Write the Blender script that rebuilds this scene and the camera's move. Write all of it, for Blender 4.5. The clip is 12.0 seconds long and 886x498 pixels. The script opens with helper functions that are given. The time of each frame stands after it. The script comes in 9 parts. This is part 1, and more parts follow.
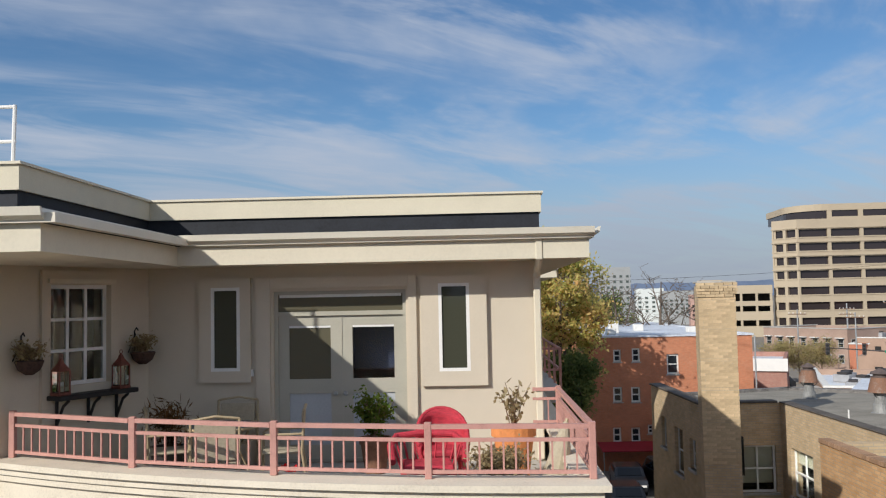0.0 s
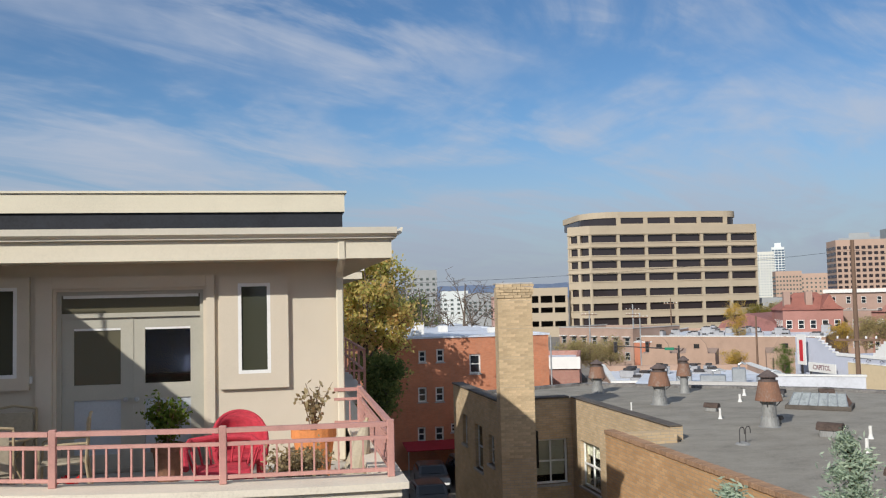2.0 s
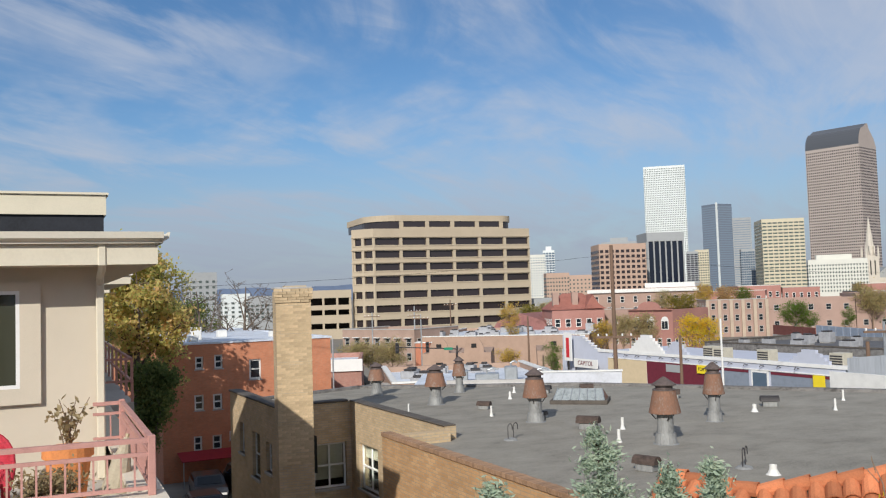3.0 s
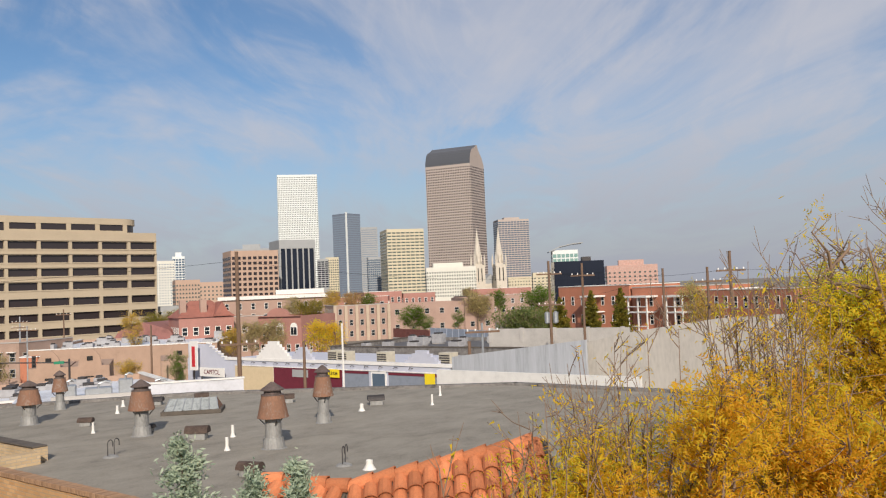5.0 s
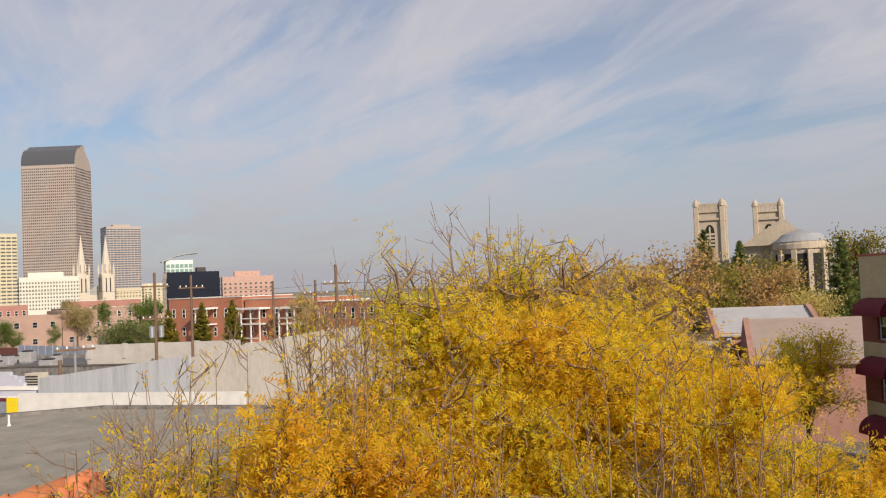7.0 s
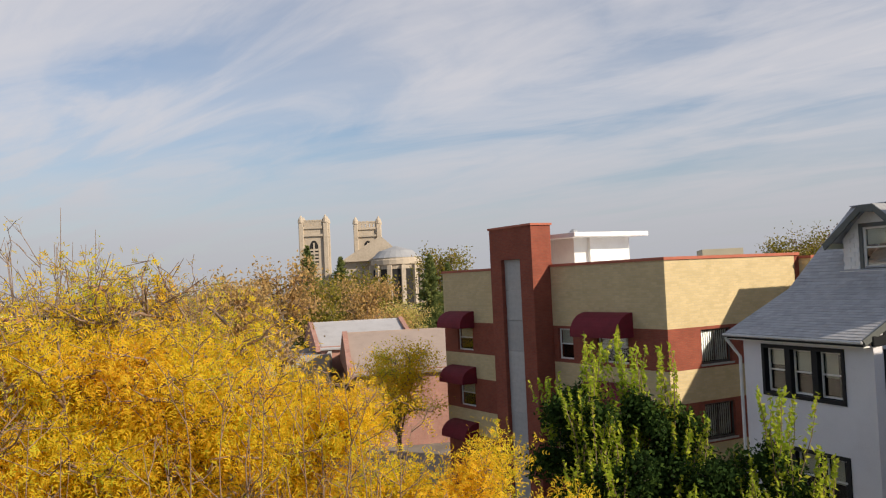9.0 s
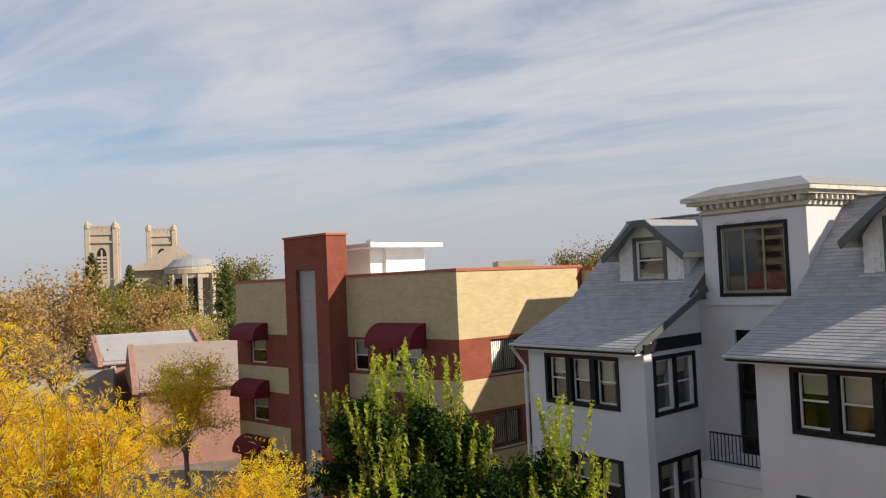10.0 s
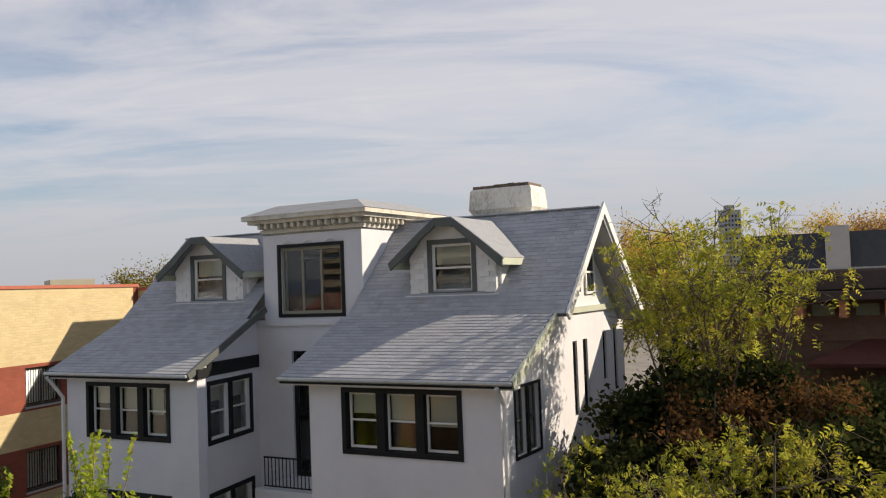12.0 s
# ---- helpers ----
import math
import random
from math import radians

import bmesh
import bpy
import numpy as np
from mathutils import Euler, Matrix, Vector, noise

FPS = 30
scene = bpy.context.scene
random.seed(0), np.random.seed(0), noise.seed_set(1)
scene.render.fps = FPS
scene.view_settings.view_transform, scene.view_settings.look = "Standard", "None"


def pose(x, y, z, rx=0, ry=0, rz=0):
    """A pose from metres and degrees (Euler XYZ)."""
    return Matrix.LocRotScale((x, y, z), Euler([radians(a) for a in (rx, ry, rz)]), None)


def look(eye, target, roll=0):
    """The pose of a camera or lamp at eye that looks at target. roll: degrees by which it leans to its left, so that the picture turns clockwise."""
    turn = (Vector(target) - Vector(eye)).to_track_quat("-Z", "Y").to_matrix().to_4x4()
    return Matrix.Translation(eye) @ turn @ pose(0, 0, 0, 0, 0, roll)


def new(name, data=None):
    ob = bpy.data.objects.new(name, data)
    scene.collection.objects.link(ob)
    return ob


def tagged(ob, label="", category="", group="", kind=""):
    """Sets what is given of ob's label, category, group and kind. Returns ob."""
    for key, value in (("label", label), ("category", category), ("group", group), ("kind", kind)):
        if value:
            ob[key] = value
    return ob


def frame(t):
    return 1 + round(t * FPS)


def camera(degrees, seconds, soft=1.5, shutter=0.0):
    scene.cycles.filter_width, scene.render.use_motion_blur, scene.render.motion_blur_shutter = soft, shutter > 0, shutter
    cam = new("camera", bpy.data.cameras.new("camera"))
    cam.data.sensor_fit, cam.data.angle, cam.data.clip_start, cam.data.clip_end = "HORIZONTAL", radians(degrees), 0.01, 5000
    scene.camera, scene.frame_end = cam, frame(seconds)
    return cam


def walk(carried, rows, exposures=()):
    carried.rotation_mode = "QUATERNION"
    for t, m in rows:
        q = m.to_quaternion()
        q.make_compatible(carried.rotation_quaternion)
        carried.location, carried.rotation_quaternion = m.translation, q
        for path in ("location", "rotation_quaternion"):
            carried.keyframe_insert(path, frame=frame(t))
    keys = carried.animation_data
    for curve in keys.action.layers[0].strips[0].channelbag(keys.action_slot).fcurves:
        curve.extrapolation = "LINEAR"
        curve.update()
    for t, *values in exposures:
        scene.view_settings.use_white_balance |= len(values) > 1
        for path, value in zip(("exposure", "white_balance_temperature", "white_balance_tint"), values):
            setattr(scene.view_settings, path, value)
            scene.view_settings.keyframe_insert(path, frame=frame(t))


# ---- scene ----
cam = camera(54.0, 12.0, soft=1.2)
# seconds, place, then yaw, pitch and lean in degrees
PATH = [
    (0.0, 0.000, 0.000, 11.500, 0.10, 3.34, -1.16),
    (0.5, 0.028, 0.021, 11.510, -2.12, 3.29, -1.15),
    (1.0, 0.042, 0.028, 11.501, -4.70, 3.31, -1.25),
    (1.5, 0.048, 0.028, 11.459, -7.81, 3.28, -1.22),
    (2.0, 0.080, 0.005, 11.465, -12.47, 3.24, -1.33),
    (2.5, 0.123, -0.031, 11.503, -19.47, 3.13, -1.49),
    (3.0, 0.203, -0.054, 11.520, -26.62, 2.99, -1.79),
    (3.2, 0.238, -0.068, 11.530, -29.29, 2.96, -1.67),
    (4.8, 0.551, -0.326, 11.491, -47.64, 2.66, -2.17),
    (5.0, 0.587, -0.358, 11.486, -50.47, 2.59, -2.26),
    (5.5, 0.676, -0.442, 11.480, -56.52, 2.48, -2.35),
    (6.0, 0.779, -0.532, 11.488, -62.89, 2.42, -2.33),
    (6.5, 0.919, -0.637, 11.538, -69.49, 2.37, -2.27),
    (7.0, 1.120, -0.747, 11.597, -75.31, 2.31, -2.30),
    (7.2, 1.196, -0.767, 11.611, -77.75, 2.36, -2.11),
    (8.8, 1.729, -0.928, 11.706, -98.32, 2.03, -2.32),
    (9.0, 1.808, -0.966, 11.715, -100.81, 2.13, -2.62),
    (9.5, 1.982, -1.182, 11.727, -107.01, 2.19, -2.56),
    (10.0, 2.165, -1.455, 11.728, -113.72, 2.21, -2.47),
    (10.5, 2.367, -1.716, 11.723, -120.64, 2.28, -2.25),
    (11.0, 2.538, -1.970, 11.713, -127.48, 2.33, -2.26),
    (11.5, 2.708, -2.197, 11.700, -133.74, 2.42, -2.14),
    (12.0, 2.861, -2.420, 11.679, -141.45, 2.48, -2.12),
]
walk(
    cam,
    [(r[0], pose(r[1], r[2], r[3], 0, 0, r[4]) @ pose(0, 0, 0, 90 + r[5]) @ pose(0, 0, 0, 0, 0, r[6])) for r in PATH],
    exposures=[(0, 0.0, 5900, 9), (3, 0.0, 5900, 9), (5, 0.05, 6500, 13), (7, 0.15, 6950, 15), (9, 0.30, 6900, 13), (12, 0.40, 6950, 13)],
)

# ---------- world, sun, exposure ----------
SUN_TO = Vector((-0.70, -0.75, 0.58)).normalized()
sun_el = math.asin(SUN_TO.z)
sun_az = math.atan2(SUN_TO.x, SUN_TO.y)
world = bpy.data.worlds.new("sky")
scene.world = world
world.use_nodes = True
wn, wl = world.node_tree.nodes, world.node_tree.links
wn.clear()
w_out = wn.new("ShaderNodeOutputWorld")
w_bg = wn.new("ShaderNodeBackground")
w_sky = wn.new("ShaderNodeTexSky")
w_sky.sky_type = "NISHITA"
w_sky.sun_disc = False
w_sky.sun_elevation = sun_el
w_sky.sun_rotation = sun_az
w_sky.altitude = 1600
w_sky.air_density = 1.25
w_sky.dust_density = 0.35
w_sky.ozone_density = 3.2
w_bg.inputs["Strength"].default_value = 0.10
w_tc = wn.new("ShaderNodeTexCoord")
w_sep = wn.new("ShaderNodeSeparateXYZ")
wl.new(w_tc.outputs["Generated"], w_sep.inputs[0])
# project the sky dome onto a flat layer of high cloud
w_zc = wn.new("ShaderNodeMath"); w_zc.operation = "MAXIMUM"; w_zc.inputs[1].default_value = 0.0
wl.new(w_sep.outputs["Z"], w_zc.inputs[0])
w_za = wn.new("ShaderNodeMath"); w_za.operation = "ADD"; w_za.inputs[1].default_value = 0.12
wl.new(w_zc.outputs[0], w_za.inputs[0])
w_dx = wn.new("ShaderNodeMath"); w_dx.operation = "DIVIDE"
w_dy = wn.new("ShaderNodeMath"); w_dy.operation = "DIVIDE"
wl.new(w_sep.outputs["X"], w_dx.inputs[0]); wl.new(w_za.outputs[0], w_dx.inputs[1])
wl.new(w_sep.outputs["Y"], w_dy.inputs[0]); wl.new(w_za.outputs[0], w_dy.inputs[1])
w_co = wn.new("ShaderNodeCombineXYZ")
wl.new(w_dx.outputs[0], w_co.inputs[0]); wl.new(w_dy.outputs[0], w_co.inputs[1])


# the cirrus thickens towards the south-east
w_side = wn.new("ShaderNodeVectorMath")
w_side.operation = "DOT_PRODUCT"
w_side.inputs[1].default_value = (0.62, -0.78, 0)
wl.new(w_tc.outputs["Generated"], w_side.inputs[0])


def cloud_layer(scale, stretch, turn, low, high, detail, warp, offset=0.0, veil=0.0):
    """A mask of streaky cloud on the flat layer."""
    mp = wn.new("ShaderNodeMapping")
    mp.vector_type = "TEXTURE"
    mp.inputs["Rotation"].default_value = (0, 0, radians(turn))
    mp.inputs["Scale"].default_value = (1 / scale, 1 / (scale * stretch), 1)
    mp.inputs["Location"].default_value = (offset, offset * 0.7, 0)
    wl.new(w_co.outputs[0], mp.inputs["Vector"])
    nz = wn.new("ShaderNodeTexNoise")
    nz.inputs["Scale"].default_value = 1.0
    nz.inputs["Detail"].default_value = detail
    nz.inputs["Roughness"].default_value = 0.58
    nz.inputs["Distortion"].default_value = warp
    wl.new(mp.outputs[0], nz.inputs["Vector"])
    ad = wn.new("ShaderNodeMath")
    ad.operation = "MULTIPLY_ADD"
    ad.inputs[1].default_value = veil
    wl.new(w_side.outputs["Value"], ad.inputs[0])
    wl.new(nz.outputs["Fac"], ad.inputs[2])
    rg = wn.new("ShaderNodeMapRange")
    rg.interpolation_type = "SMOOTHSTEP"
    rg.inputs["From Min"].default_value = low
    rg.inputs["From Max"].default_value = high
    wl.new(ad.outputs[0], rg.inputs["Value"])
    return rg.outputs[0]


c_a = cloud_layer(0.50, 2.4, 40, 0.37, 0.66, 11, 1.4, 3.1, 0.0)
c_b = cloud_layer(0.36, 1.4, 60, 0.33, 0.62, 6, 1.0, 5.2, 0.03)
# small wisps inside the streaks
c_c = cloud_layer(1.1, 3.2, 32, 0.42, 0.72, 9, 1.6, 1.7, 0.0)
w_mul = wn.new("ShaderNodeMath"); w_mul.operation = "MULTIPLY"
wl.new(c_a, w_mul.inputs[0]); wl.new(c_b, w_mul.inputs[1])
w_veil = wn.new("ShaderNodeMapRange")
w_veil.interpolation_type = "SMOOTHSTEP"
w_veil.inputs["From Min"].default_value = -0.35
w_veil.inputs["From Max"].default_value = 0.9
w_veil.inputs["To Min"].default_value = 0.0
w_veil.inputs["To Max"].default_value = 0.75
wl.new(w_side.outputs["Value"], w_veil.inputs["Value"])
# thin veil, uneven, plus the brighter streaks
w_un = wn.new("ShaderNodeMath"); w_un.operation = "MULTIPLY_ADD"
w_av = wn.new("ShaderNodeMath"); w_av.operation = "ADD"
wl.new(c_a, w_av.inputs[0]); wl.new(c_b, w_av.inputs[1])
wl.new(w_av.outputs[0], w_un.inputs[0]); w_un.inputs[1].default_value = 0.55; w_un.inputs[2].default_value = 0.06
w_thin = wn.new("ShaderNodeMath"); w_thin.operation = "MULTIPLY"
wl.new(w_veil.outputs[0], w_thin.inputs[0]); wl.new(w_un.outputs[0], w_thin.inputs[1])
w_sum = wn.new("ShaderNodeMath"); w_sum.operation = "MULTIPLY_ADD"
w_wisp = wn.new("ShaderNodeMath"); w_wisp.operation = "MULTIPLY_ADD"; w_wisp.inputs[1].default_value = 1.3; w_wisp.inputs[2].default_value = 0.75
wl.new(c_c, w_wisp.inputs[0])
w_str = wn.new("ShaderNodeMath"); w_str.operation = "MULTIPLY"
wl.new(w_mul.outputs[0], w_str.inputs[0]); wl.new(w_wisp.outputs[0], w_str.inputs[1])
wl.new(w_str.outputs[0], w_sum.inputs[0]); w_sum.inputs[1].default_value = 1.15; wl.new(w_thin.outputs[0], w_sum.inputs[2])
# thick cloud saturates gently
w_den = wn.new("ShaderNodeMath"); w_den.operation = "ADD"; w_den.inputs[1].default_value = 0.42
wl.new(w_sum.outputs[0], w_den.inputs[0])
w_lim = wn.new("ShaderNodeMath"); w_lim.operation = "DIVIDE"
wl.new(w_sum.outputs[0], w_lim.inputs[0]); wl.new(w_den.outputs[0], w_lim.inputs[1])
w_mix = wn.new("ShaderNodeMixRGB")
wl.new(w_lim.outputs[0], w_mix.inputs["Fac"])
w_deep = wn.new("ShaderNodeHueSaturation")
w_deep.inputs["Saturation"].default_value = 1.10
w_deep.inputs["Value"].default_value = 0.86
wl.new(w_sky.outputs[0], w_deep.inputs["Color"])
wl.new(w_deep.outputs[0], w_mix.inputs["Color1"])
w_mix.inputs["Color2"].default_value = (5.3, 5.4, 5.8, 1)
# pale haze along the horizon
w_hz = wn.new("ShaderNodeMapRange")
w_hz.interpolation_type = "SMOOTHSTEP"
w_hz.inputs["From Min"].default_value = -0.02
w_hz.inputs["From Max"].default_value = 0.22
w_hz.inputs["To Min"].default_value = 0.95
w_hz.inputs["To Max"].default_value = 0.0
wl.new(w_sep.outputs["Z"], w_hz.inputs["Value"])
w_haze = wn.new("ShaderNodeMixRGB")
wl.new(w_hz.outputs[0], w_haze.inputs["Fac"])
wl.new(w_mix.outputs[0], w_haze.inputs["Color1"])
w_haze.inputs["Color2"].default_value = (3.35, 3.6, 4.15, 1)
wl.new(w_haze.outputs[0], w_bg.inputs["Color"])
wl.new(w_bg.outputs[0], w_out.inputs["Surface"])

sun = new("sun", bpy.data.lights.new("sun", "SUN"))
sun.data.energy = 4.4
sun.data.angle = radians(0.6)
sun.data.color = (1.0, 0.90, 0.76)
sun.matrix_world = look(SUN_TO * 50, (0, 0, 0))


# ---------- materials ----------
def mat(name, color, rough=0.8, metal=0.0, vary=0.12, scale=2.0, fine=40.0, bump=0.15, bump_at=0.01, spec=0.4, dirt=None, stretch=(1, 1, 1), per_object=0.0, per_island=0.0):
    """Paint, stone, metal: a base colour with blotches and grain, and a fine relief."""
    m = bpy.data.materials.new(name)
    m.use_nodes = True
    nt = m.node_tree
    b = nt.nodes["Principled BSDF"]
    b.inputs["Roughness"].default_value = rough
    b.inputs["Metallic"].default_value = metal
    b.inputs["Specular IOR Level"].default_value = spec
    tc = nt.nodes.new("ShaderNodeTexCoord")
    mp = nt.nodes.new("ShaderNodeMapping")
    mp.inputs["Scale"].default_value = stretch
    nt.links.new(tc.outputs["Object"], mp.inputs[0])
    n1 = nt.nodes.new("ShaderNodeTexNoise")
    n1.inputs["Scale"].default_value = scale
    n1.inputs["Detail"].default_value = 6
    n1.inputs["Roughness"].default_value = 0.65
    nt.links.new(mp.outputs[0], n1.inputs["Vector"])
    n2 = nt.nodes.new("ShaderNodeTexNoise")
    n2.inputs["Scale"].default_value = fine
    n2.inputs["Detail"].default_value = 3
    nt.links.new(mp.outputs[0], n2.inputs["Vector"])
    ad = nt.nodes.new("ShaderNodeMath"); ad.operation = "MULTIPLY_ADD"
    ad.inputs[1].default_value = 0.65
    nt.links.new(n1.outputs["Fac"], ad.inputs[0])
    ml = nt.nodes.new("ShaderNodeMath"); ml.operation = "MULTIPLY"; ml.inputs[1].default_value = 0.35
    nt.links.new(n2.outputs["Fac"], ml.inputs[0])
    nt.links.new(ml.outputs[0], ad.inputs[2])
    cr = nt.nodes.new("ShaderNodeValToRGB")
    lo = dirt if dirt else tuple(c * (1 - 2.2 * vary) for c in color)
    hi = tuple(min(1, c * (1 + 1.6 * vary)) for c in color)
    e = cr.color_ramp.elements
    e[0].position, e[0].color = 0.30, (*lo, 1)
    e[1].position, e[1].color = 0.70, (*hi, 1)
    mid = cr.color_ramp.elements.new(0.48)
    mid.color = (*color, 1)
    nt.links.new(ad.outputs[0], cr.inputs[0])
    col = cr.outputs[0]
    if per_object or per_island:
        oi = nt.nodes.new("ShaderNodeObjectInfo" if per_object else "ShaderNodeNewGeometry")
        mr = nt.nodes.new("ShaderNodeMapRange")
        mr.inputs["To Min"].default_value = 1 - per_object - per_island
        mr.inputs["To Max"].default_value = 1 + per_object + per_island
        nt.links.new(oi.outputs["Random" if per_object else "Random Per Island"], mr.inputs["Value"])
        hv = nt.nodes.new("ShaderNodeHueSaturation")
        nt.links.new(mr.outputs[0], hv.inputs["Value"])
        nt.links.new(col, hv.inputs["Color"])
        col = hv.outputs[0]
    nt.links.new(col, b.inputs["Base Color"])
    if bump:
        bp = nt.nodes.new("ShaderNodeBump")
        bp.inputs["Strength"].default_value = bump
        bp.inputs["Distance"].default_value = bump_at
        nt.links.new(n2.outputs["Fac"], bp.inputs["Height"])
        nt.links.new(bp.outputs[0], b.inputs["Normal"])
    return m


def brick_mat(name, c1, c2, mortar, vertical="XZ", bw=0.215, bh=0.068, vary=0.5):
    """Brickwork for walls that stay far off: courses at true size on walls of any bearing."""
    m = bpy.data.materials.new(name)
    m.use_nodes = True
    nt = m.node_tree
    b = nt.nodes["Principled BSDF"]
    b.inputs["Roughness"].default_value = 0.9
    b.inputs["Specular IOR Level"].default_value = 0.25
    tc = nt.nodes.new("ShaderNodeTexCoord")
    sp = nt.nodes.new("ShaderNodeSeparateXYZ")
    nt.links.new(tc.outputs["Object"], sp.inputs[0])
    ad = nt.nodes.new("ShaderNodeMath"); ad.operation = "ADD"
    nt.links.new(sp.outputs["X"], ad.inputs[0]); nt.links.new(sp.outputs["Y"], ad.inputs[1])
    co = nt.nodes.new("ShaderNodeCombineXYZ")
    nt.links.new(ad.outputs[0], co.inputs[0]); nt.links.new(sp.outputs["Z"], co.inputs[1])
    br = nt.nodes.new("ShaderNodeTexBrick")
    br.inputs["Scale"].default_value = 1.0
    br.inputs["Brick Width"].default_value = bw
    br.inputs["Row Height"].default_value = bh
    br.inputs["Mortar Size"].default_value = 0.006
    br.inputs["Mortar Smooth"].default_value = 0.3
    br.inputs["Bias"].default_value = 0.0
    br.inputs["Color1"].default_value = (*c1, 1)
    br.inputs["Color2"].default_value = (*c2, 1)
    br.inputs["Mortar"].default_value = (*mortar, 1)
    nt.links.new(co.outputs[0], br.inputs["Vector"])
    nz = nt.nodes.new("ShaderNodeTexNoise")
    nz.inputs["Scale"].default_value = 0.9
    nz.inputs["Detail"].default_value = 7
    nz.inputs["Roughness"].default_value = 0.7
    nt.links.new(tc.outputs["Object"], nz.inputs["Vector"])
    mr = nt.nodes.new("ShaderNodeMapRange")
    mr.inputs["From Min"].default_value, mr.inputs["From Max"].default_value = 0.3, 0.7
    mr.inputs["To Min"].default_value, mr.inputs["To Max"].default_value = 1 - vary * 0.4, 1 + vary * 0.25
    nt.links.new(nz.outputs["Fac"], mr.inputs["Value"])
    hs = nt.nodes.new("ShaderNodeHueSaturation")
    nt.links.new(mr.outputs[0], hs.inputs["Value"])
    nt.links.new(br.outputs["Color"], hs.inputs["Color"])
    nt.links.new(hs.outputs[0], b.inputs["Base Color"])
    bp = nt.nodes.new("ShaderNodeBump")
    bp.inputs["Strength"].default_value = 0.5
    bp.inputs["Distance"].default_value = 0.008
    iv = nt.nodes.new("ShaderNodeMath"); iv.operation = "SUBTRACT"; iv.inputs[0].default_value = 1.0
    nt.links.new(br.outputs["Fac"], iv.inputs[1])
    nt.links.new(iv.outputs[0], bp.inputs["Height"])
    nt.links.new(bp.outputs[0], b.inputs["Normal"])
    return m


def glass_mat(name, color=(0.02, 0.025, 0.03), rough=0.05):
    """A pane before a dark room: clear gloss over a deep tone."""
    m = bpy.data.materials.new(name)
    m.use_nodes = True
    nt = m.node_tree
    b = nt.nodes["Principled BSDF"]
    b.inputs["Base Color"].default_value = (*color, 1)
    b.inputs["Roughness"].default_value = rough
    b.inputs["Specular IOR Level"].default_value = 0.5
    nz = nt.nodes.new("ShaderNodeTexNoise")
    nz.inputs["Scale"].default_value = 1.3
    bp = nt.nodes.new("ShaderNodeBump")
    bp.inputs["Strength"].default_value = 0.04
    bp.inputs["Distance"].default_value = 0.02
    nt.links.new(nz.outputs["Fac"], bp.inputs["Height"])
    nt.links.new(bp.outputs[0], b.inputs["Normal"])
    return m


def clear_glass(name):
    m = bpy.data.materials.new(name)
    m.use_nodes = True
    b = m.node_tree.nodes["Principled BSDF"]
    b.inputs["Base Color"].default_value = (0.85, 0.9, 0.88, 1)
    b.inputs["Roughness"].default_value = 0.01
    b.inputs["Transmission Weight"].default_value = 1.0
    b.inputs["IOR"].default_value = 1.45
    return m


def leaf_mat(name, stops, glow=0.45, own=0.55):
    """Leaves: every leaf takes its own tone, and light comes through it."""
    m = bpy.data.materials.new(name)
    m.use_nodes = True
    nt = m.node_tree
    nt.nodes.remove(nt.nodes["Principled BSDF"])
    out = nt.nodes["Material Output"]
    ge = nt.nodes.new("ShaderNodeNewGeometry")
    tc = nt.nodes.new("ShaderNodeTexCoord")
    nz = nt.nodes.new("ShaderNodeTexNoise")
    nz.inputs["Scale"].default_value = 0.55
    nz.inputs["Detail"].default_value = 3
    nt.links.new(tc.outputs["Object"], nz.inputs["Vector"])
    ad = nt.nodes.new("ShaderNodeMath"); ad.operation = "MULTIPLY_ADD"; ad.inputs[1].default_value = own
    nt.links.new(ge.outputs["Random Per Island"], ad.inputs[0])
    mr = nt.nodes.new("ShaderNodeMapRange")
    mr.inputs["From Min"].default_value, mr.inputs["From Max"].default_value = 0.3, 0.7
    mr.inputs["To Min"].default_value, mr.inputs["To Max"].default_value = 0.0, 1.0 - own
    nt.links.new(nz.outputs["Fac"], mr.inputs["Value"])
    nt.links.new(mr.outputs[0], ad.inputs[2])
    cr = nt.nodes.new("ShaderNodeValToRGB")
    e = cr.color_ramp.elements
    e[0].position, e[0].color = stops[0][0], (*stops[0][1], 1)
    e[1].position, e[1].color = stops[-1][0], (*stops[-1][1], 1)
    for p, c in stops[1:-1]:
        cr.color_ramp.elements.new(p).color = (*c, 1)
    nt.links.new(ad.outputs[0], cr.inputs[0])
    df = nt.nodes.new("ShaderNodeBsdfDiffuse")
    tl = nt.nodes.new("ShaderNodeBsdfTranslucent")
    mx = nt.nodes.new("ShaderNodeMixShader")
    mx.inputs[0].default_value = glow
    nt.links.new(cr.outputs[0], df.inputs[0]); nt.links.new(cr.outputs[0], tl.inputs[0])
    nt.links.new(df.outputs[0], mx.inputs[1]); nt.links.new(tl.outputs[0], mx.inputs[2])
    nt.links.new(mx.outputs[0], out.inputs["Surface"])
    return m


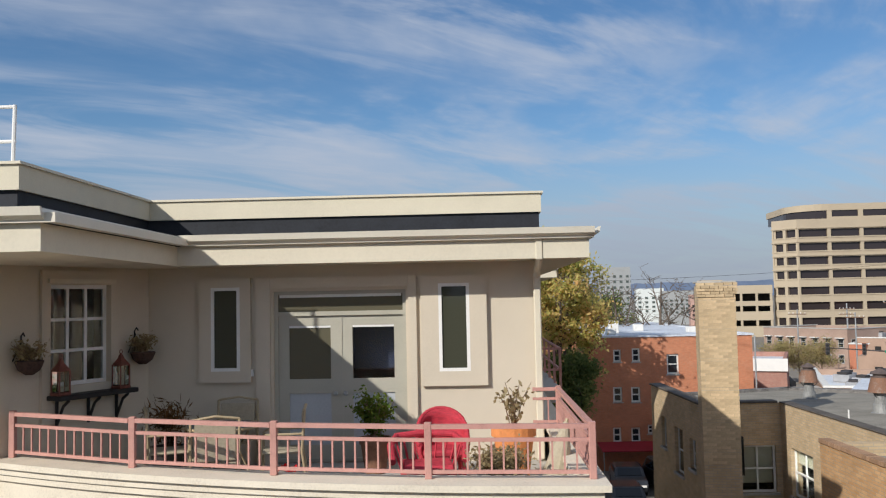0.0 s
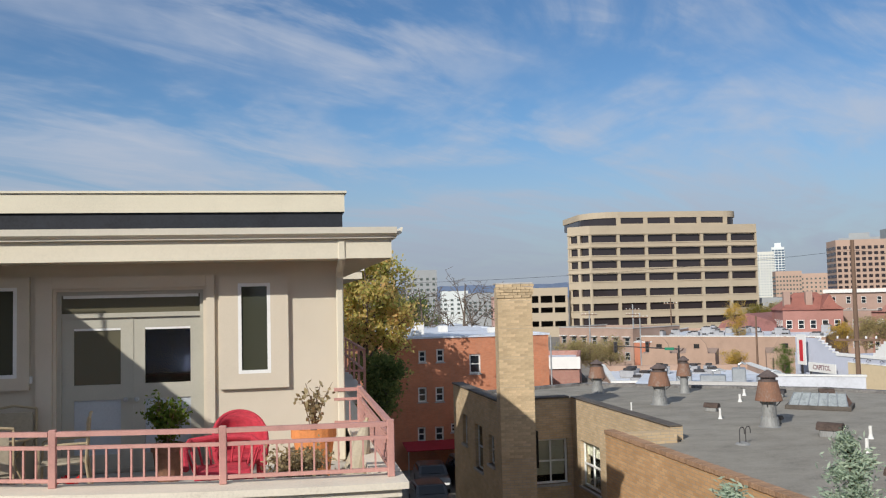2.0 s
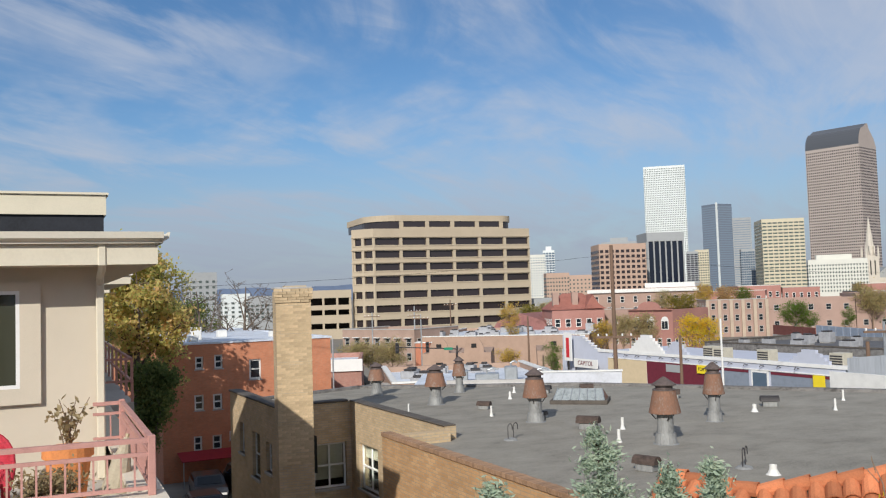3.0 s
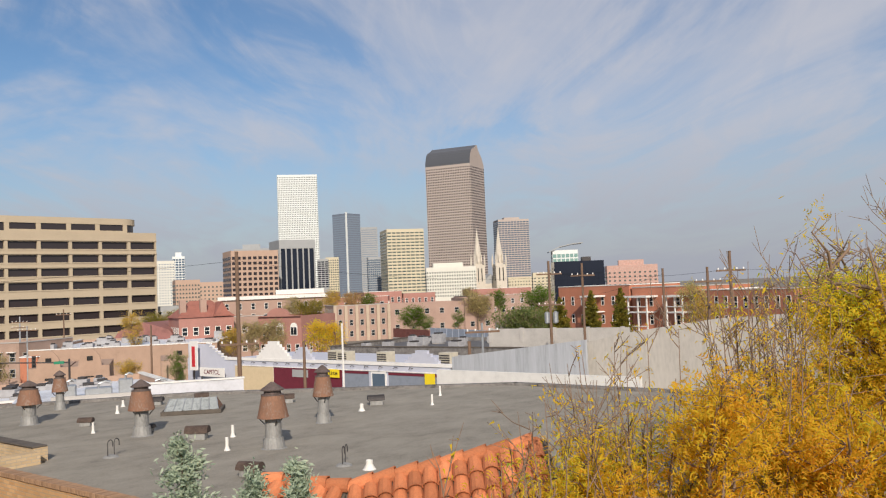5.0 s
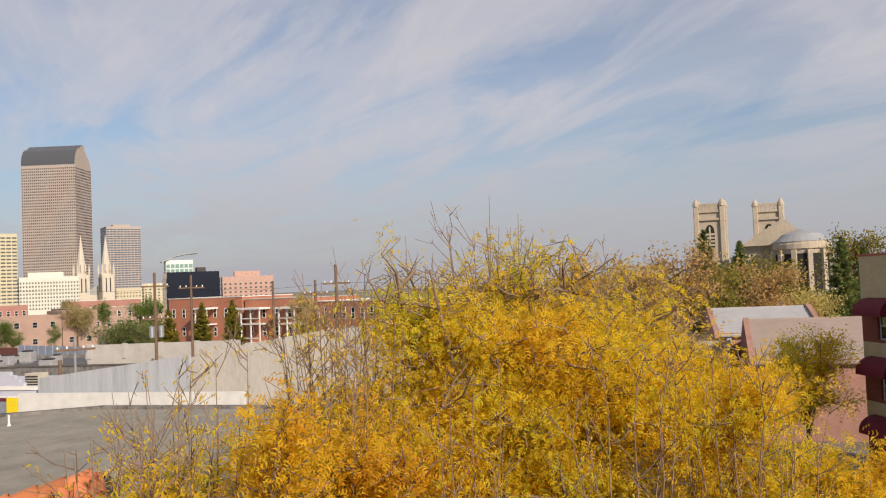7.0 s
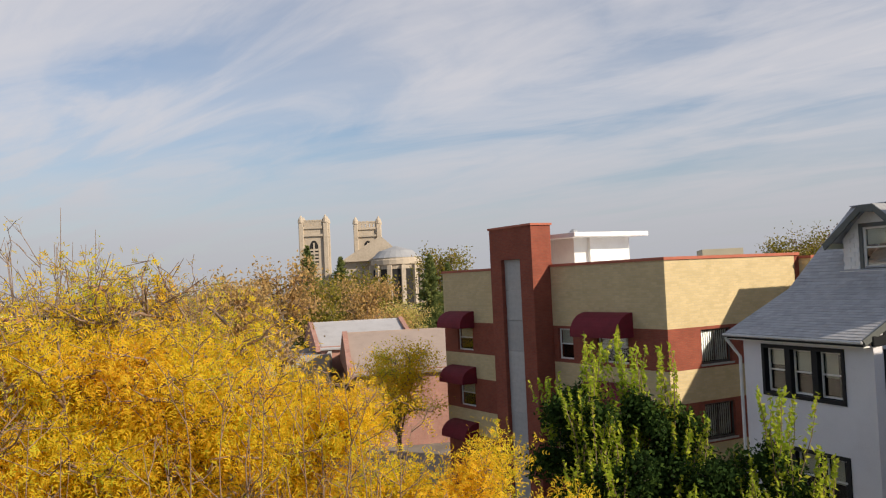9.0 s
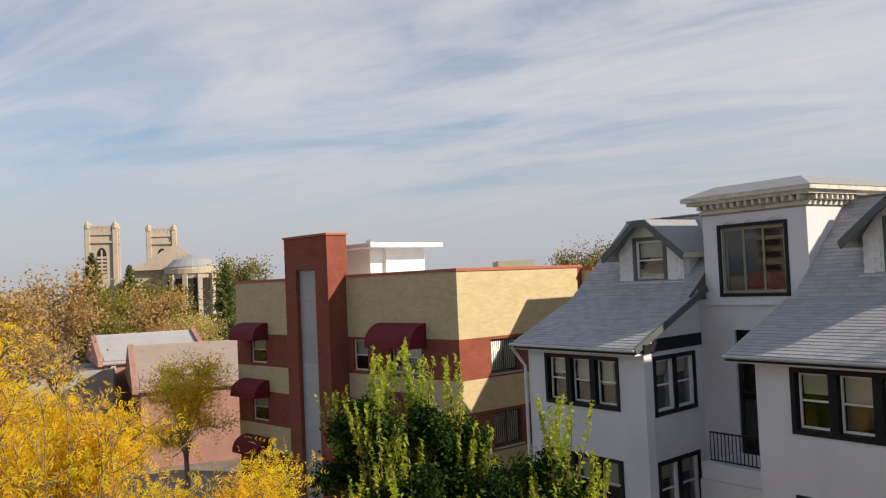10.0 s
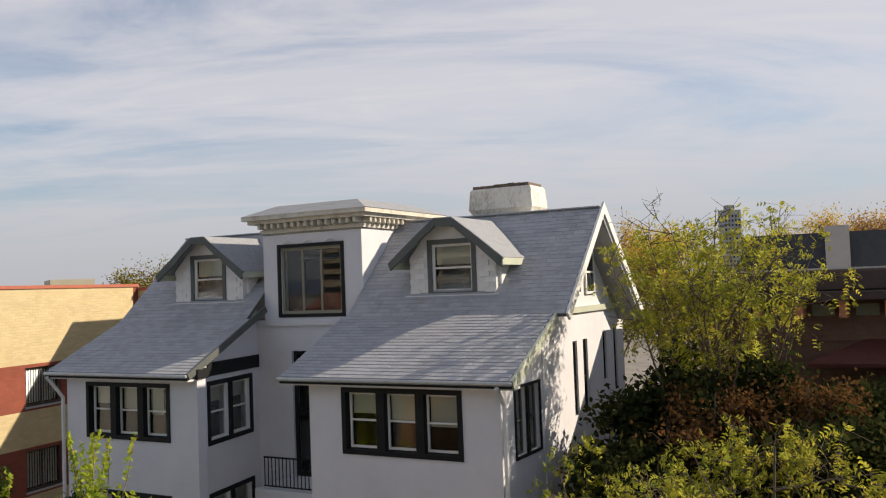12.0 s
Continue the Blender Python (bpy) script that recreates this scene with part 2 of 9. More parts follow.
STUCCO = mat("cream stucco", (0.60, 0.53, 0.42), 0.92, vary=0.05, scale=0.8, fine=90, bump=0.25, bump_at=0.006)
FASCIA = mat("cream painted board", (0.66, 0.60, 0.47), 0.6, vary=0.04, scale=1.2, fine=30, bump=0.05)
PARAPET = mat("cream parapet", (0.66, 0.60, 0.46), 0.8, vary=0.05, scale=0.9, fine=60)
TAR = mat("black roof membrane", (0.018, 0.02, 0.026), 0.7, vary=0.3, scale=2, fine=30)
WHITE = mat("white paint", (0.78, 0.77, 0.74), 0.5, vary=0.04, scale=2, fine=40, bump=0.05)
WORN_WHITE = mat("worn white paint", (0.72, 0.71, 0.67), 0.7, vary=0.08, scale=1.5, fine=50)
HOUSE_WHITE = mat("white painted brick", (0.69, 0.68, 0.69), 0.8, vary=0.05, scale=0.8, fine=30, bump=0.4, bump_at=0.012)
BLACK = mat("black paint", (0.010, 0.011, 0.012), 0.6, vary=0.1, bump=0, spec=0.25)
CURB_CREAM = mat("cream curb paint", (0.70, 0.63, 0.51), 0.75, vary=0.08, scale=1.4, fine=40, dirt=(0.52, 0.46, 0.37))
RED_RAIL = mat("faded red railing paint", (0.48, 0.255, 0.215), 0.6, vary=0.10, scale=6, fine=60)
SLATE_TRIM = mat("dark green-grey trim", (0.10, 0.11, 0.10), 0.6, vary=0.1, scale=3)
GREY_DOOR = mat("greige door paint", (0.42, 0.40, 0.33), 0.45, vary=0.04, scale=2, bump=0.04)
CONCRETE = mat("concrete", (0.42, 0.40, 0.37), 0.9, vary=0.14, scale=0.5, fine=20)
ROOF_GRAVEL = mat("grey gravel roof", (0.265, 0.245, 0.205), 0.95, vary=0.18, scale=0.9, fine=25, bump=0.5, bump_at=0.02, stretch=(1, 1.6, 1))
SILVER_ROOF = mat("silver coated roof", (0.62, 0.65, 0.70), 0.55, vary=0.16, scale=0.35, fine=8, dirt=(0.30, 0.31, 0.34))
GALV = mat("galvanised steel", (0.45, 0.47, 0.48), 0.42, metal=0.7, vary=0.12, scale=5, fine=60)
RUST = mat("rusty steel", (0.22, 0.118, 0.075), 0.8, metal=0.1, vary=0.38, scale=3.5, fine=30, dirt=(0.33, 0.29, 0.25), stretch=(1, 1, 0.5))
DARK_STEEL = mat("dark weathered steel", (0.06, 0.055, 0.055), 0.6, metal=0.4, vary=0.2, scale=6)
SHINGLE = mat("grey shingle", (0.36, 0.365, 0.38), 0.9, vary=0.10, scale=3, fine=60, bump=0.4, bump_at=0.006, per_object=0.09)
ASPHALT = mat("asphalt", (0.05, 0.05, 0.052), 0.9, vary=0.15, scale=0.6, fine=30)
GRASSY = mat("dry autumn ground", (0.20, 0.18, 0.15), 0.95, vary=0.3, scale=0.03, fine=0.5, bump=0)
BARK = mat("grey brown bark", (0.13, 0.10, 0.075), 0.95, vary=0.2, scale=8, fine=40, bump=0.5, stretch=(1, 1, 0.3))
TWIG = mat("pale twig bark", (0.23, 0.16, 0.11), 0.9, vary=0.15, scale=8)
# near black: the shade of rooms and openings is put into the colour
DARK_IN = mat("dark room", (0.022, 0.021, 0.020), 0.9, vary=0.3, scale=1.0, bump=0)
BLIND = mat("cream blind", (0.58, 0.54, 0.42), 0.8, vary=0.06, scale=3, stretch=(0.2, 0.2, 12))
TERRACOTTA = mat("terracotta pot", (0.66, 0.25, 0.08), 0.8, vary=0.12, scale=6)
CLAY = mat("clay roof tile", (0.46, 0.14, 0.06), 0.85, vary=0.25, scale=4, fine=50, per_object=0.35)
TAN_BRICK = brick_mat("tan brick", (0.60, 0.455, 0.28), (0.50, 0.37, 0.22), (0.40, 0.36, 0.29))
OCHRE_BRICK = brick_mat("ochre brick", (0.58, 0.36, 0.18), (0.48, 0.28, 0.13), (0.34, 0.29, 0.22))
RED_BRICK = brick_mat("orange red brick", (0.58, 0.235, 0.125), (0.51, 0.20, 0.105), (0.46, 0.26, 0.17), vary=0.45)
OLD_BRICK = brick_mat("brown red brick", (0.42, 0.22, 0.17), (0.37, 0.19, 0.15), (0.40, 0.30, 0.26))
PINK_BRICK = brick_mat("pink brick", (0.54, 0.34, 0.28), (0.48, 0.30, 0.25), (0.48, 0.38, 0.33))
YELLOW_BRICK = brick_mat("buff yellow brick", (0.62, 0.50, 0.28), (0.55, 0.44, 0.24), (0.50, 0.43, 0.30), bw=0.3, bh=0.1, vary=0.25)
MAROON_BRICK = brick_mat("maroon brick", (0.30, 0.085, 0.05), (0.26, 0.07, 0.045), (0.22, 0.10, 0.07))
OFFICE_STONE = mat("tan precast concrete", (0.45, 0.375, 0.27), 0.85, vary=0.05, scale=0.15, fine=3, bump=0)
CREAM_STONE = mat("cream limestone", (0.55, 0.50, 0.42), 0.9, vary=0.08, scale=0.25, fine=2)
LIMESTONE = mat("pale limestone", (0.44, 0.375, 0.29), 0.9, vary=0.10, scale=0.25, fine=2)
AWNING = mat("burgundy canvas", (0.16, 0.012, 0.022), 0.8, vary=0.15, scale=3, fine=80)
PANE = glass_mat("dark window glass")
PANE_OLIVE = glass_mat("olive grey window glass", (0.050, 0.052, 0.034), 0.05)
# an olive reflection is put into the colour of this door glass
PANE_REFLECT = glass_mat("shaded door glass", (0.115, 0.105, 0.07), 0.08)
PANE_TINT = glass_mat("bronze tinted glass", (0.035, 0.028, 0.03), 0.08)
PANE_SKY = glass_mat("blue tower glass", (0.10, 0.14, 0.19), 0.1)
CLEAR = clear_glass("clear pane")


# ---------- building helpers ----------
def thicken(bm, faces, thickness):
    """Give flat faces a thickness."""
    bm.normal_update()
    bmesh.ops.solidify(bm, geom=faces, thickness=thickness)


def part(name, bm, material, parent, label="", kind="", smooth=False):
    me = bpy.data.meshes.new(name)
    bmesh.ops.recalc_face_normals(bm, faces=bm.faces)
    bm.to_mesh(me)
    bm.free()
    me.materials.append(material)
    if smooth:
        me.polygons.foreach_set("use_smooth", [True] * len(me.polygons))
    ob = new(name, me)
    ob.parent = parent
    if label or kind:
        tagged(ob, label, kind=kind)
    return ob


def share(ob, parent, m, name=None):
    """Another object on the same mesh."""
    o = new(name or ob.name.split(".")[0], ob.data)
    o.parent = parent
    o.matrix_basis = m
    return o


def thing(name, label, category, m=None, group="", kind=""):
    ob = new(name)
    ob.empty_display_size = 0.2
    if m is not None:
        ob.matrix_basis = m
    return tagged(ob, label, category, group, kind)


def box(bm, x0, x1, y0, y1, z0, z1, m=None, bevel=0.0):
    vs = [bm.verts.new((x, y, z)) for z in (z0, z1) for x, y in ((x0, y0), (x1, y0), (x1, y1), (x0, y1))]
    fs = [bm.faces.new([vs[i] for i in f]) for f in ((3, 2, 1, 0), (4, 5, 6, 7), (0, 1, 5, 4), (1, 2, 6, 5), (2, 3, 7, 6), (3, 0, 4, 7))]
    if bevel:
        es = {e for f in fs for e in f.edges}
        r = bmesh.ops.bevel(bm, geom=list(es), offset=bevel, segments=1, affect="EDGES")
        vs = list({v for f in r["faces"] for v in f.verts} | {v for v in vs if v.is_valid})
    if m is not None:
        for v in vs:
            v.co = m @ v.co
    return vs


def B(*a, **k):
    bm = bmesh.new()
    box(bm, *a, **k)
    return bm


def prism(bm, poly, z0, z1):
    lo = [bm.verts.new((x, y, z0)) for x, y in poly]
    hi = [bm.verts.new((x, y, z1)) for x, y in poly]
    n = len(poly)
    bm.faces.new(list(reversed(lo)))
    bm.faces.new(hi)
    for i in range(n):
        bm.faces.new((lo[i], lo[(i + 1) % n], hi[(i + 1) % n], hi[i]))
    return lo + hi


def tube(bm, pts, radii, seg=8, cap=True):
    """A round bar along points."""
    rings = []
    n = len(pts)
    pts = [Vector(p) for p in pts]
    for i, p in enumerate(pts):
        d = (pts[min(i + 1, n - 1)] - pts[max(i - 1, 0)]).normalized()
        a = d.orthogonal().normalized() if i == 0 else (a - d * a.dot(d)).normalized()
        b = d.cross(a)
        r = radii[i] if hasattr(radii, "__len__") else radii
        rings.append([bm.verts.new(p + (a * math.cos(t) + b * math.sin(t)) * r) for t in (2 * math.pi * k / seg for k in range(seg))])
    for r0, r1 in zip(rings, rings[1:]):
        for k in range(seg):
            bm.faces.new((r0[k], r0[(k + 1) % seg], r1[(k + 1) % seg], r1[k]))
    if cap:
        bm.faces.new(list(reversed(rings[0])))
        bm.faces.new(rings[-1])


def lathe(bm, profile, seg=20, at=(0, 0, 0)):
    rings = [[bm.verts.new((at[0] + r * math.cos(t), at[1] + r * math.sin(t), at[2] + z)) for t in (2 * math.pi * k / seg for k in range(seg))] for r, z in profile]
    for r0, r1 in zip(rings, rings[1:]):
        for k in range(seg):
            bm.faces.new((r0[k], r0[(k + 1) % seg], r1[(k + 1) % seg], r1[k]))
    bm.faces.new(list(reversed(rings[0])))
    bm.faces.new(rings[-1])


def wall_mesh(x0, x1, z0, z1, openings=(), thick=0.25, m=None):
    """A wall from x0 to x1 with its outer face at y = 0 and openings (xa, xb, za, zb) right through it."""
    bm = bmesh.new()
    xs = sorted({x0, x1, *[c for o in openings for c in o[:2] if x0 < c < x1]})
    zs = sorted({z0, z1, *[c for o in openings for c in o[2:] if z0 < c < z1]})
    nx, nz = len(xs) - 1, len(zs) - 1

    def solid(i, j):
        if not (0 <= i < nx and 0 <= j < nz):
            return False
        cx, cz = (xs[i] + xs[i + 1]) / 2, (zs[j] + zs[j + 1]) / 2
        return not any(o[0] < cx < o[1] and o[2] < cz < o[3] for o in openings)

    vs = {}

    def v(i, j, k):
        if (i, j, k) not in vs:
            vs[i, j, k] = bm.verts.new((xs[i], thick * k, zs[j]))
        return vs[i, j, k]

    for i in range(nx):
        for j in range(nz):
            if not solid(i, j):
                continue
            bm.faces.new((v(i, j, 0), v(i + 1, j, 0), v(i + 1, j + 1, 0), v(i, j + 1, 0)))
            bm.faces.new((v(i, j + 1, 1), v(i + 1, j + 1, 1), v(i + 1, j, 1), v(i, j, 1)))
            if not solid(i - 1, j):
                bm.faces.new((v(i, j, 1), v(i, j, 0), v(i, j + 1, 0), v(i, j + 1, 1)))
            if not solid(i + 1, j):
                bm.faces.new((v(i + 1, j, 0), v(i + 1, j, 1), v(i + 1, j + 1, 1), v(i + 1, j + 1, 0)))
            if not solid(i, j - 1):
                bm.faces.new((v(i, j, 0), v(i, j, 1), v(i + 1, j, 1), v(i + 1, j, 0)))
            if not solid(i, j + 1):
                bm.faces.new((v(i, j + 1, 1), v(i, j + 1, 0), v(i + 1, j + 1, 0), v(i + 1, j + 1, 1)))
    if m is not None:
        bm.transform(m)
    return bm


def ring(bm, x0, x1, z0, z1, w, y0, y1, m=None):
    """A rectangular frame of bar width w."""
    box(bm, x0, x1, y0, y1, z0, z0 + w, m)
    box(bm, x0, x1, y0, y1, z1 - w, z1, m)
    box(bm, x0, x0 + w, y0, y1, z0 + w, z1 - w, m)
    box(bm, x1 - w, x1, y0, y1, z0 + w, z1 - w, m)


I4 = Matrix.Identity(4)


def window(parent, m, x0, x1, z0, z1, frame_mat, glass=None, cols=1, rows=1, bar=0.06, depth=0.10, sash=False, sill=None, trim=None, trim_w=0.1, blind=0.0, room=True):
    """A window in an opening: frame with its bars, one pane to a light, a box behind painted dark as room shade, and
    where seen a sill, outer trim and blind.
    """
    win = new("window")
    win.parent = parent
    win.matrix_basis = m
    bm = bmesh.new()
    ring(bm, x0, x1, z0, z1, bar, depth, depth + 0.05)
    iw, ih = (x1 - x0 - 2 * bar), (z1 - z0 - 2 * bar)
    for c in range(1, cols):
        cx = x0 + bar + iw * c / cols
        box(bm, cx - bar * 0.4, cx + bar * 0.4, depth + 0.004, depth + 0.046, z0 + bar, z1 - bar)
    for r in range(1, rows):
        cz = z0 + bar + ih * r / rows
        box(bm, x0 + bar, x1 - bar, depth + 0.002, depth + 0.048, cz - bar * 0.4, cz + bar * 0.4)
    part("frame", bm, frame_mat, win)
    for c in range(cols):
        for r in range(rows):
            a, b = x0 + bar + iw * c / cols, x0 + bar + iw * (c + 1) / cols
            e, f = z0 + bar + ih * r / rows, z0 + bar + ih * (r + 1) / rows
            p = part("pane", B(a, b, depth + 0.022, depth + 0.028, e, f), glass or CLEAR, win)
            if not glass:
                p.visible_shadow = False
    if sill:
        part("sill", B(x0 - 0.06, x1 + 0.06, -0.06, depth, z0 - 0.07, z0), sill, win)
    if trim:
        bm = bmesh.new()
        ring(bm, x0 - trim_w, x1 + trim_w, z0 - trim_w, z1 + trim_w, trim_w, -0.03, 0.02)
        part("trim", bm, trim, win)
    if blind:
        part("blind", B(x0 + bar, x1 - bar, depth + 0.09, depth + 0.10, z1 - bar - ih * blind, z1 - bar), BLIND, win)
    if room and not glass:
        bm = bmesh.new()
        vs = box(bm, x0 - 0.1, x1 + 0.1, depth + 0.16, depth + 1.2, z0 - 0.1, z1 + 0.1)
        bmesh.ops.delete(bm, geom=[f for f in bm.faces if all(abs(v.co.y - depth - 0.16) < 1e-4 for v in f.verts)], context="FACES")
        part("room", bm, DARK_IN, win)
    return win




def right_side(x):
    return pose(x, 0, 0, 0, 0, 90)


def left_side(x, depth):
    return pose(x, depth, 0, 0, 0, -90)


# ---------- ground and distance ----------
bm = bmesh.new()
prism(bm, [(4700 * math.cos(k * math.pi / 24), 4700 * math.sin(k * math.pi / 24)) for k in range(48)], -0.6, 0.0)
ground = part("ground", bm, GRASSY, None)
tagged(ground, "dry autumn city ground of lots and yards", "ground", kind="structure")
bm = bmesh.new()
for x0, x1, y0, y1 in ((1.8, 6.4, -60, 190), (31, 41, -200, 400), (-60, 400, 34, 44), (-200, 60, -46, -36)):
    box(bm, x0, x1, y0, y1, 0.0, 0.02 + 0.004 * (x1 - x0 > 100))
tagged(part("road", bm, ASPHALT, None), "grey asphalt alley and streets", "road", kind="structure")

# distance haze is painted into the blue of the mountains
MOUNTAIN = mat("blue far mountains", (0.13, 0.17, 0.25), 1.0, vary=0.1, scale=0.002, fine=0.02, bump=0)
bm = bmesh.new()
rng = random.Random(5)
prev = None
for k in range(122):
    a = radians(30 - k * 0.55)
    h = 74 + 26 * noise.noise((k * 0.09, 0, 0)) + 14 * noise.noise((k * 0.31, 3, 0)) + 6 * noise.noise((k * 0.9, 7, 0))
    row = []
    for d, z in ((4400, 0), (4500, h * 0.55), (4600, h)):
        row.append(bm.verts.new((-math.sin(a) * d, math.cos(a) * d, z + (4 * noise.noise((k * 0.5, d, 1)) if z else 0))))
    if prev:
        for i in range(2):
            bm.faces.new((prev[i], row[i], row[i + 1], prev[i + 1]))
    prev = row
tagged(part("mountain_backdrop", bm, MOUNTAIN, None), "front range of mountains in painted haze blue along the horizon", "backdrop", kind="structure")


# ---------- the stucco town house with its roof terrace ----------
HOUSE = thing("stucco_town_house", "cream stucco town house with a flat roof and roof terrace", "house", pose(1.19, 12.14, 0, 0, 0, -2))
T = HOUSE
DECK = 9.27


def bow(x):
    """The gently bowed front line of the terrace."""
    return -3.61 + 0.0372 * (0.33 - x) ** 2


BOW = [0.40 - 7.2 * k / 24 for k in range(25)]
bm = bmesh.new()
prism(bm, [(0.40, 14), (-12, 14), (-12, -2.3), (-7.1, -2.0)] + [(x, bow(x) - 0.12) for x in reversed(BOW)], 0, DECK - 0.12)
part("base_wall", bm, STUCCO, T)
bm = bmesh.new()
prism(bm, [(0.30, 0.0), (-5.4, 0.0), (-6.5, -1.9)] + [(x, bow(x) + 0.1) for x in reversed(BOW[1:-2])] + [(0.30, bow(0.3) + 0.1)], DECK - 0.119, DECK)
part("terrace_floor", bm, CONCRETE, T)


def bowed_bar(bm, front, back, z0, z1, x_end):
    """A bar of the curb that follows the bowed front."""
    rows = []
    for k in range(27):
        x = x_end - (x_end + 6.8) * k / 26
        y = bow(x)
        rows.append([bm.verts.new((x, y + o, z)) for o, z in ((front, z0), (back, z0), (back, z1), (front, z1))])
    for a, b in zip(rows, rows[1:]):
        for i in range(4):
            bm.faces.new((a[i], a[(i + 1) % 4], b[(i + 1) % 4], b[i]))
    bm.faces.new(rows[0]); bm.faces.new(list(reversed(rows[-1])))
    bmesh.ops.recalc_face_normals(bm, faces=bm.faces)


# front and side curb with its stepped mouldings
bm = bmesh.new()
for y0, z0, z1 in ((-0.16, 9.0, 9.52), (-0.22, 9.52, 9.60), (-0.26, 9.60, 9.68)):
    bowed_bar(bm, y0, 0.16, z0, z1, 0.40)
bowed_bar(bm, -0.32, 0.18, 9.68, 9.745, 0.46)
part("front_curb", bm, CURB_CREAM, T, "cream painted stepped curb under the railing")
bm = bmesh.new()
box(bm, 0.20, 0.405, -3.41, 5, 9.0, 9.68)
box(bm, 0.16, 0.46, -3.39, 5, 9.681, 9.745)
part("side_curb", bm, CURB_CREAM, T)
# facade
WIN_A = (-4.49, -4.08, 10.56, 11.73)
WIN_B = (-1.29, -0.86, 10.51, 11.73)
DOORWAY = (-3.62, -1.75, DECK, 11.66)
part("facade", wall_mesh(-5.4, 0.12, DECK, 12.1, (WIN_A, WIN_B, DOORWAY), 0.3), STUCCO, T)
part("side_wall", B(-0.10, 0.12, 0.3, 9.2, DECK, 12.1), STUCCO, T)
part("back_wall", B(-12, 0.12, 9.2, 9.5, DECK, 12.1), STUCCO, T)
for a, (x0, x1, z0, z1) in ((0.16, (-4.66, -3.93, 10.40, 11.86)), (0.25, (-1.54, -0.62, 10.31, 11.84))):
    w = WIN_A if x0 < -3 else WIN_B
    part("window_surround", wall_mesh(x0, x1, z0, z1, (w,), 0.07, pose(0, -0.07, 0)), STUCCO, T, "raised stucco panel round the window")
for x0, x1 in ((-3.86, -3.66), (-1.71, -1.60)):
    part("pilaster", B(x0, x1, -0.05, 0.0, DECK, 11.86), STUCCO, T)
part("door_lintel", B(-3.658, -1.712, -0.05, 0.0, 11.70, 11.86), STUCCO, T)
for w in (WIN_A, WIN_B):
    window(T, pose(0, -0.07, 0), *w, WHITE, PANE_OLIVE, bar=0.045, depth=0.0)
# double doors with a transom light
DOOR_PANEL = mat("pale blue grey door panel", (0.46, 0.48, 0.50), 0.25, vary=0.06, scale=1.5, bump=0.02)
doors = new("double_door"); doors.parent = T
bm = bmesh.new()
ring(bm, -3.62, -1.75, DECK, 11.66, 0.05, 0.06, 0.16)
box(bm, -3.57, -1.80, 0.061, 0.16, 11.31, 11.37)
part("door_frame", bm, GREY_DOOR, doors)
part("transom_pane", B(-3.57, -1.80, 0.10, 0.108, 11.37, 11.61), PANE_REFLECT, doors)
part("transom_blind", B(-3.55, -1.82, 0.085, 0.099, 11.57, 11.61), WORN_WHITE, doors)
for x0, x1 in ((-3.57, -2.70), (-2.67, -1.80)):
    leaf = part("door_leaf", wall_mesh(x0, x1, DECK + 0.01, 11.31, ((x0 + 0.15, x1 - 0.13, 10.42, 11.17), (x0 + 0.15, x1 - 0.13, 9.5, 10.22)), 0.05, pose(0, 0.10, 0)), GREY_DOOR, doors)
    if x0 < -3:
        part("glass", B(x0 + 0.15, x1 - 0.13, 0.122, 0.128, 10.42, 11.17), PANE_REFLECT, leaf)
    else:
        part("glass", B(x0 + 0.15, x1 - 0.13, 0.122, 0.128, 10.42, 11.17), CLEAR, leaf).visible_shadow = False
    part("glazing_bead", B(x0 + 0.15, x1 - 0.13, 0.105, 0.12, 11.14, 11.17), WHITE, leaf)
    part("kick_panel", B(x0 + 0.15, x1 - 0.13, 0.122, 0.14, 9.5, 10.22), DOOR_PANEL, leaf, "pale glossy lower panel")
    bm = bmesh.new()
    s = -1 if x0 < -3 else 1
    kx = -2.685 + s * 0.07
    lathe(bm, [(0.012, 0), (0.012, 0.04), (0.03, 0.05), (0.034, 0.07), (0.02, 0.085)], 10)
    bm.transform(pose(kx, 0.10, 10.22, 90))
    part("knob", bm, GALV, leaf)
part("meeting_stile", B(-2.705, -2.665, 0.092, 0.155, DECK + 0.01, 11.31), GREY_DOOR, doors)
# room shade is put into the dim plaster colour
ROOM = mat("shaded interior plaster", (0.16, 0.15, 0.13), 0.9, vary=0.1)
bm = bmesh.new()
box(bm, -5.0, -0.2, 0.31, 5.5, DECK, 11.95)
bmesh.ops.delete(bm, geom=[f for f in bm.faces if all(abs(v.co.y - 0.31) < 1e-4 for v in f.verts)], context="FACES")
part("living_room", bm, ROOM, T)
# roof: eaves, gutter, dark upstand, parapet; main part and wing
def eave(poly_outer, name):
    bm = bmesh.new()
    prism(bm, poly_outer, 12.02, 12.28)
    return part(name, bm, FASCIA, T)


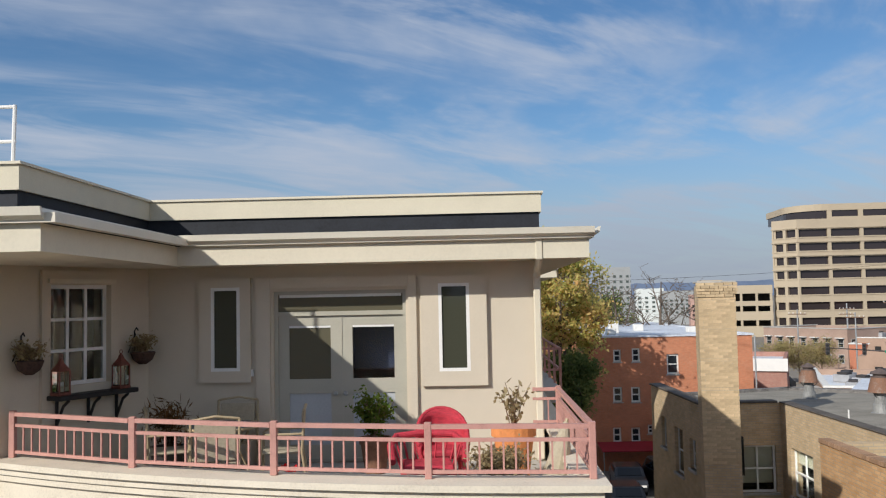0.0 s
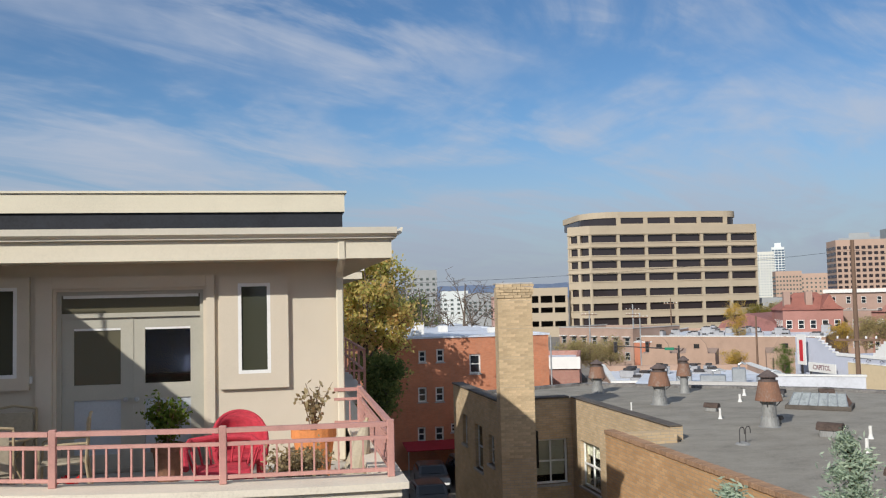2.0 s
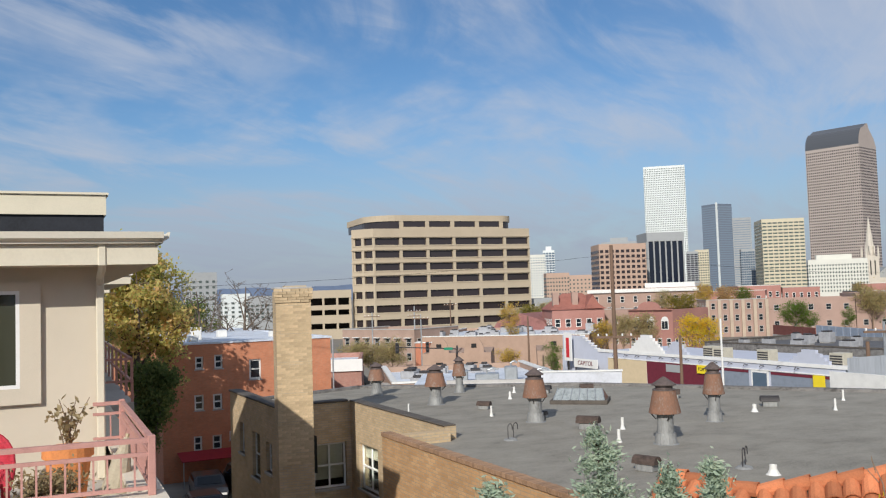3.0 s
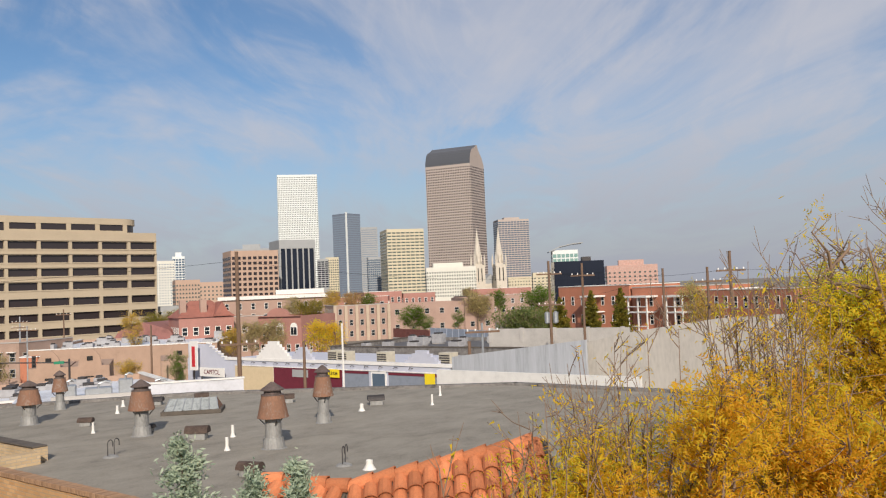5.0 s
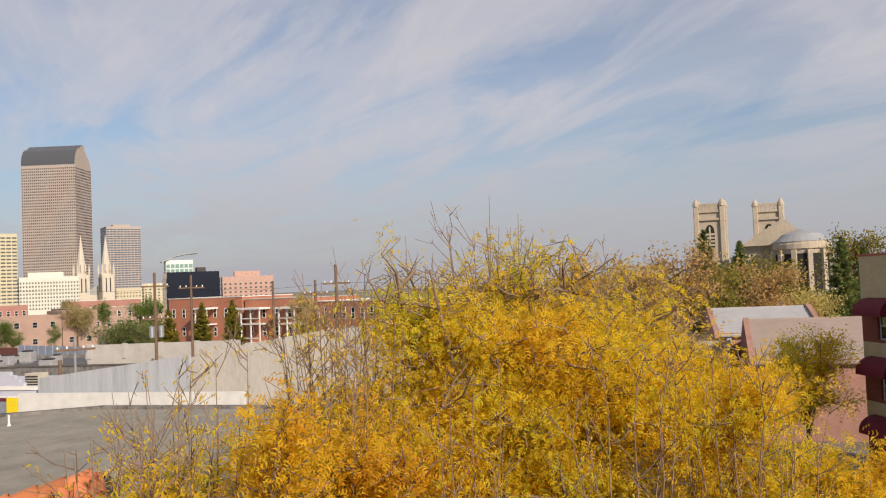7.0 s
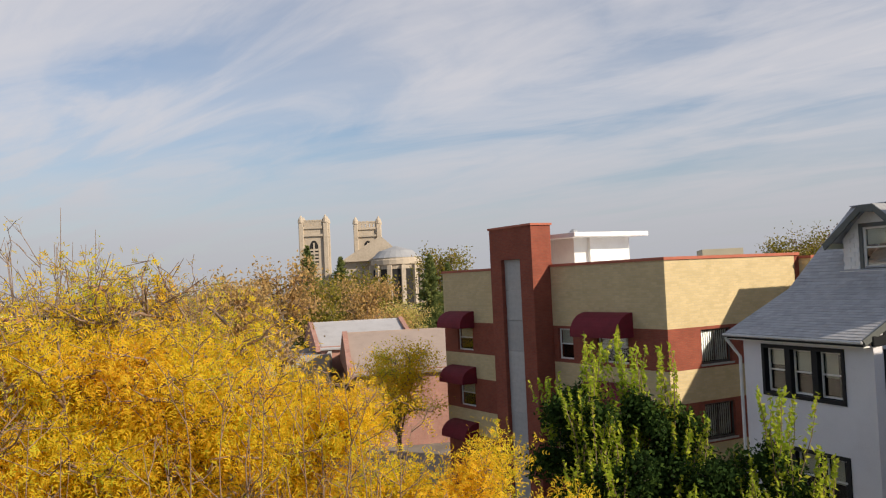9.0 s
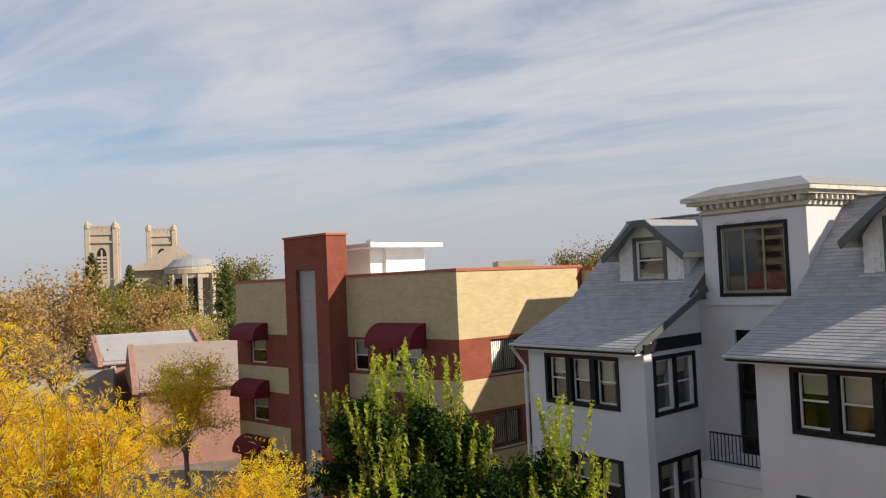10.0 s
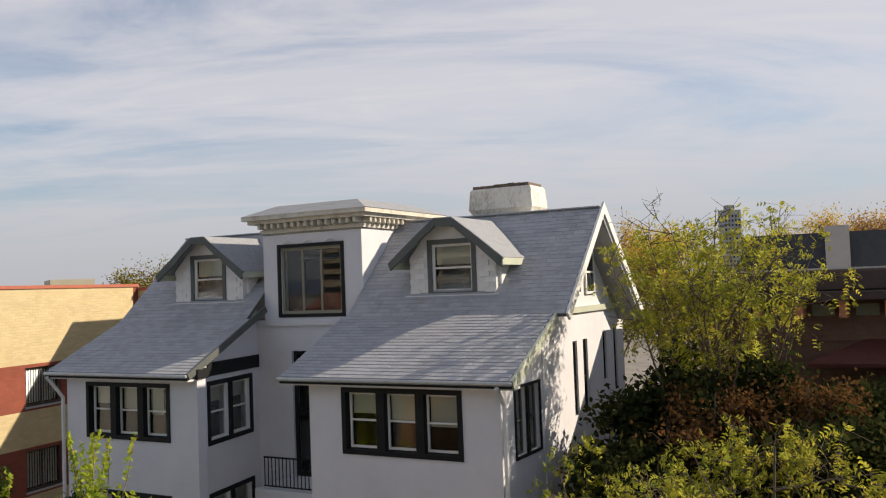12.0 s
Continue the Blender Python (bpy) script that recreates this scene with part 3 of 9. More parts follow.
L_OUT = [(0.74, -0.68), (0.74, 9.8), (-14, 9.8), (-14, -4.35), (-4.75, -4.35), (-4.75, -0.68)]
eave(L_OUT, "eave_fascia")
GUTTER_CREAM = mat("cream gutter paint", (0.70, 0.65, 0.54), 0.45, vary=0.05, scale=2, fine=40, bump=0.05)
for p, q in (((0.80, -0.75), (-4.69, -0.75)), ((-4.68, -0.70), (-4.68, -4.42)), ((-4.68, -4.42), (-14, -4.42)), ((0.80, -0.75), (0.80, 9.8))):
    bm = bmesh.new()
    d = (Vector(q) - Vector(p)).normalized()
    n = Vector((-d.y, d.x))
    c = Vector((-2, 4))
    if (c - Vector(p)).dot(n) < 0:
        n = -n
    pr = [(0.0, 12.30), (-0.07, 12.34), (-0.09, 12.42), (-0.06, 12.42), (-0.03, 12.37), (0.10, 12.37), (0.10, 12.28), (0.0, 12.28)]
    a = [bm.verts.new((p[0] + n.x * o, p[1] + n.y * o, z)) for o, z in pr]
    b = [bm.verts.new((q[0] + n.x * o, q[1] + n.y * o, z)) for o, z in pr]
    for i in range(len(pr)):
        bm.faces.new((a[i], a[(i + 1) % len(pr)], b[(i + 1) % len(pr)], b[i]))
    bm.faces.new(a); bm.faces.new(list(reversed(b)))
    part("gutter", bm, GUTTER_CREAM, T)
bm = bmesh.new()
prism(bm, [(0.70, -0.62), (0.70, 9.7), (-13.9, 9.7), (-13.9, -4.3), (-4.8, -4.3), (-4.8, -0.62)], 12.28, 12.36)
part("eave_roof", bm, TAR, T)
bm = bmesh.new()
prism(bm, [(0.14, -0.02), (0.14, 9.2), (-13, 9.2), (-13, -3.55), (-5.40, -3.55), (-5.40, -0.02)], 12.36, 12.70)
part("roof_upstand", bm, TAR, T, "black roofing turned up the parapet")
bm = bmesh.new()
prism(bm, [(0.17, -0.06), (0.17, 9.3), (-13, 9.3), (-13, -3.60), (-5.36, -3.60), (-5.36, -0.06)], 12.70, 12.96)
part("parapet", bm, PARAPET, T)
bm = bmesh.new()
prism(bm, [(0.20, -0.09), (0.20, 9.3), (-13, 9.3), (-13, -3.63), (-5.33, -3.63), (-5.33, -0.09)], 12.96, 12.99)
part("parapet_cap", bm, FASCIA, T)
# wing: its wall to the terrace with a nine-light window
WING_WIN = (0.48, 1.41, 10.50, 11.79)  # along the splayed wall, towards its inner corner
m_wing = pose(-6.339, -1.877, 0, 0, 0, 63.43)
part("wing_wall", wall_mesh(-0.4, 2.1, DECK, 12.1, (WING_WIN,), 0.3, m_wing), STUCCO, T)
part("wing_front", B(-12, -6.64, -2.36, -2.08, DECK - 0.12, 12.1), STUCCO, T)
window(T, m_wing, *WING_WIN, WHITE, None, cols=3, rows=3, bar=0.05, depth=0.05)
part("window_surround", wall_mesh(0.36, 1.53, 10.05, 11.97, (WING_WIN,), 0.05, m_wing @ pose(0, -0.05, 0)), STUCCO, T)
part("window_head", B(0.43, 1.45, -0.10, 0.0, 11.81, 11.86, m_wing), FASCIA, T)
# downpipe at the corner
bm = bmesh.new()
box(bm, 0.03, 0.13, -0.14, -0.06, 9.3, 11.85, bevel=0.015)
box(bm, 0.03, 0.13, -0.70, -0.60, 12.0, 12.3, bevel=0.015)
tube(bm, [(0.08, -0.66, 12.05), (0.08, -0.5, 11.95), (0.08, -0.2, 11.9), (0.08, -0.10, 11.8)], 0.05, 8)
part("downpipe", bm, FASCIA, T)

# railing round the terrace
RAIL = thing("terrace_railing", "faded red metal railing on the white terrace curb", "railing", T.matrix_basis @ pose(0, -3.58, 9.745))
R_TOP = 0.53


def rail_run(p, q, n, sub):
    """Top, middle and bottom rails between two posts, and the balusters below the middle one."""
    p, q = Vector(p), Vector(q)
    d = (q - p)
    ln = d.length
    m = Matrix.Translation((p.x, p.y, 0)) @ Matrix.Rotation(math.atan2(d.y, d.x), 4, "Z")
    part("top_rail", B(0, ln, -0.03, 0.03, R_TOP - 0.045, R_TOP, m), RED_RAIL, RAIL)
    part("middle_rail", B(0, ln, -0.018, 0.018, R_TOP - 0.17, R_TOP - 0.135, m), RED_RAIL, RAIL)
    part("bottom_rail", B(0, ln, -0.018, 0.018, 0.05, 0.085, m), RED_RAIL, RAIL)
    for k in range(1, n):
        o = share(sub, RAIL, m @ pose(ln * k / n, 0, 0))


def post(x, y):
    part("post", B(x - 0.035, x + 0.035, y - 0.035, y + 0.035, 0, R_TOP + 0.02, bevel=0.006), RED_RAIL, RAIL)


bal = part("baluster", B(-0.009, 0.009, -0.009, 0.009, 0.085, R_TOP - 0.17), RED_RAIL, RAIL)
bal.matrix_basis = pose(0.33, 0.12, 0)
xs = (-6.27, -4.54, -2.87, -1.27, 0.33)
for x in xs:
    post(x, bow(x) + 3.58)
post(0.33, 3.45)
for a, b in zip(xs, xs[1:]):
    rail_run((a + 0.033, bow(a) + 3.58), (b - 0.033, bow(b) + 3.58), 13, bal)
rail_run((0.33, 0.035), (0.33, 3.415), 28, bal)
rail_run((-0.02, 3.45), (0.295, 3.45), 3, bal)

# white pipe ladder rail on the wing's roof
LAD = thing("roof_ladder", "white tubular ladder hoop on the flat roof", "ladder", T.matrix_basis @ pose(-5.75, -3.0, 12.99))
for x in (0.0, -0.45):
    bm = bmesh.new()
    tube(bm, [(x, 0, 0), (x + 0.02, 0, 0.72)], 0.022)
    part("upright", bm, WHITE, LAD)
for z in (0.32, 0.70):
    bm = bmesh.new()
    tube(bm, [(-0.46, 0, z), (0.03, 0, z)], 0.02)
    part("rung", bm, WHITE, LAD)

# farther town houses of the row: eaves and side terraces
def row_house(y, w):
    h = thing("row_town_house", "cream stucco town house farther along the row", "house", pose(2.05, y, 0, 0, 0, -2), "row of town houses")
    part("wall", B(-9, -0.1, 0, 9, 0, 12.0), STUCCO, h)
    part("eave", B(-9, w, -0.1, 9, 12.05, 12.3), FASCIA, h)
    part("gutter", B(-9, w + 0.05, -0.16, -0.1, 12.27, 12.36), WORN_WHITE, h)
    part("terrace", B(-0.1, 0.8, -3, 8, 9.0, 9.3), CONCRETE, h)
    for k in range(7):
        part("rail_post", B(0.74, 0.80, -2.9 + k * 1.6, -2.84 + k * 1.6, 9.3, 10.3), RED_RAIL, h)
    for z in (9.75, 10.25):
        part("rail", B(0.75, 0.79, -2.95, 7.4, z, z + 0.05), RED_RAIL, h)
        part("rail", B(-0.1, 0.75, -2.92, -2.88, z, z + 0.05), RED_RAIL, h)
    return h


row_house(23.9, 1.0)
row_house(40.5, 2.1)
# unseen house added behind the eye to shade the yards
BK = thing("rear_town_house", "unseen stucco town house added to shade the yards", "house", pose(-15.5, -34, 0, 0, 0, -2), "row of town houses")
part("wall", B(0, 12.2, 0, 27, 0, 12.0), STUCCO, BK)
part("roof", B(-0.4, 12.6, -0.4, 27.4, 12.001, 12.3), TAR, BK)


# ---------- tan brick apartment block with the flat roof ----------
NB = thing("brick_apartment_block", "tan brick apartment block with a dark flat gravel roof", "apartment block")
ROOF_Z = 8.1
OUT = [(7.8, -1), (7.8, 18.5), (9.4, 18.5), (9.4, 24.85), (6.85, 24.85), (6.85, 29.5), (12, 31), (18.9, 26.0), (25.2, 16.9), (25.2, 6.2)]
# walls with their windows
part("near_wall", wall_mesh(-18.5, -10.9, 0, 8.35, (), 0.3, pose(7.8, 0, 0, 0, 0, -90)), OCHRE_BRICK, NB)
bm = bmesh.new()
prism(bm, [(9.0, 10.9), (12.1, 6.25), (24.9, 6.25), (24.9, 10.9)], 0, 7.2)
part("street_wing", bm, OCHRE_BRICK, NB)
part("notch_wall", B(8.1, 9.4, 18.2, 18.5, 0, 8.35), TAN_BRICK, NB)
CW = [(-24.2, -22.75, 5.95, 7.25), (-20.8, -19.4, 5.95, 7.25), (-24.2, -22.75, 3.0, 4.4)]
part("court_wall", wall_mesh(-24.85, -18.5, 0, 8.4, CW, 0.3, pose(9.4, 0, 0, 0, 0, -90)), TAN_BRICK, NB)
BW = [(8.22, 9.24, 5.9, 7.22), (8.22, 9.24, 3.0, 4.3)]
part("court_back", wall_mesh(7.15, 9.4, 0, 8.4, BW, 0.3, pose(0, 24.85, 0)), TAN_BRICK, NB)
LW = [(-28.2, -27.6, 6.7, 7.65), (-26.6, -25.7, 6.2, 7.55), (-25.0, -24.9 + 0.5, 6.6, 7.45)]
part("left_wall", wall_mesh(-29.5, -23.25, 0, 8.5, LW, 0.3, pose(6.85, 0, 0, 0, 0, -90)), TAN_BRICK, NB)
for w in CW:
    window(NB, pose(9.4, 0, 0, 0, 0, -90), *w, WORN_WHITE, None, cols=2, rows=2, bar=0.06, sill=CONCRETE, blind=0.3)
for w in BW:
    window(NB, pose(0, 24.85, 0), *w, WORN_WHITE, None, cols=2, rows=2, bar=0.06, sill=CONCRETE, blind=0.85)
for w in LW:
    window(NB, pose(6.85, 0, 0, 0, 0, -90), *w, WORN_WHITE, None, cols=1, rows=2, bar=0.05, sill=CONCRETE)
PATCHED = mat("patched tar and plaster", (0.17, 0.16, 0.15), 0.9, vary=0.5, scale=1.6, fine=14)
bm = bmesh.new()
for i in range(5, 9):
    (x0, y0), (x1, y1) = OUT[i], OUT[i + 1]
    d = Vector((x1 - x0, y1 - y0))
    m = Matrix.Translation((x0, y0, 0)) @ Matrix.Rotation(math.atan2(d.y, d.x), 4, "Z")
    box(bm, 0, d.length, -0.3, 0.0, 0, 8.19, m)
part("outer_wall", bm, PATCHED, NB, "patched grey parapet")
bm = bmesh.new()
prism(bm, [(12.7, 5.9), (10.15, 9.55), (9.45, 10.85), (8.0, 10.9), (8.0, 18.3), (9.6, 18.3), (9.6, 25.05), (7.05, 25.05), (7.05, 29.4), (12, 30.8), (18.8, 25.8), (25.0, 16.8), (25.0, 5.9)], 7.7, ROOF_Z)
part("roof", bm, ROOF_GRAVEL, NB)
COPING = mat("brick coping", (0.34, 0.21, 0.125), 0.9, vary=0.15, scale=4, fine=40, per_object=0.2)
DARK_CAP = mat("tarred coping", (0.10, 0.085, 0.07), 0.8, vary=0.25, scale=2)
# soldier course on the near wall
sold = None
for k in range(200):
    y = 18.5 - 0.06 - k * 0.0905
    if y < 10.9:
        break
    if sold is None:
        sold = part("coping_brick", B(-0.085, 0.16, -0.041, 0.041, 8.351, 8.44, bevel=0.006), COPING, NB)
        sold.matrix_basis = pose(7.85, y, 0)
    else:
        share(sold, NB, pose(7.85, y, rng.uniform(-0.004, 0.004), 0, 0, rng.uniform(-1, 1)))
part("court_cap", B(9.37, 9.70, 18.5, 24.85, 8.401, 8.44, bevel=0.01), DARK_CAP, NB)
part("back_cap", B(7.205, 9.32, 24.80, 25.2, 8.401, 8.46, bevel=0.01), DARK_CAP, NB)
part("left_cap", B(6.80, 7.2, 23.2, 29.5, 8.501, 8.56, bevel=0.01), DARK_CAP, NB)
# chimney of single bricks above the roof line
CH = thing("brick_chimney", "tall tan brick chimney with a corbelled top", "chimney", pose(6.52, 22.5, 0, 0, 0, -9))
part("core", B(0.004, 0.926, 0.004, 0.79, 0, 11.72), TAN_BRICK, CH)
BRICK = mat("tan chimney brick", (0.52, 0.395, 0.24), 0.9, vary=0.12, scale=9, fine=60, per_object=0.15)
b1 = None
for c in range(62):
    z = 11.80 - c * 0.0745
    out = 0.03 if c in (3, 4) else (0.05 if c < 3 else 0.0)
    off = 0.0 if c % 2 else 0.113
    for k in range(5):
        x0 = -out + off + k * 0.228 - 0.113
        if x0 > 0.9 + out - 0.05:
            continue
        a, b = max(x0, -out), min(x0 + 0.216, 0.93 + out)
        if b - a < 0.03:
            continue
        if b - a > 0.2:
            if b1 is None:
                b1 = part("brick", B(0, 0.216, 0, 0.10, 0, 0.0665), BRICK, CH)
                b1.matrix_basis = pose(a, -out, z - 0.07)
            else:
                share(b1, CH, pose(a, -out + rng.uniform(-0.002, 0.002), z - 0.07), "brick")
        else:
            part("brick", B(a, b, -out, 0.1 - out, z - 0.07, z - 0.0035), BRICK, CH)
part("cap", B(-0.03, 0.96, -0.03, 0.82, 11.79, 11.84, bevel=0.01), CONCRETE, CH)


PIPE_GREY = mat("dull weathered zinc", (0.27, 0.27, 0.26), 0.6, metal=0.2, vary=0.2, scale=4, fine=30, stretch=(1, 1, 0.4))


CAP_BROWN = mat("weathered brown cap", (0.13, 0.10, 0.09), 0.75, metal=0.2, vary=0.25, scale=5, fine=30)


# roof furniture
def vent(x, y, h, r, group="roof vents"):
    v = thing("roof_vent", "galvanised flue with a rusty conical hood on the gravel roof", "vent", pose(x, y, ROOF_Z, 0, 0, (x * 37) % 360), group)
    bm = bmesh.new(); lathe(bm, [(r * 0.56, 0.0), (r * 0.50, 0.06), (r * 0.45, h * 0.62)], 18)
    part("pipe", bm, PIPE_GREY, v, smooth=False)
    bm = bmesh.new(); lathe(bm, [(r * 0.76, 0.0), (r * 0.66, 0.02), (r * 0.585, 0.20), (r * 0.57, 0.24)], 18)
    part("flashing", bm, PIPE_GREY, v)
    bm = bmesh.new(); lathe(bm, [(r * 0.90, h * 0.46), (r * 0.92, h * 0.465), (r * 0.64, h * 0.80), (r * 0.62, h * 0.80), (r * 0.87, h * 0.47)], 22)
    part("hood", bm, RUST, v, "rust-streaked conical hood")
    bm = bmesh.new(); lathe(bm, [(r * 0.66, h * 0.80), (r * 0.66, h * 0.815), (r * 0.5, h * 0.82), (r * 0.5, h * 0.87), (r * 0.68, h * 0.875), (r * 0.70, h * 0.89), (0.03, h)], 22)
    part("cap", bm, CAP_BROWN, v)
    bm = bmesh.new()
    for a in (0, 120, 240):
        t = radians(a)
        tube(bm, [(r * 0.88 * math.cos(t), r * 0.88 * math.sin(t), h * 0.46), (r * 0.52 * math.cos(t), r * 0.52 * math.sin(t), h * 0.36)], 0.012, 5)
    part("brace", bm, DARK_STEEL, v)
    return v


for x, y, h, r in ((11.6, 28.15, 1.14, 0.33), (12.12, 24.55, 1.24, 0.37), (14.26, 27.05, 1.24, 0.27), (12.6, 19.55, 1.40, 0.36), (13.1, 15.05, 1.46, 0.38), (16.2, 16.8, 1.50, 0.30)):
    vent(x, y, h, r)


RUST_DARK = mat("dark rusty sheet", (0.085, 0.06, 0.048), 0.8, metal=0.1, vary=0.3, scale=5, fine=30)


def goose_box(x, y, a, s=1.0):
    s *= 0.74
    g = thing("roof_exhaust", "small curved metal exhaust hood on a curb", "vent", pose(x, y, ROOF_Z, 0, 0, a - 90), "roof exhausts")
    part("curb", B(-0.26 * s, 0.26 * s, -0.17 * s, 0.17 * s, 0, 0.20 * s, bevel=0.01), PIPE_GREY, g)
    bm = bmesh.new()
    pr = [(0.21 * math.cos(t) * s, 0.20 * s + 0.21 * math.sin(t) * s) for t in (math.pi * k / 8 for k in range(9))]
    a0 = [bm.verts.new((-0.34 * s, y2, z)) for y2, z in pr]
    a1 = [bm.verts.new((0.34 * s, y2, z)) for y2, z in pr]
    for k in range(8):
        bm.faces.new((a0[k], a0[k + 1], a1[k + 1], a1[k]))
    bm.faces.new(a0); bm.faces.new(list(reversed(a1))); bm.faces.new((a0[0], a1[0], a1[8], a0[8]))
    part("hood", bm, RUST_DARK if x % 1 > 0.4 else DARK_STEEL, g)


for x, y, a, s in ((12.95, 17.7, 38, 1.1), (10.9, 13.05, 20, 0.95), (19.3, 17.9, 50, 1.0), (18.5, 21.0, 50, 0.95), (12.75, 22.6, 40, 0.8), (17.6, 24.2, 60, 0.9), (16.3, 24.8, 40, 0.9), (13.05, 20.0, 20, 0.7)):
    goose_box(x, y, a, s)


def stack(x, y, h, r, mt):
    g = thing("roof_pipe", "short white plumbing pipe standing on the roof", "pipe", pose(x, y, ROOF_Z), "plumbing pipes")
    bm = bmesh.new(); lathe(bm, [(r * 2, 0), (r * 1.6, 0.02), (r, 0.1), (r, h), (r * 0.8, h), (r * 0.8, h - 0.03)], 12)
    part("pipe", bm, mt, g)


for x, y, h, r in ((13.6, 17.2, 0.42, 0.05), (12.4, 15.8, 0.42, 0.05), (12.5, 11.5, 0.26, 0.09), (20.0, 16.3, 0.45, 0.04), (18.2, 17.4, 0.30, 0.07), (12.2, 21.2, 0.4, 0.04), (21.8, 17.5, 0.45, 0.04), (14.6, 24.2, 0.35, 0.05), (15.6, 25.6, 0.3, 0.05), (10.4, 22.8, 0.5, 0.03)):
    stack(x, y, h * 0.68, r * 0.75, WORN_WHITE)


def goose_neck(x, y, a):
    g = thing("gooseneck_pipes", "pair of hooked thin steel pipes on the roof", "pipe", pose(x, y, ROOF_Z, 0, 0, a), "gooseneck pipes")
    for o in (-0.09, 0.11):
        bm = bmesh.new()
        tube(bm, [(o, 0, 0), (o, 0, 0.30)] + [(o + 0.08 - 0.08 * math.cos(t), 0, 0.30 + 0.08 * math.sin(t)) for t in (math.pi * k / 6 for k in range(1, 7))] + [(o + 0.16, 0, 0.22)], 0.010, 6)
        part("pipe", bm, DARK_STEEL, g)
    bm = bmesh.new(); lathe(bm, [(0.17, 0), (0.14, 0.03), (0.05, 0.06)], 12)
    part("flashing", bm, PIPE_GREY, g)


goose_neck(12.5, 12.2, 30)
goose_neck(10.6, 17.5, 20)

SK = thing("skylight", "gabled wired-glass skylight with rusty ends", "skylight", pose(15.85, 22.1, ROOF_Z, 0, 0, -42) @ Matrix.Scale(0.75, 4))
part("curb", B(-1.15, 1.15, -0.75, 0.75, 0, 0.16, bevel=0.015), DARK_CAP, SK)
bm = bmesh.new()
vs = [bm.verts.new(p) for p in ((-1.05, -0.65, 0.16), (1.05, -0.65, 0.16), (1.05, 0.65, 0.16), (-1.05, 0.65, 0.16), (-0.9, 0, 0.56), (0.9, 0, 0.56))]
for f in ((0, 1, 5, 4), (2, 3, 4, 5)):
    bm.faces.new([vs[i] for i in f])
part("glazing", bm, mat("milky wired glass", (0.30, 0.325, 0.325), 0.22, vary=0.25, scale=5), SK)
bm = bmesh.new()
for s in (1, -1):
    t = [bm.verts.new(p) for p in ((s * 1.06, -0.66, 0.16), (s * 1.06, 0.66, 0.16), (s * 0.91, 0, 0.57))]
    bm.faces.new(t)
part("gable", bm, RUST, SK)
for k in range(7):
    x = -0.9 + k * 0.3
    bm = bmesh.new()
    for s in (-1, 1):
        tube(bm, [(x * 1.14, s * 0.66, 0.17), (x, 0, 0.575)], 0.018, 5)
    part("glazing_bar", bm, GALV, SK)


# ---------- orange brick walk-up across the alley ----------
TB = thing("orange_brick_walkup", "three storey orange-red brick walk-up with a silver roof", "apartment block", pose(0, 58.2, 0))
TW = [(11.08, 11.60, 7.14, 7.95), (12.32, 12.86, 7.12, 8.02), (14.62, 15.42, 6.25, 7.58), (11.0, 11.6, 4.48, 5.48), (12.2, 12.8, 4.46, 5.46), (10.92, 11.46, 1.86, 2.82), (12.12, 12.72, 1.84, 2.80), (13.22, 13.62, 2.36, 2.96)]
part("front_wall", wall_mesh(9.0, 20.35, 0, 8.75, TW, 0.3), RED_BRICK, TB)
part("side_wall", B(20.05, 20.35, 0.3, 30, 0, 8.75), RED_BRICK, TB)
part("left_wall", B(9.0, 9.3, 0.3, 30, 0, 8.75), RED_BRICK, TB)
part("roof", B(9.3, 20.05, 0.3, 30, 8.6, 8.80), SILVER_ROOF, TB)
part("coping", B(8.9, 20.45, -0.08, 0.32, 8.751, 8.87), SILVER_ROOF, TB)
part("side_coping", B(20.0, 20.45, 0.32, 30, 8.751, 8.87), SILVER_ROOF, TB)
part("left_coping", B(8.9, 9.35, 0.32, 30, 8.751, 8.87), SILVER_ROOF, TB)
for w in TW:
    window(TB, I4, *w, WORN_WHITE, PANE, cols=1, rows=2, bar=0.11, sill=CONCRETE)
bm = bmesh.new(); tube(bm, [(20.5, -0.05, 0), (20.5, -0.05, 8.7)], 0.06)
part("downpipe", bm, GALV, TB)
for x, y, h in ((12.0, 6, 0.9), (14.5, 9, 0.5), (17.5, 5, 0.4), (11.2, 3, 0.4)):
    part("roof_hatch", B(x, x + 0.7, y, y + 0.7, 8.80, 8.80 + h, bevel=0.03), WORN_WHITE, TB)
CAN = thing("red_canopy", "long red canvas canopy over a rear entrance", "awning", pose(11.4, 57.9, 0))
bm = bmesh.new()
for p in ((-1.6, 0, 1.9), (2.6, 0, 1.9), (2.6, -1.9, 1.6), (-1.6, -1.9, 1.6)):
    bm.verts.new(p)
bm.verts.ensure_lookup_table()
bm.faces.new(bm.verts)
thicken(bm, bm.faces[:], 0.05)
part("canvas", bm, mat("red canvas", (0.28, 0.015, 0.025), 0.8), CAN)
for x in (-1.5, 2.2):
    bm = bmesh.new(); tube(bm, [(x, -1.8, 0), (x, -1.8, 1.62)], 0.03)
    part("pole", bm, GALV, CAN)


# ---------- tan office block ----------
OF = thing("office_block", "eight storey tan precast office block with ribbon windows", "office building", pose(92.0, 226.5, 0, 0, 0, -5))
OW = 49.0
FLOORS = [1.2, 5.2, 9.2, 13.4, 17.0, 20.6, 24.2]  # sill heights above the ground, upper floors


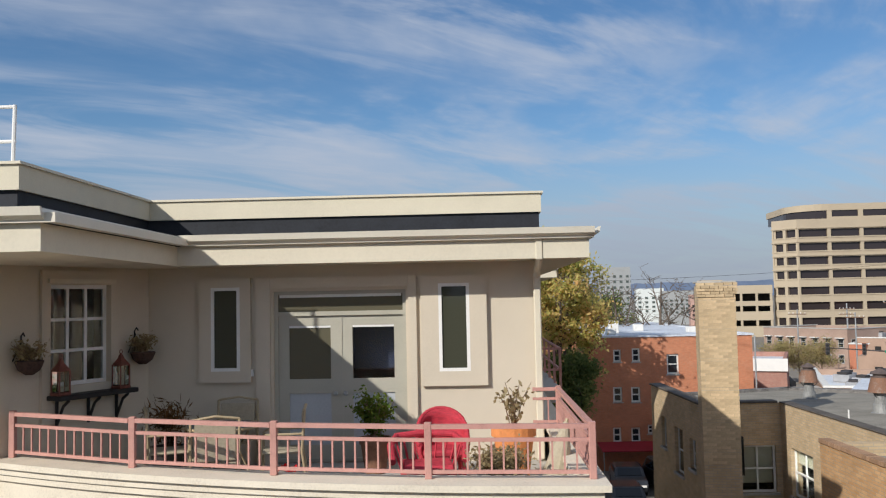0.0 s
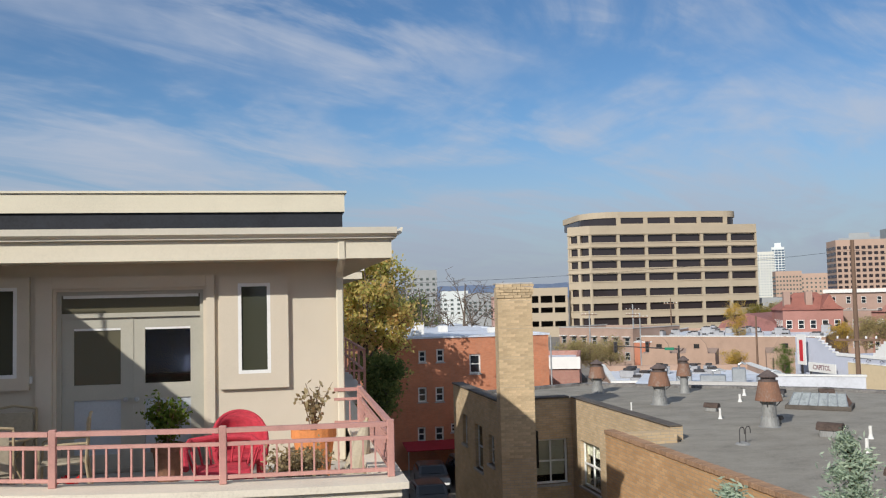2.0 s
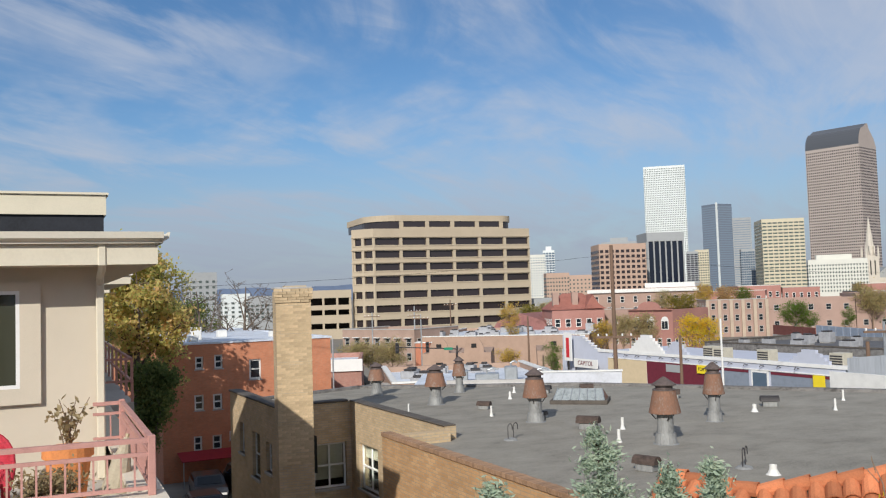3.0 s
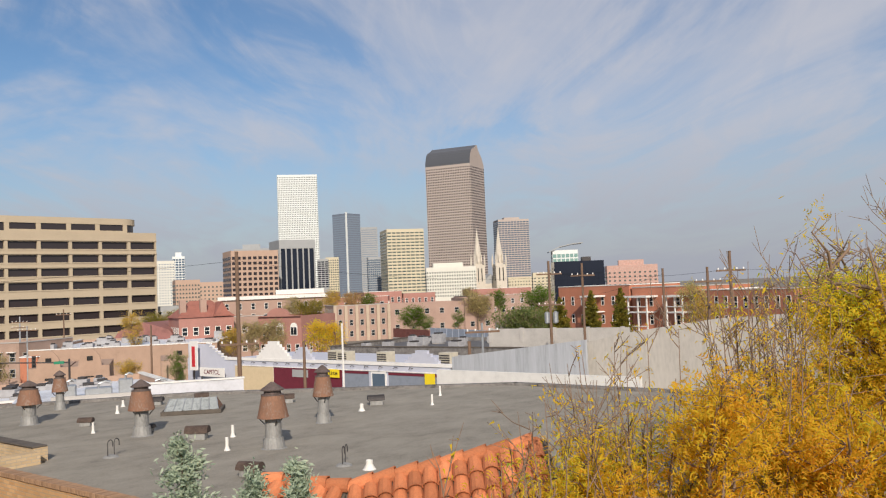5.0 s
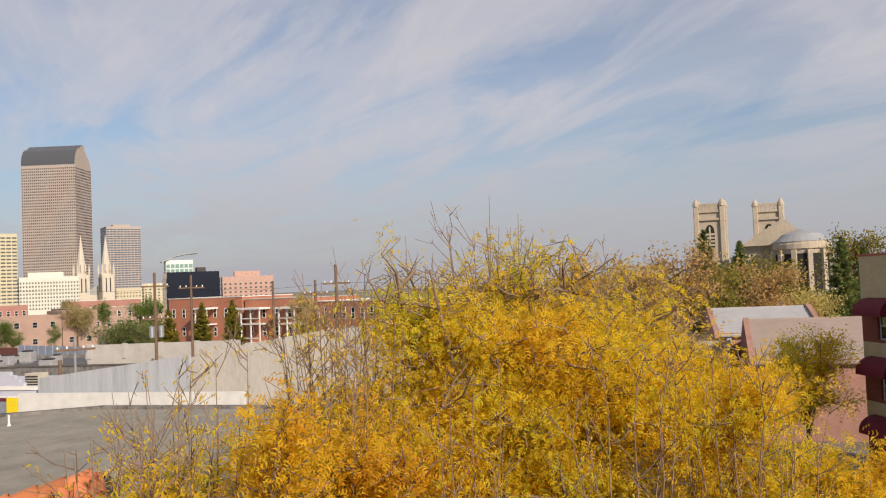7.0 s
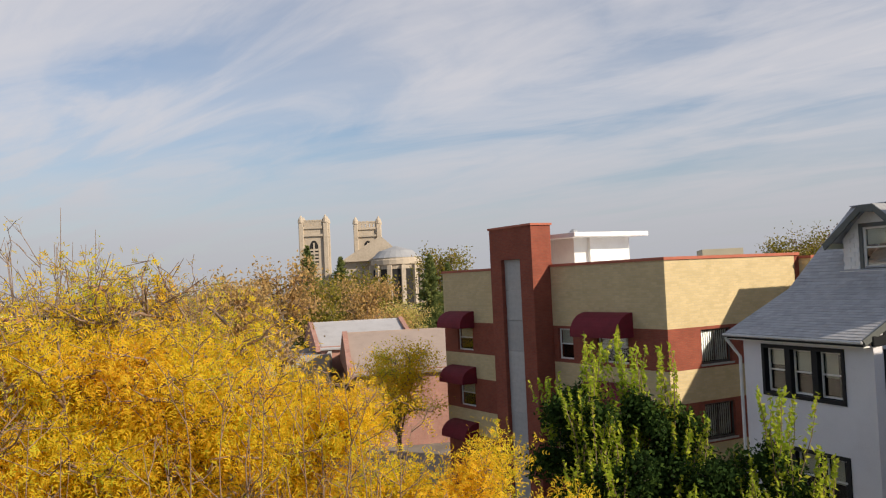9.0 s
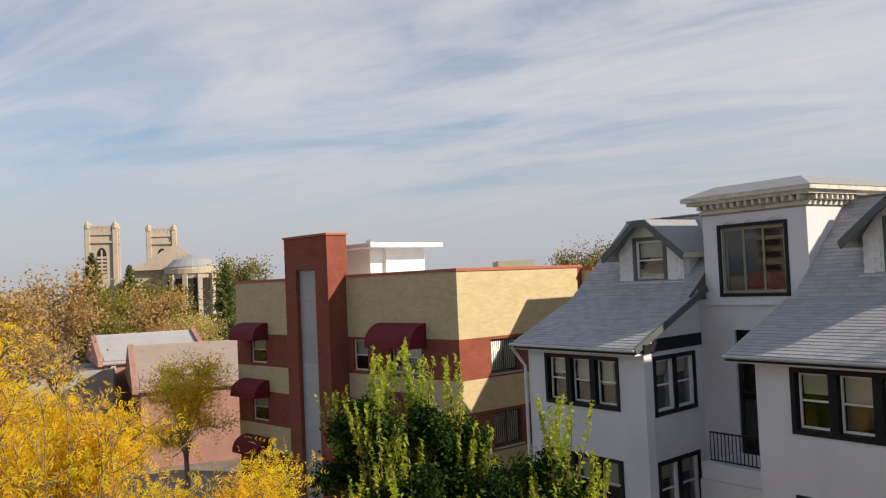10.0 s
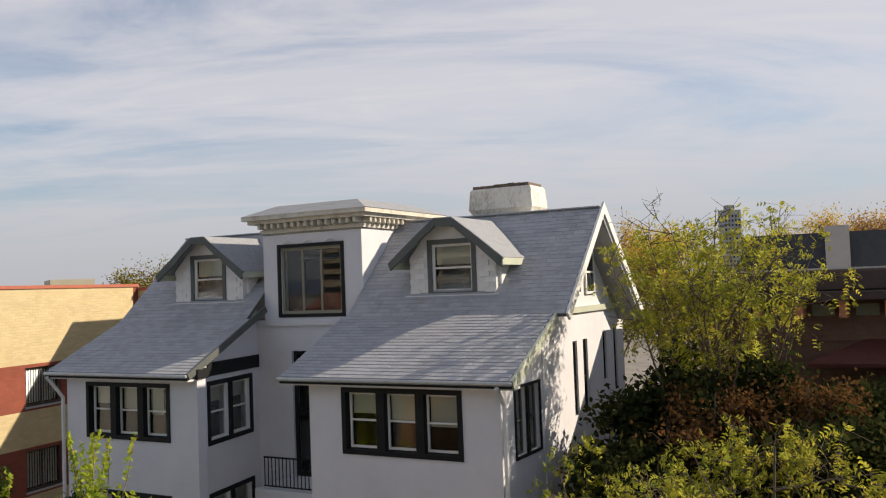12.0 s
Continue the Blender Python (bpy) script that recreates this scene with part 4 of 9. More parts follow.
def office_face(x0, x1, m, bays, floors, name):
    ops = []
    bw = (x1 - x0) / bays
    for f in floors:
        for k in range(bays):
            ops.append((x0 + k * bw + 0.42, x0 + (k + 1) * bw - 0.42, f + 1.75, f + 3.75))
    part(name, wall_mesh(x0, x1, 0, 28.6, ops, 1.0, m), OFFICE_STONE, OF)
    pane = None
    for o in ops:
        if pane is None:
            bm = bmesh.new()
            box(bm, 0, o[1] - o[0], 0.7, 0.75, 0, 2.0)
            pane = part("window", bm, PANE_TINT, OF, "dark bronze ribbon window")
            pane.matrix_basis = m @ pose(o[0], 0, o[2])
        else:
            share(pane, OF, m @ pose(o[0], 0, o[2]))
        part("sill", B(o[0] - 0.1, o[1] + 0.1, -0.15, 0.4, o[2] - 0.30, o[2] - 0.02, m), OFFICE_STONE, OF)
    for f in floors[3:]:
        part("ledge", B(x0, x1, -0.22, 0.0, f + 3.95, f + 4.25, m), OFFICE_STONE, OF)


office_face(0, OW, I4, 6, FLOORS, "front_wall")
office_face(0, 7.2, pose(-4.9, 5.3, 0, 0, 0, -47.2), 2, FLOORS, "chamfer_wall")
office_face(0, 26.6, pose(5.5, 29.8, 0, 0, 0, -113), 4, FLOORS, "left_wall")
part("core", B(6.0, OW - 0.1, 1.0, 29.5, 0, 28.5), OFFICE_STONE, OF)
bm = bmesh.new()
prism(bm, [(0, 0), (OW, 0), (OW, 30), (5.5, 29.8), (-4.9, 5.3)], 28.6, 30.6)
part("roof_band", bm, OFFICE_STONE, OF)
bm = bmesh.new()
pts = [(9 - 9 * math.sin(t), 11 - 9 * math.cos(t)) for t in (math.pi / 2 * k / 8 for k in range(9))]
pts = pts + [(0, 26), (OW - 4, 26)] + [(OW - 9 + 5 * math.sin(t), 7 - 5 * math.cos(t)) for t in (math.pi / 2 * k / 8 for k in range(8, -1, -1))]
prism(bm, pts, 30.6, 32.9)
part("attic_glazing", bm, PANE_TINT, OF)
bm = bmesh.new()
prism(bm, [(23 + (x - 23) * 1.015, 13 + (y - 13) * 1.03) for x, y in pts], 32.9, 34.6)
part("attic_roof", bm, OFFICE_STONE, OF)
for k in range(5):
    part("attic_pier", B(8.4 + k * 7.9, 9.6 + k * 7.9, 1.7, 4, 30.6, 32.9), OFFICE_STONE, OF)
part("attic_front", B(9, 41, 1.6, 3.2, 30.6, 31.2), OFFICE_STONE, OF)
# lower parking levels to the side, stepping back as they rise
PK = thing("parking_deck", "tan concrete parking deck beside the office block", "parking deck", pose(82.0, 231.5, 0, 0, 0, -17))
for z0, z1, x0 in ((0.0, 2.8, -11.4), (4.4, 6.7, -11.4), (8.2, 9.5, -7.6), (11.5, 13.7, -7.6)):
    part("deck_band", B(x0, 4.6, 0, 20, z0, z1), OFFICE_STONE, PK)
for x in (-11.3, -7.5, -3.6, 0.3, 3.9):
    part("pier", B(x, x + 0.6, 0.1, 1.0, 2.8, 4.4 if x < -9 else 11.5), OFFICE_STONE, PK)
# near-black cores stand for the shade inside the decks
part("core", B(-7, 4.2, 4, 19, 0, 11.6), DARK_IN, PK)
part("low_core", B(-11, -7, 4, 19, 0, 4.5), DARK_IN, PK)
part("stair_tower", B(-14.5, -7.8, 8, 20, 0, 15.4), OFFICE_STONE, PK)


# ---------- towers of the distant city ----------
def grid(parent, m, x0, x1, z0, z1, cols, rows, fx, fz, mt, d=0.25):
    """All the windows of a far facade: too many and too small to count."""
    bm = bmesh.new()
    cw, rh = (x1 - x0) / cols, (z1 - z0) / rows
    verts, faces = [], []
    for i in range(cols):
        for j in range(rows):
            a, b = x0 + cw * (i + 0.5 - fx / 2), x0 + cw * (i + 0.5 + fx / 2)
            e, f = z0 + rh * (j + 0.5 - fz / 2), z0 + rh * (j + 0.5 + fz / 2)
            n = len(verts)
            verts += [m @ Vector(p) for p in ((a, -d, e), (b, -d, e), (b, -d, f), (a, -d, f), (a, 0, e), (b, 0, e), (b, 0, f), (a, 0, f))]
            faces += [(n, n + 1, n + 2, n + 3), (n, n + 4, n + 5, n + 1), (n + 3, n + 2, n + 6, n + 7), (n, n + 3, n + 7, n + 4), (n + 1, n + 5, n + 6, n + 2)]
    bm.free()
    me = bpy.data.meshes.new("window_grid")
    me.from_pydata([v[:] for v in verts], [], faces)
    me.materials.append(mt)
    ob = new("window_grid", me)
    ob.parent = parent
    return tagged(ob, kind="stuff")


def tower(name, label, bearing, dist, w, dep, top, wall, glass, cols, rows, fx, fz, turn=0, side=None, group="", z0=4.0, crown=None):
    t = thing(name, label, "tower" if top > 60 else "office building", pose(-math.sin(radians(bearing)) * dist, math.cos(radians(bearing)) * dist, 0, 0, 0, bearing + turn), group)
    part("shaft", B(-w / 2, w / 2, 0, dep, 0, top), wall, t)
    grid(t, I4, -w / 2, w / 2, z0, top - 3, cols, rows, fx, fz, glass)
    sc = max(2, int(cols * dep / w))
    grid(t, right_side(w / 2), 0, dep, z0, top - 3, sc, rows, fx, fz, glass)
    grid(t, left_side(-w / 2, dep), 0, dep, z0, top - 3, sc, rows, fx, fz, glass)
    if crown:
        part("plant_room", B(-w * 0.25, w * 0.25, dep * 0.3, dep * 0.7, top, top + crown), wall, t)
    return t


WHITE_STONE = mat("white marble cladding", (0.66, 0.69, 0.67), 0.6, vary=0.03, scale=0.02, fine=0.3, bump=0)
ROSE_STONE = mat("rose granite", (0.41, 0.35, 0.31), 0.7, vary=0.05, scale=0.02, fine=0.3, bump=0)
GOLD_STONE = mat("golden limestone", (0.55, 0.49, 0.35), 0.8, vary=0.05, scale=0.02, fine=0.3, bump=0)
PINK_STONE = mat("salmon concrete", (0.44, 0.31, 0.235), 0.8, vary=0.05, scale=0.04, fine=0.4, bump=0)
GREY_STONE = mat("grey concrete", (0.33, 0.34, 0.34), 0.8, vary=0.05, scale=0.04, fine=0.4, bump=0)
SLATE_BLUE = mat("slate blue spandrel", (0.15, 0.18, 0.23), 0.5, vary=0.05, scale=0.04, fine=0.4, bump=0)
HOTEL_STONE = mat("cream white stone", (0.62, 0.61, 0.54), 0.8, vary=0.04, scale=0.04, fine=0.4, bump=0)
BLACK_GLASS = glass_mat("black curtain wall", (0.012, 0.016, 0.028), 0.12)
STEEL_GLASS = glass_mat("silver blue glass", (0.22, 0.27, 0.33), 0.12)
SHADE_GLASS = glass_mat("grey green glass", (0.10, 0.12, 0.11), 0.2)

tower("white_grid_tower", "very tall white tower with a fine grid of windows", -41.1, 1600, 72, 40, 229, WHITE_STONE, SHADE_GLASS, 24, 56, 0.5, 0.5, 1)
t = tower("curved_top_tower", "tall rose granite tower with a curved dark glass top", -51.0, 1300, 74, 53, 196, ROSE_STONE, PANE_TINT, 26, 48, 0.45, 0.5, -25)
# its rounded crown
bm = bmesh.new()
pr = [(0.0, 196.0)] + [(15 - 15 * math.cos(a), 196 + 24 * math.sin(a)) for a in (math.pi / 2 * k / 8 for k in range(1, 9))] + [(26, 226), (30, 226), (33, 219), (46, 208), (53, 196)]
a0 = [bm.verts.new((-37, y, z)) for y, z in pr]
a1 = [bm.verts.new((37, y, z)) for y, z in pr]
for k in range(len(pr) - 1):
    bm.faces.new((a0[k], a1[k], a1[k + 1], a0[k + 1]))
part("curved_glass", bm, glass_mat("dark slate glass", (0.085, 0.09, 0.10), 0.35), t, "dark curved glass crown")
for x in (-37, 37):
    bm = bmesh.new()
    bm.faces.new([bm.verts.new((x, y, z)) for y, z in pr])
    part("crown_end", bm, ROSE_STONE, t)
tower("glass_tower", "slate blue banded glass tower", -44.66, 1512, 34, 34, 147, SLATE_BLUE, STEEL_GLASS, 1, 36, 0.96, 0.55, 45)
part("bright_rib", B(-18.2, -15.8, -1.2, 1.2, 6, 149), WHITE_STONE, bpy.data.objects["glass_tower"])
tower("slab_tower", "plain grey slab tower in the haze", -45.65, 1600, 31, 20, 129, GREY_STONE, STEEL_GLASS, 1, 30, 0.9, 0.3, 0)
tower("blue_glass_block", "blue glass office block between the towers", -46.2, 1300, 30, 25, 62, GREY_STONE, PANE_SKY, 10, 16, 0.8, 0.7, 5)
tower("golden_office_tower", "golden stone office tower with dark window bands", -48.05, 1150, 50, 50, 92, GOLD_STONE, SHADE_GLASS, 8, 20, 0.8, 0.42, 12)
t = tower("tan_tower", "grey brown tower with blue glass bands and a stepped top", -55.2, 1450, 52, 45, 122, ROSE_STONE, PANE_SKY, 10, 32, 0.84, 0.55, 12, crown=4)
tower("black_slit_tower", "dark narrow tower behind the office blocks", -42.6, 1300, 16, 20, 62, GREY_STONE, BLACK_GLASS, 3, 18, 0.8, 0.6, 0)
tower("cream_tower", "cream office tower with rows of windows", -43.2, 1350, 20, 20, 66, GOLD_STONE, SHADE_GLASS, 6, 16, 0.6, 0.5, 0)
tower("salmon_office_block", "salmon concrete office block with square windows", -38.3, 560, 30, 24, 40.0, PINK_STONE, PANE_TINT, 9, 10, 0.62, 0.55, 14)
t = tower("black_column_tower", "black glass tower with pale concrete columns", -41.0, 600, 24, 26, 45, BLACK_GLASS, BLACK_GLASS, 6, 1, 0.8, 0.95, 16)
part("top_band", B(-12.6, 12.6, -0.9, 26.3, 42.5, 48.5), GREY_STONE, t)
for k in range(7):
    part("column", B(-12.4 + k * 3.98, -11.5 + k * 3.98, -0.9, 0, 0, 42.5), GREY_STONE, t)
for k in range(7):
    part("column", B(-12.9, -12, k * 4.2, k * 4.2 + 0.9, 0, 42.5), GREY_STONE, t)
tower("grey_block", "low grey office block with a plant room", -38.1, 660, 26, 20, 46.5, GREY_STONE, BLACK_GLASS, 4, 3, 0.3, 0.3, 0, crown=3.5)
tower("white_apartment_tower", "pale apartment tower of the distant city", -32.65, 1200, 28, 20, 62, HOTEL_STONE, STEEL_GLASS, 8, 16, 0.5, 0.4, 6)
tower("glass_apartment_tower", "glass apartment tower with white balconies", -33.55, 1300, 17, 16, 72, WHITE_STONE, PANE_SKY, 4, 18, 0.8, 0.7, 0, crown=6)
tower("pink_civic_block", "low pink stone civic block", -35.0, 900, 54, 30, 27, PINK_STONE, SHADE_GLASS, 14, 5, 0.4, 0.4, 0)
tower("pink_flats", "low salmon apartment block", -34.1, 760, 20, 20, 27, PINK_STONE, SHADE_GLASS, 8, 6, 0.5, 0.4, 8)
t = tower("white_hotel", "low white stone office with a stepped attic", -51.0, 700, 40, 26, 28.5, HOTEL_STONE, SHADE_GLASS, 20, 8, 0.45, 0.5, 4)
part("attic", B(-14, 10, 4, 20, 28.5, 32), HOTEL_STONE, t)
t = tower("green_glass_building", "green glass building with a swept white roof", -58.5, 800, 23, 18, 42, WHITE_STONE, glass_mat("pale green glass", (0.20, 0.33, 0.30), 0.1), 6, 8, 0.8, 0.75, 6)
bm = bmesh.new()
for x, z in ((-15, 41), (-5, 45.5), (8, 48), (16, 48.5)):
    bm.verts.new((x, -2, z)); bm.verts.new((x, 19, z))
bm.verts.ensure_lookup_table()
for k in range(3):
    bm.faces.new([bm.verts[i] for i in (2 * k, 2 * k + 2, 2 * k + 3, 2 * k + 1)])
thicken(bm, bm.faces[:], 0.8)
part("swept_roof", bm, GREY_STONE, t)
t = tower("black_glass_box", "square black glass box building", -59.4, 420, 23.6, 16, 22, BLACK_GLASS, BLACK_GLASS, 8, 5, 0.96, 0.9, 8)
part("plant_room", B(2, 6, 2, 8, 22, 24), DARK_STEEL, t)
tower("brown_brick_flats", "brown brick apartment block with small windows", -62.75, 500, 28, 18, 20.5, PINK_BRICK, SHADE_GLASS, 10, 6, 0.4, 0.4, 5, crown=3)
tower("tan_flats", "tan apartment block beyond the trees", -57.0, 620, 14, 12, 20, GOLD_STONE, SHADE_GLASS, 5, 6, 0.4, 0.4, 5)
tower("pale_city_block", "long pale stone block in the distance", -56.0, 900, 40, 12, 20, GOLD_STONE, SHADE_GLASS, 14, 4, 0.4, 0.4, 5)
tower("white_flats", "pale concrete apartment block", -11.0, 420, 15, 14, 25.2, GREY_STONE, SHADE_GLASS, 5, 7, 0.4, 0.4, 4)
tower("white_mill_block", "white painted apartment block", -13.2, 380, 11.5, 12, 14.5, WHITE_STONE, SHADE_GLASS, 4, 4, 0.4, 0.45, 4)
tower("grey_mill_block", "grey apartment block with many windows", -15.0, 350, 12, 12, 13.2, GREY_STONE, SHADE_GLASS, 6, 4, 0.5, 0.45, 4)
tower("brick_flats", "small brick apartment block", -17.0, 300, 14, 12, 11.5, PINK_BRICK, PANE, 6, 3, 0.4, 0.4, 4)
tower("high_rise", "grey high rise with a dark crown", 200.2, 700, 13, 13, 62, GREY_STONE, BLACK_GLASS, 5, 16, 0.5, 0.5, 20, crown=4)
tower("brick_tower", "orange brick apartment tower", -79.5, 420, 8, 8, 17, RED_BRICK, PANE, 3, 5, 0.5, 0.5, 20)


# twin-spired basilica
def spire(bearing, dist, top):
    s = thing("church_spire", "pale stone gothic church tower with a tall spire", "church", pose(-math.sin(radians(bearing)) * dist, math.cos(radians(bearing)) * dist, 0, 0, 0, bearing + 20), "twin spires")
    part("tower", B(-4.6, 4.6, 0, 9.2, 0, 30), CREAM_STONE, s)
    for x in (-4.6, 4.2):
        for y in (0, 8.8):
            bm = bmesh.new(); lathe(bm, [(0.9, 28), (0.8, 34), (0.05, 39)], 6, (x + 0.2, y + 0.2, 0))
            part("pinnacle", bm, CREAM_STONE, s)
    bm = bmesh.new(); lathe(bm, [(3.9, 30), (3.6, 36), (2.9, 40), (0.08, top)], 8, (0, 4.6, 0))
    part("spire", bm, CREAM_STONE, s)
    for k in (-1.6, 1.6):
        part("louvre", B(k - 0.42, k + 0.42, -0.12, 0, 16, 27), DARK_IN, s)
        part("louvre", B(-0.12, 0, k - 0.42, k + 0.42, 16, 27, pose(-4.6, 4.6, 0)), DARK_IN, s)
    bm = bmesh.new()
    for k in (-1.6, 1.6):
        box(bm, k - 0.45, k + 0.45, -0.1, 2, 32, 38)
    part("lucarne", bm, CREAM_STONE, s)


spire(-52.9, 730, 61)
spire(-54.3, 730, 61)
BN = thing("church_nave", "pale stone church nave behind the spires", "church", pose(-math.sin(radians(-53.6)) * 742, math.cos(radians(-53.6)) * 742, 0, 0, 0, -35))
part("wall", B(-9, 9, 0, 40, 0, 14), CREAM_STONE, BN)
bm = bmesh.new()
for y in (0, 40):
    for x, z in ((-9.5, 14), (9.5, 14), (0, 22)):
        bm.verts.new((x, y, z))
bm.verts.ensure_lookup_table()
for f in ((0, 1, 2), (5, 4, 3), (0, 2, 5, 3), (1, 4, 5, 2), (0, 3, 4, 1)):
    bm.faces.new([bm.verts[i] for i in f])
part("roof", bm, GREY_STONE, BN)


# ---------- mid-distance blocks ----------
def small_window(w, h, frame_mat):
    """The meshes of a two-light frame in one piece and of its pane."""
    b = min(0.09, w * 0.1)
    xs, zs = (0, b, w - b, w), (0, b, h * 0.47, h * 0.53, h - b, h)
    bm = bmesh.new()
    vs = [[bm.verts.new((x, -0.06, z)) for x in xs] for z in zs]
    fs = [bm.faces.new((vs[j][i], vs[j][i + 1], vs[j + 1][i + 1], vs[j + 1][i])) for j in range(5) for i in range(3) if not (i == 1 and j in (1, 3))]
    ex = bmesh.ops.extrude_face_region(bm, geom=fs)
    bmesh.ops.translate(bm, vec=(0, 0.12, 0), verts=[v for v in ex["geom"] if isinstance(v, bmesh.types.BMVert)])
    bmesh.ops.recalc_face_normals(bm, faces=bm.faces)
    me = bpy.data.meshes.new("window")
    bm.to_mesh(me); bm.free()
    me.materials.append(frame_mat)
    pm = bpy.data.meshes.new("pane")
    bm = bmesh.new()
    box(bm, 0.02, w - 0.02, -0.02, 0.0, 0.02, h - 0.02)
    bm.to_mesh(pm); bm.free()
    pm.materials.append(PANE)
    return me, pm


def set_window(meshes, t, m):
    o = new("window", meshes[0]); o.parent = t
    o.matrix_basis = m
    g = new("pane", meshes[1]); g.parent = o


def block(name, label, p, q, dep, top, wall, roof, wins=None, cap=None, frame_mat=None, category="building", parapet=0.5):
    """A flat-roofed block whose front runs from p (its left end) to q."""
    p, q = Vector(p), Vector(q)
    d = q - p
    w = d.length
    t = thing(name, label, category, Matrix.Translation((p.x, p.y, 0)) @ Matrix.Rotation(math.atan2(d.y, d.x), 4, "Z"))
    part("wall", B(0, w, 0, dep, 0, top - parapet), wall, t)
    bm = bmesh.new()
    for a in ((0, w, 0, 0.3), (0, w, dep - 0.3, dep), (0, 0.3, 0.3, dep - 0.3), (w - 0.3, w, 0.3, dep - 0.3)):
        box(bm, *a, top - parapet, top)
    part("parapet", bm, wall, t)
    part("roof", B(0.3, w - 0.3, 0.3, dep - 0.3, top - parapet, top - parapet + 0.06), roof, t)
    if cap:
        bm = bmesh.new()
        for a in ((-0.08, w + 0.08, -0.08, 0.36), (-0.08, 0.36, 0.36, dep), (w - 0.36, w + 0.08, 0.36, dep)):
            box(bm, *a, top + 0.001, top + 0.14)
        part("coping", bm, cap, t)
    if wins:
        ww, wh, cols, zs = wins
        me = small_window(ww, wh, frame_mat or WORN_WHITE)
        for z in zs:
            for k in range(cols):
                set_window(me, t, pose(w * (k + 0.5) / cols - ww / 2, 0, z))
            sc = max(1, int(cols * dep / w))
            for k in range(sc):
                set_window(me, t, pose(0, dep * (k + 0.5) / sc + ww / 2, z, 0, 0, -90))
                set_window(me, t, pose(w, dep * (k + 0.5) / sc - ww / 2, z, 0, 0, 90))
    return t


FAR_PINK = mat("weathered pink brick", (0.37, 0.255, 0.205), 0.9, vary=0.10, scale=0.25, fine=5, bump=0)
FAR_RED = mat("dark red brick", (0.37, 0.185, 0.15), 0.9, vary=0.12, scale=0.25, fine=5, bump=0)
FAR_ORANGE = mat("orange brick", (0.46, 0.185, 0.11), 0.9, vary=0.10, scale=0.25, fine=5, bump=0)
ADOBE = mat("brown adobe stucco", (0.39, 0.27, 0.20), 0.95, vary=0.1, scale=0.6, fine=10)
FAR_TAN = mat("tan brick piers", (0.46, 0.37, 0.28), 0.9, vary=0.08, scale=0.4, fine=5, bump=0)
DUSTY_ROOF = mat("dusty grey roofing", (0.34, 0.34, 0.35), 0.8, vary=0.15, scale=0.2, fine=3)
GREY_FRAME = mat("grey window paint", (0.42, 0.40, 0.37), 0.7, vary=0.1)
BROWN_BRICK = mat("dull brown brick", (0.36, 0.255, 0.20), 0.9, vary=0.12, scale=0.4, fine=6, bump=0)
t = block("long_brick_block", "low dull brown brick block with awninged windows", (51.4, 141.5), (58.4, 127.3), 12, 6.0, BROWN_BRICK, DUSTY_ROOF, (1.0, 1.3, 7, (1.0, 3.3)), CONCRETE, GREY_FRAME)
for k in range(7):
    part("awning", B(15.8 / 7 * (k + 0.5) - 0.7, 15.8 / 7 * (k + 0.5) + 0.7, -0.5, 0.0, 4.65, 4.75), WORN_WHITE, t)
# terrace with pale piers
t = block("piered_terrace", "pink brick apartment terrace with pale brick piers", (141, 149), (152, 142.2), 12, 8.3, FAR_PINK, DUSTY_ROOF, (0.9, 1.4, 5, (1.0, 3.6, 6.2)), CONCRETE, GREY_FRAME)
for k in range(6):
    part("pier", B(k * 2.59 - 0.35, k * 2.59 + 0.35, -0.45, 0.0, 0, 8.3), FAR_TAN, t)
block("pink_terrace", "long pink brick apartment terrace with a plain parapet", (152.2, 142.0), (165.5, 129.9), 12, 8.3, FAR_PINK, DUSTY_ROOF, (1.1, 1.3, 5, (2.0, 5.6)), None, GREY_FRAME)
block("pink_terrace", "taller end house of the pink brick terrace", (165.6, 129.8), (171.5, 125.2), 14, 9.0, FAR_PINK, DUSTY_ROOF, (1.1, 1.3, 2, (2.0, 5.6)), None, GREY_FRAME)
block("red_apartment_house", "red brick apartment house with pale window heads", (192, 190), (202, 183.3), 16, 11.2, FAR_RED, DUSTY_ROOF, (0.9, 1.6, 6, (4.0, 7.8)), WORN_WHITE)
block("red_apartment_house", "lower red brick apartment house with a stepped front", (202.3, 182.9), (211, 177.2), 16, 10.4, FAR_RED, DUSTY_ROOF, (0.9, 1.5, 5, (4.0, 7.4)), CONCRETE)
block("white_trimmed_row", "red brick row with white window surrounds", (261, 202), (279, 186.4), 16, 10.7, FAR_RED, DUSTY_ROOF, (1.3, 1.6, 9, (3.0, 6.8)), WORN_WHITE)
block("low_brick_row", "low brown brick row between the trees", (222, 172), (247, 156), 16, 8.6, FAR_PINK, DUSTY_ROOF, (1.2, 1.6, 9, (3.0, 5.8)), CONCRETE)
t = block("corniced_hall", "long brick hall with a broad pale cornice", (160, 219), (178, 192), 20, 11.6, FAR_PINK, DUSTY_ROOF, (1.2, 1.9, 8, (4.2, 7.4)), None)
part("cornice", B(-0.6, 33.0, -0.7, 0.0, 10.4, 11.4), WORN_WHITE, t)
part("white_plant_screen", B(16, 31, 4, 12, 11.1, 13.0), WORN_WHITE, t)
block("corniced_hall", "brick hall wing with a low parapet", (178.4, 191.4), (190, 178), 18, 9.9, FAR_RED, DUSTY_ROOF, (1.2, 1.8, 5, (3.2, 6.6)), WORN_WHITE)
block("grey_hall", "low grey hall with a dull green roof", (128, 232), (150, 222), 16, 9.4, GREY_STONE, mat("green copper", (0.24, 0.31, 0.28), 0.8, vary=0.1), (1.4, 2.0, 8, (3, 6)), None)
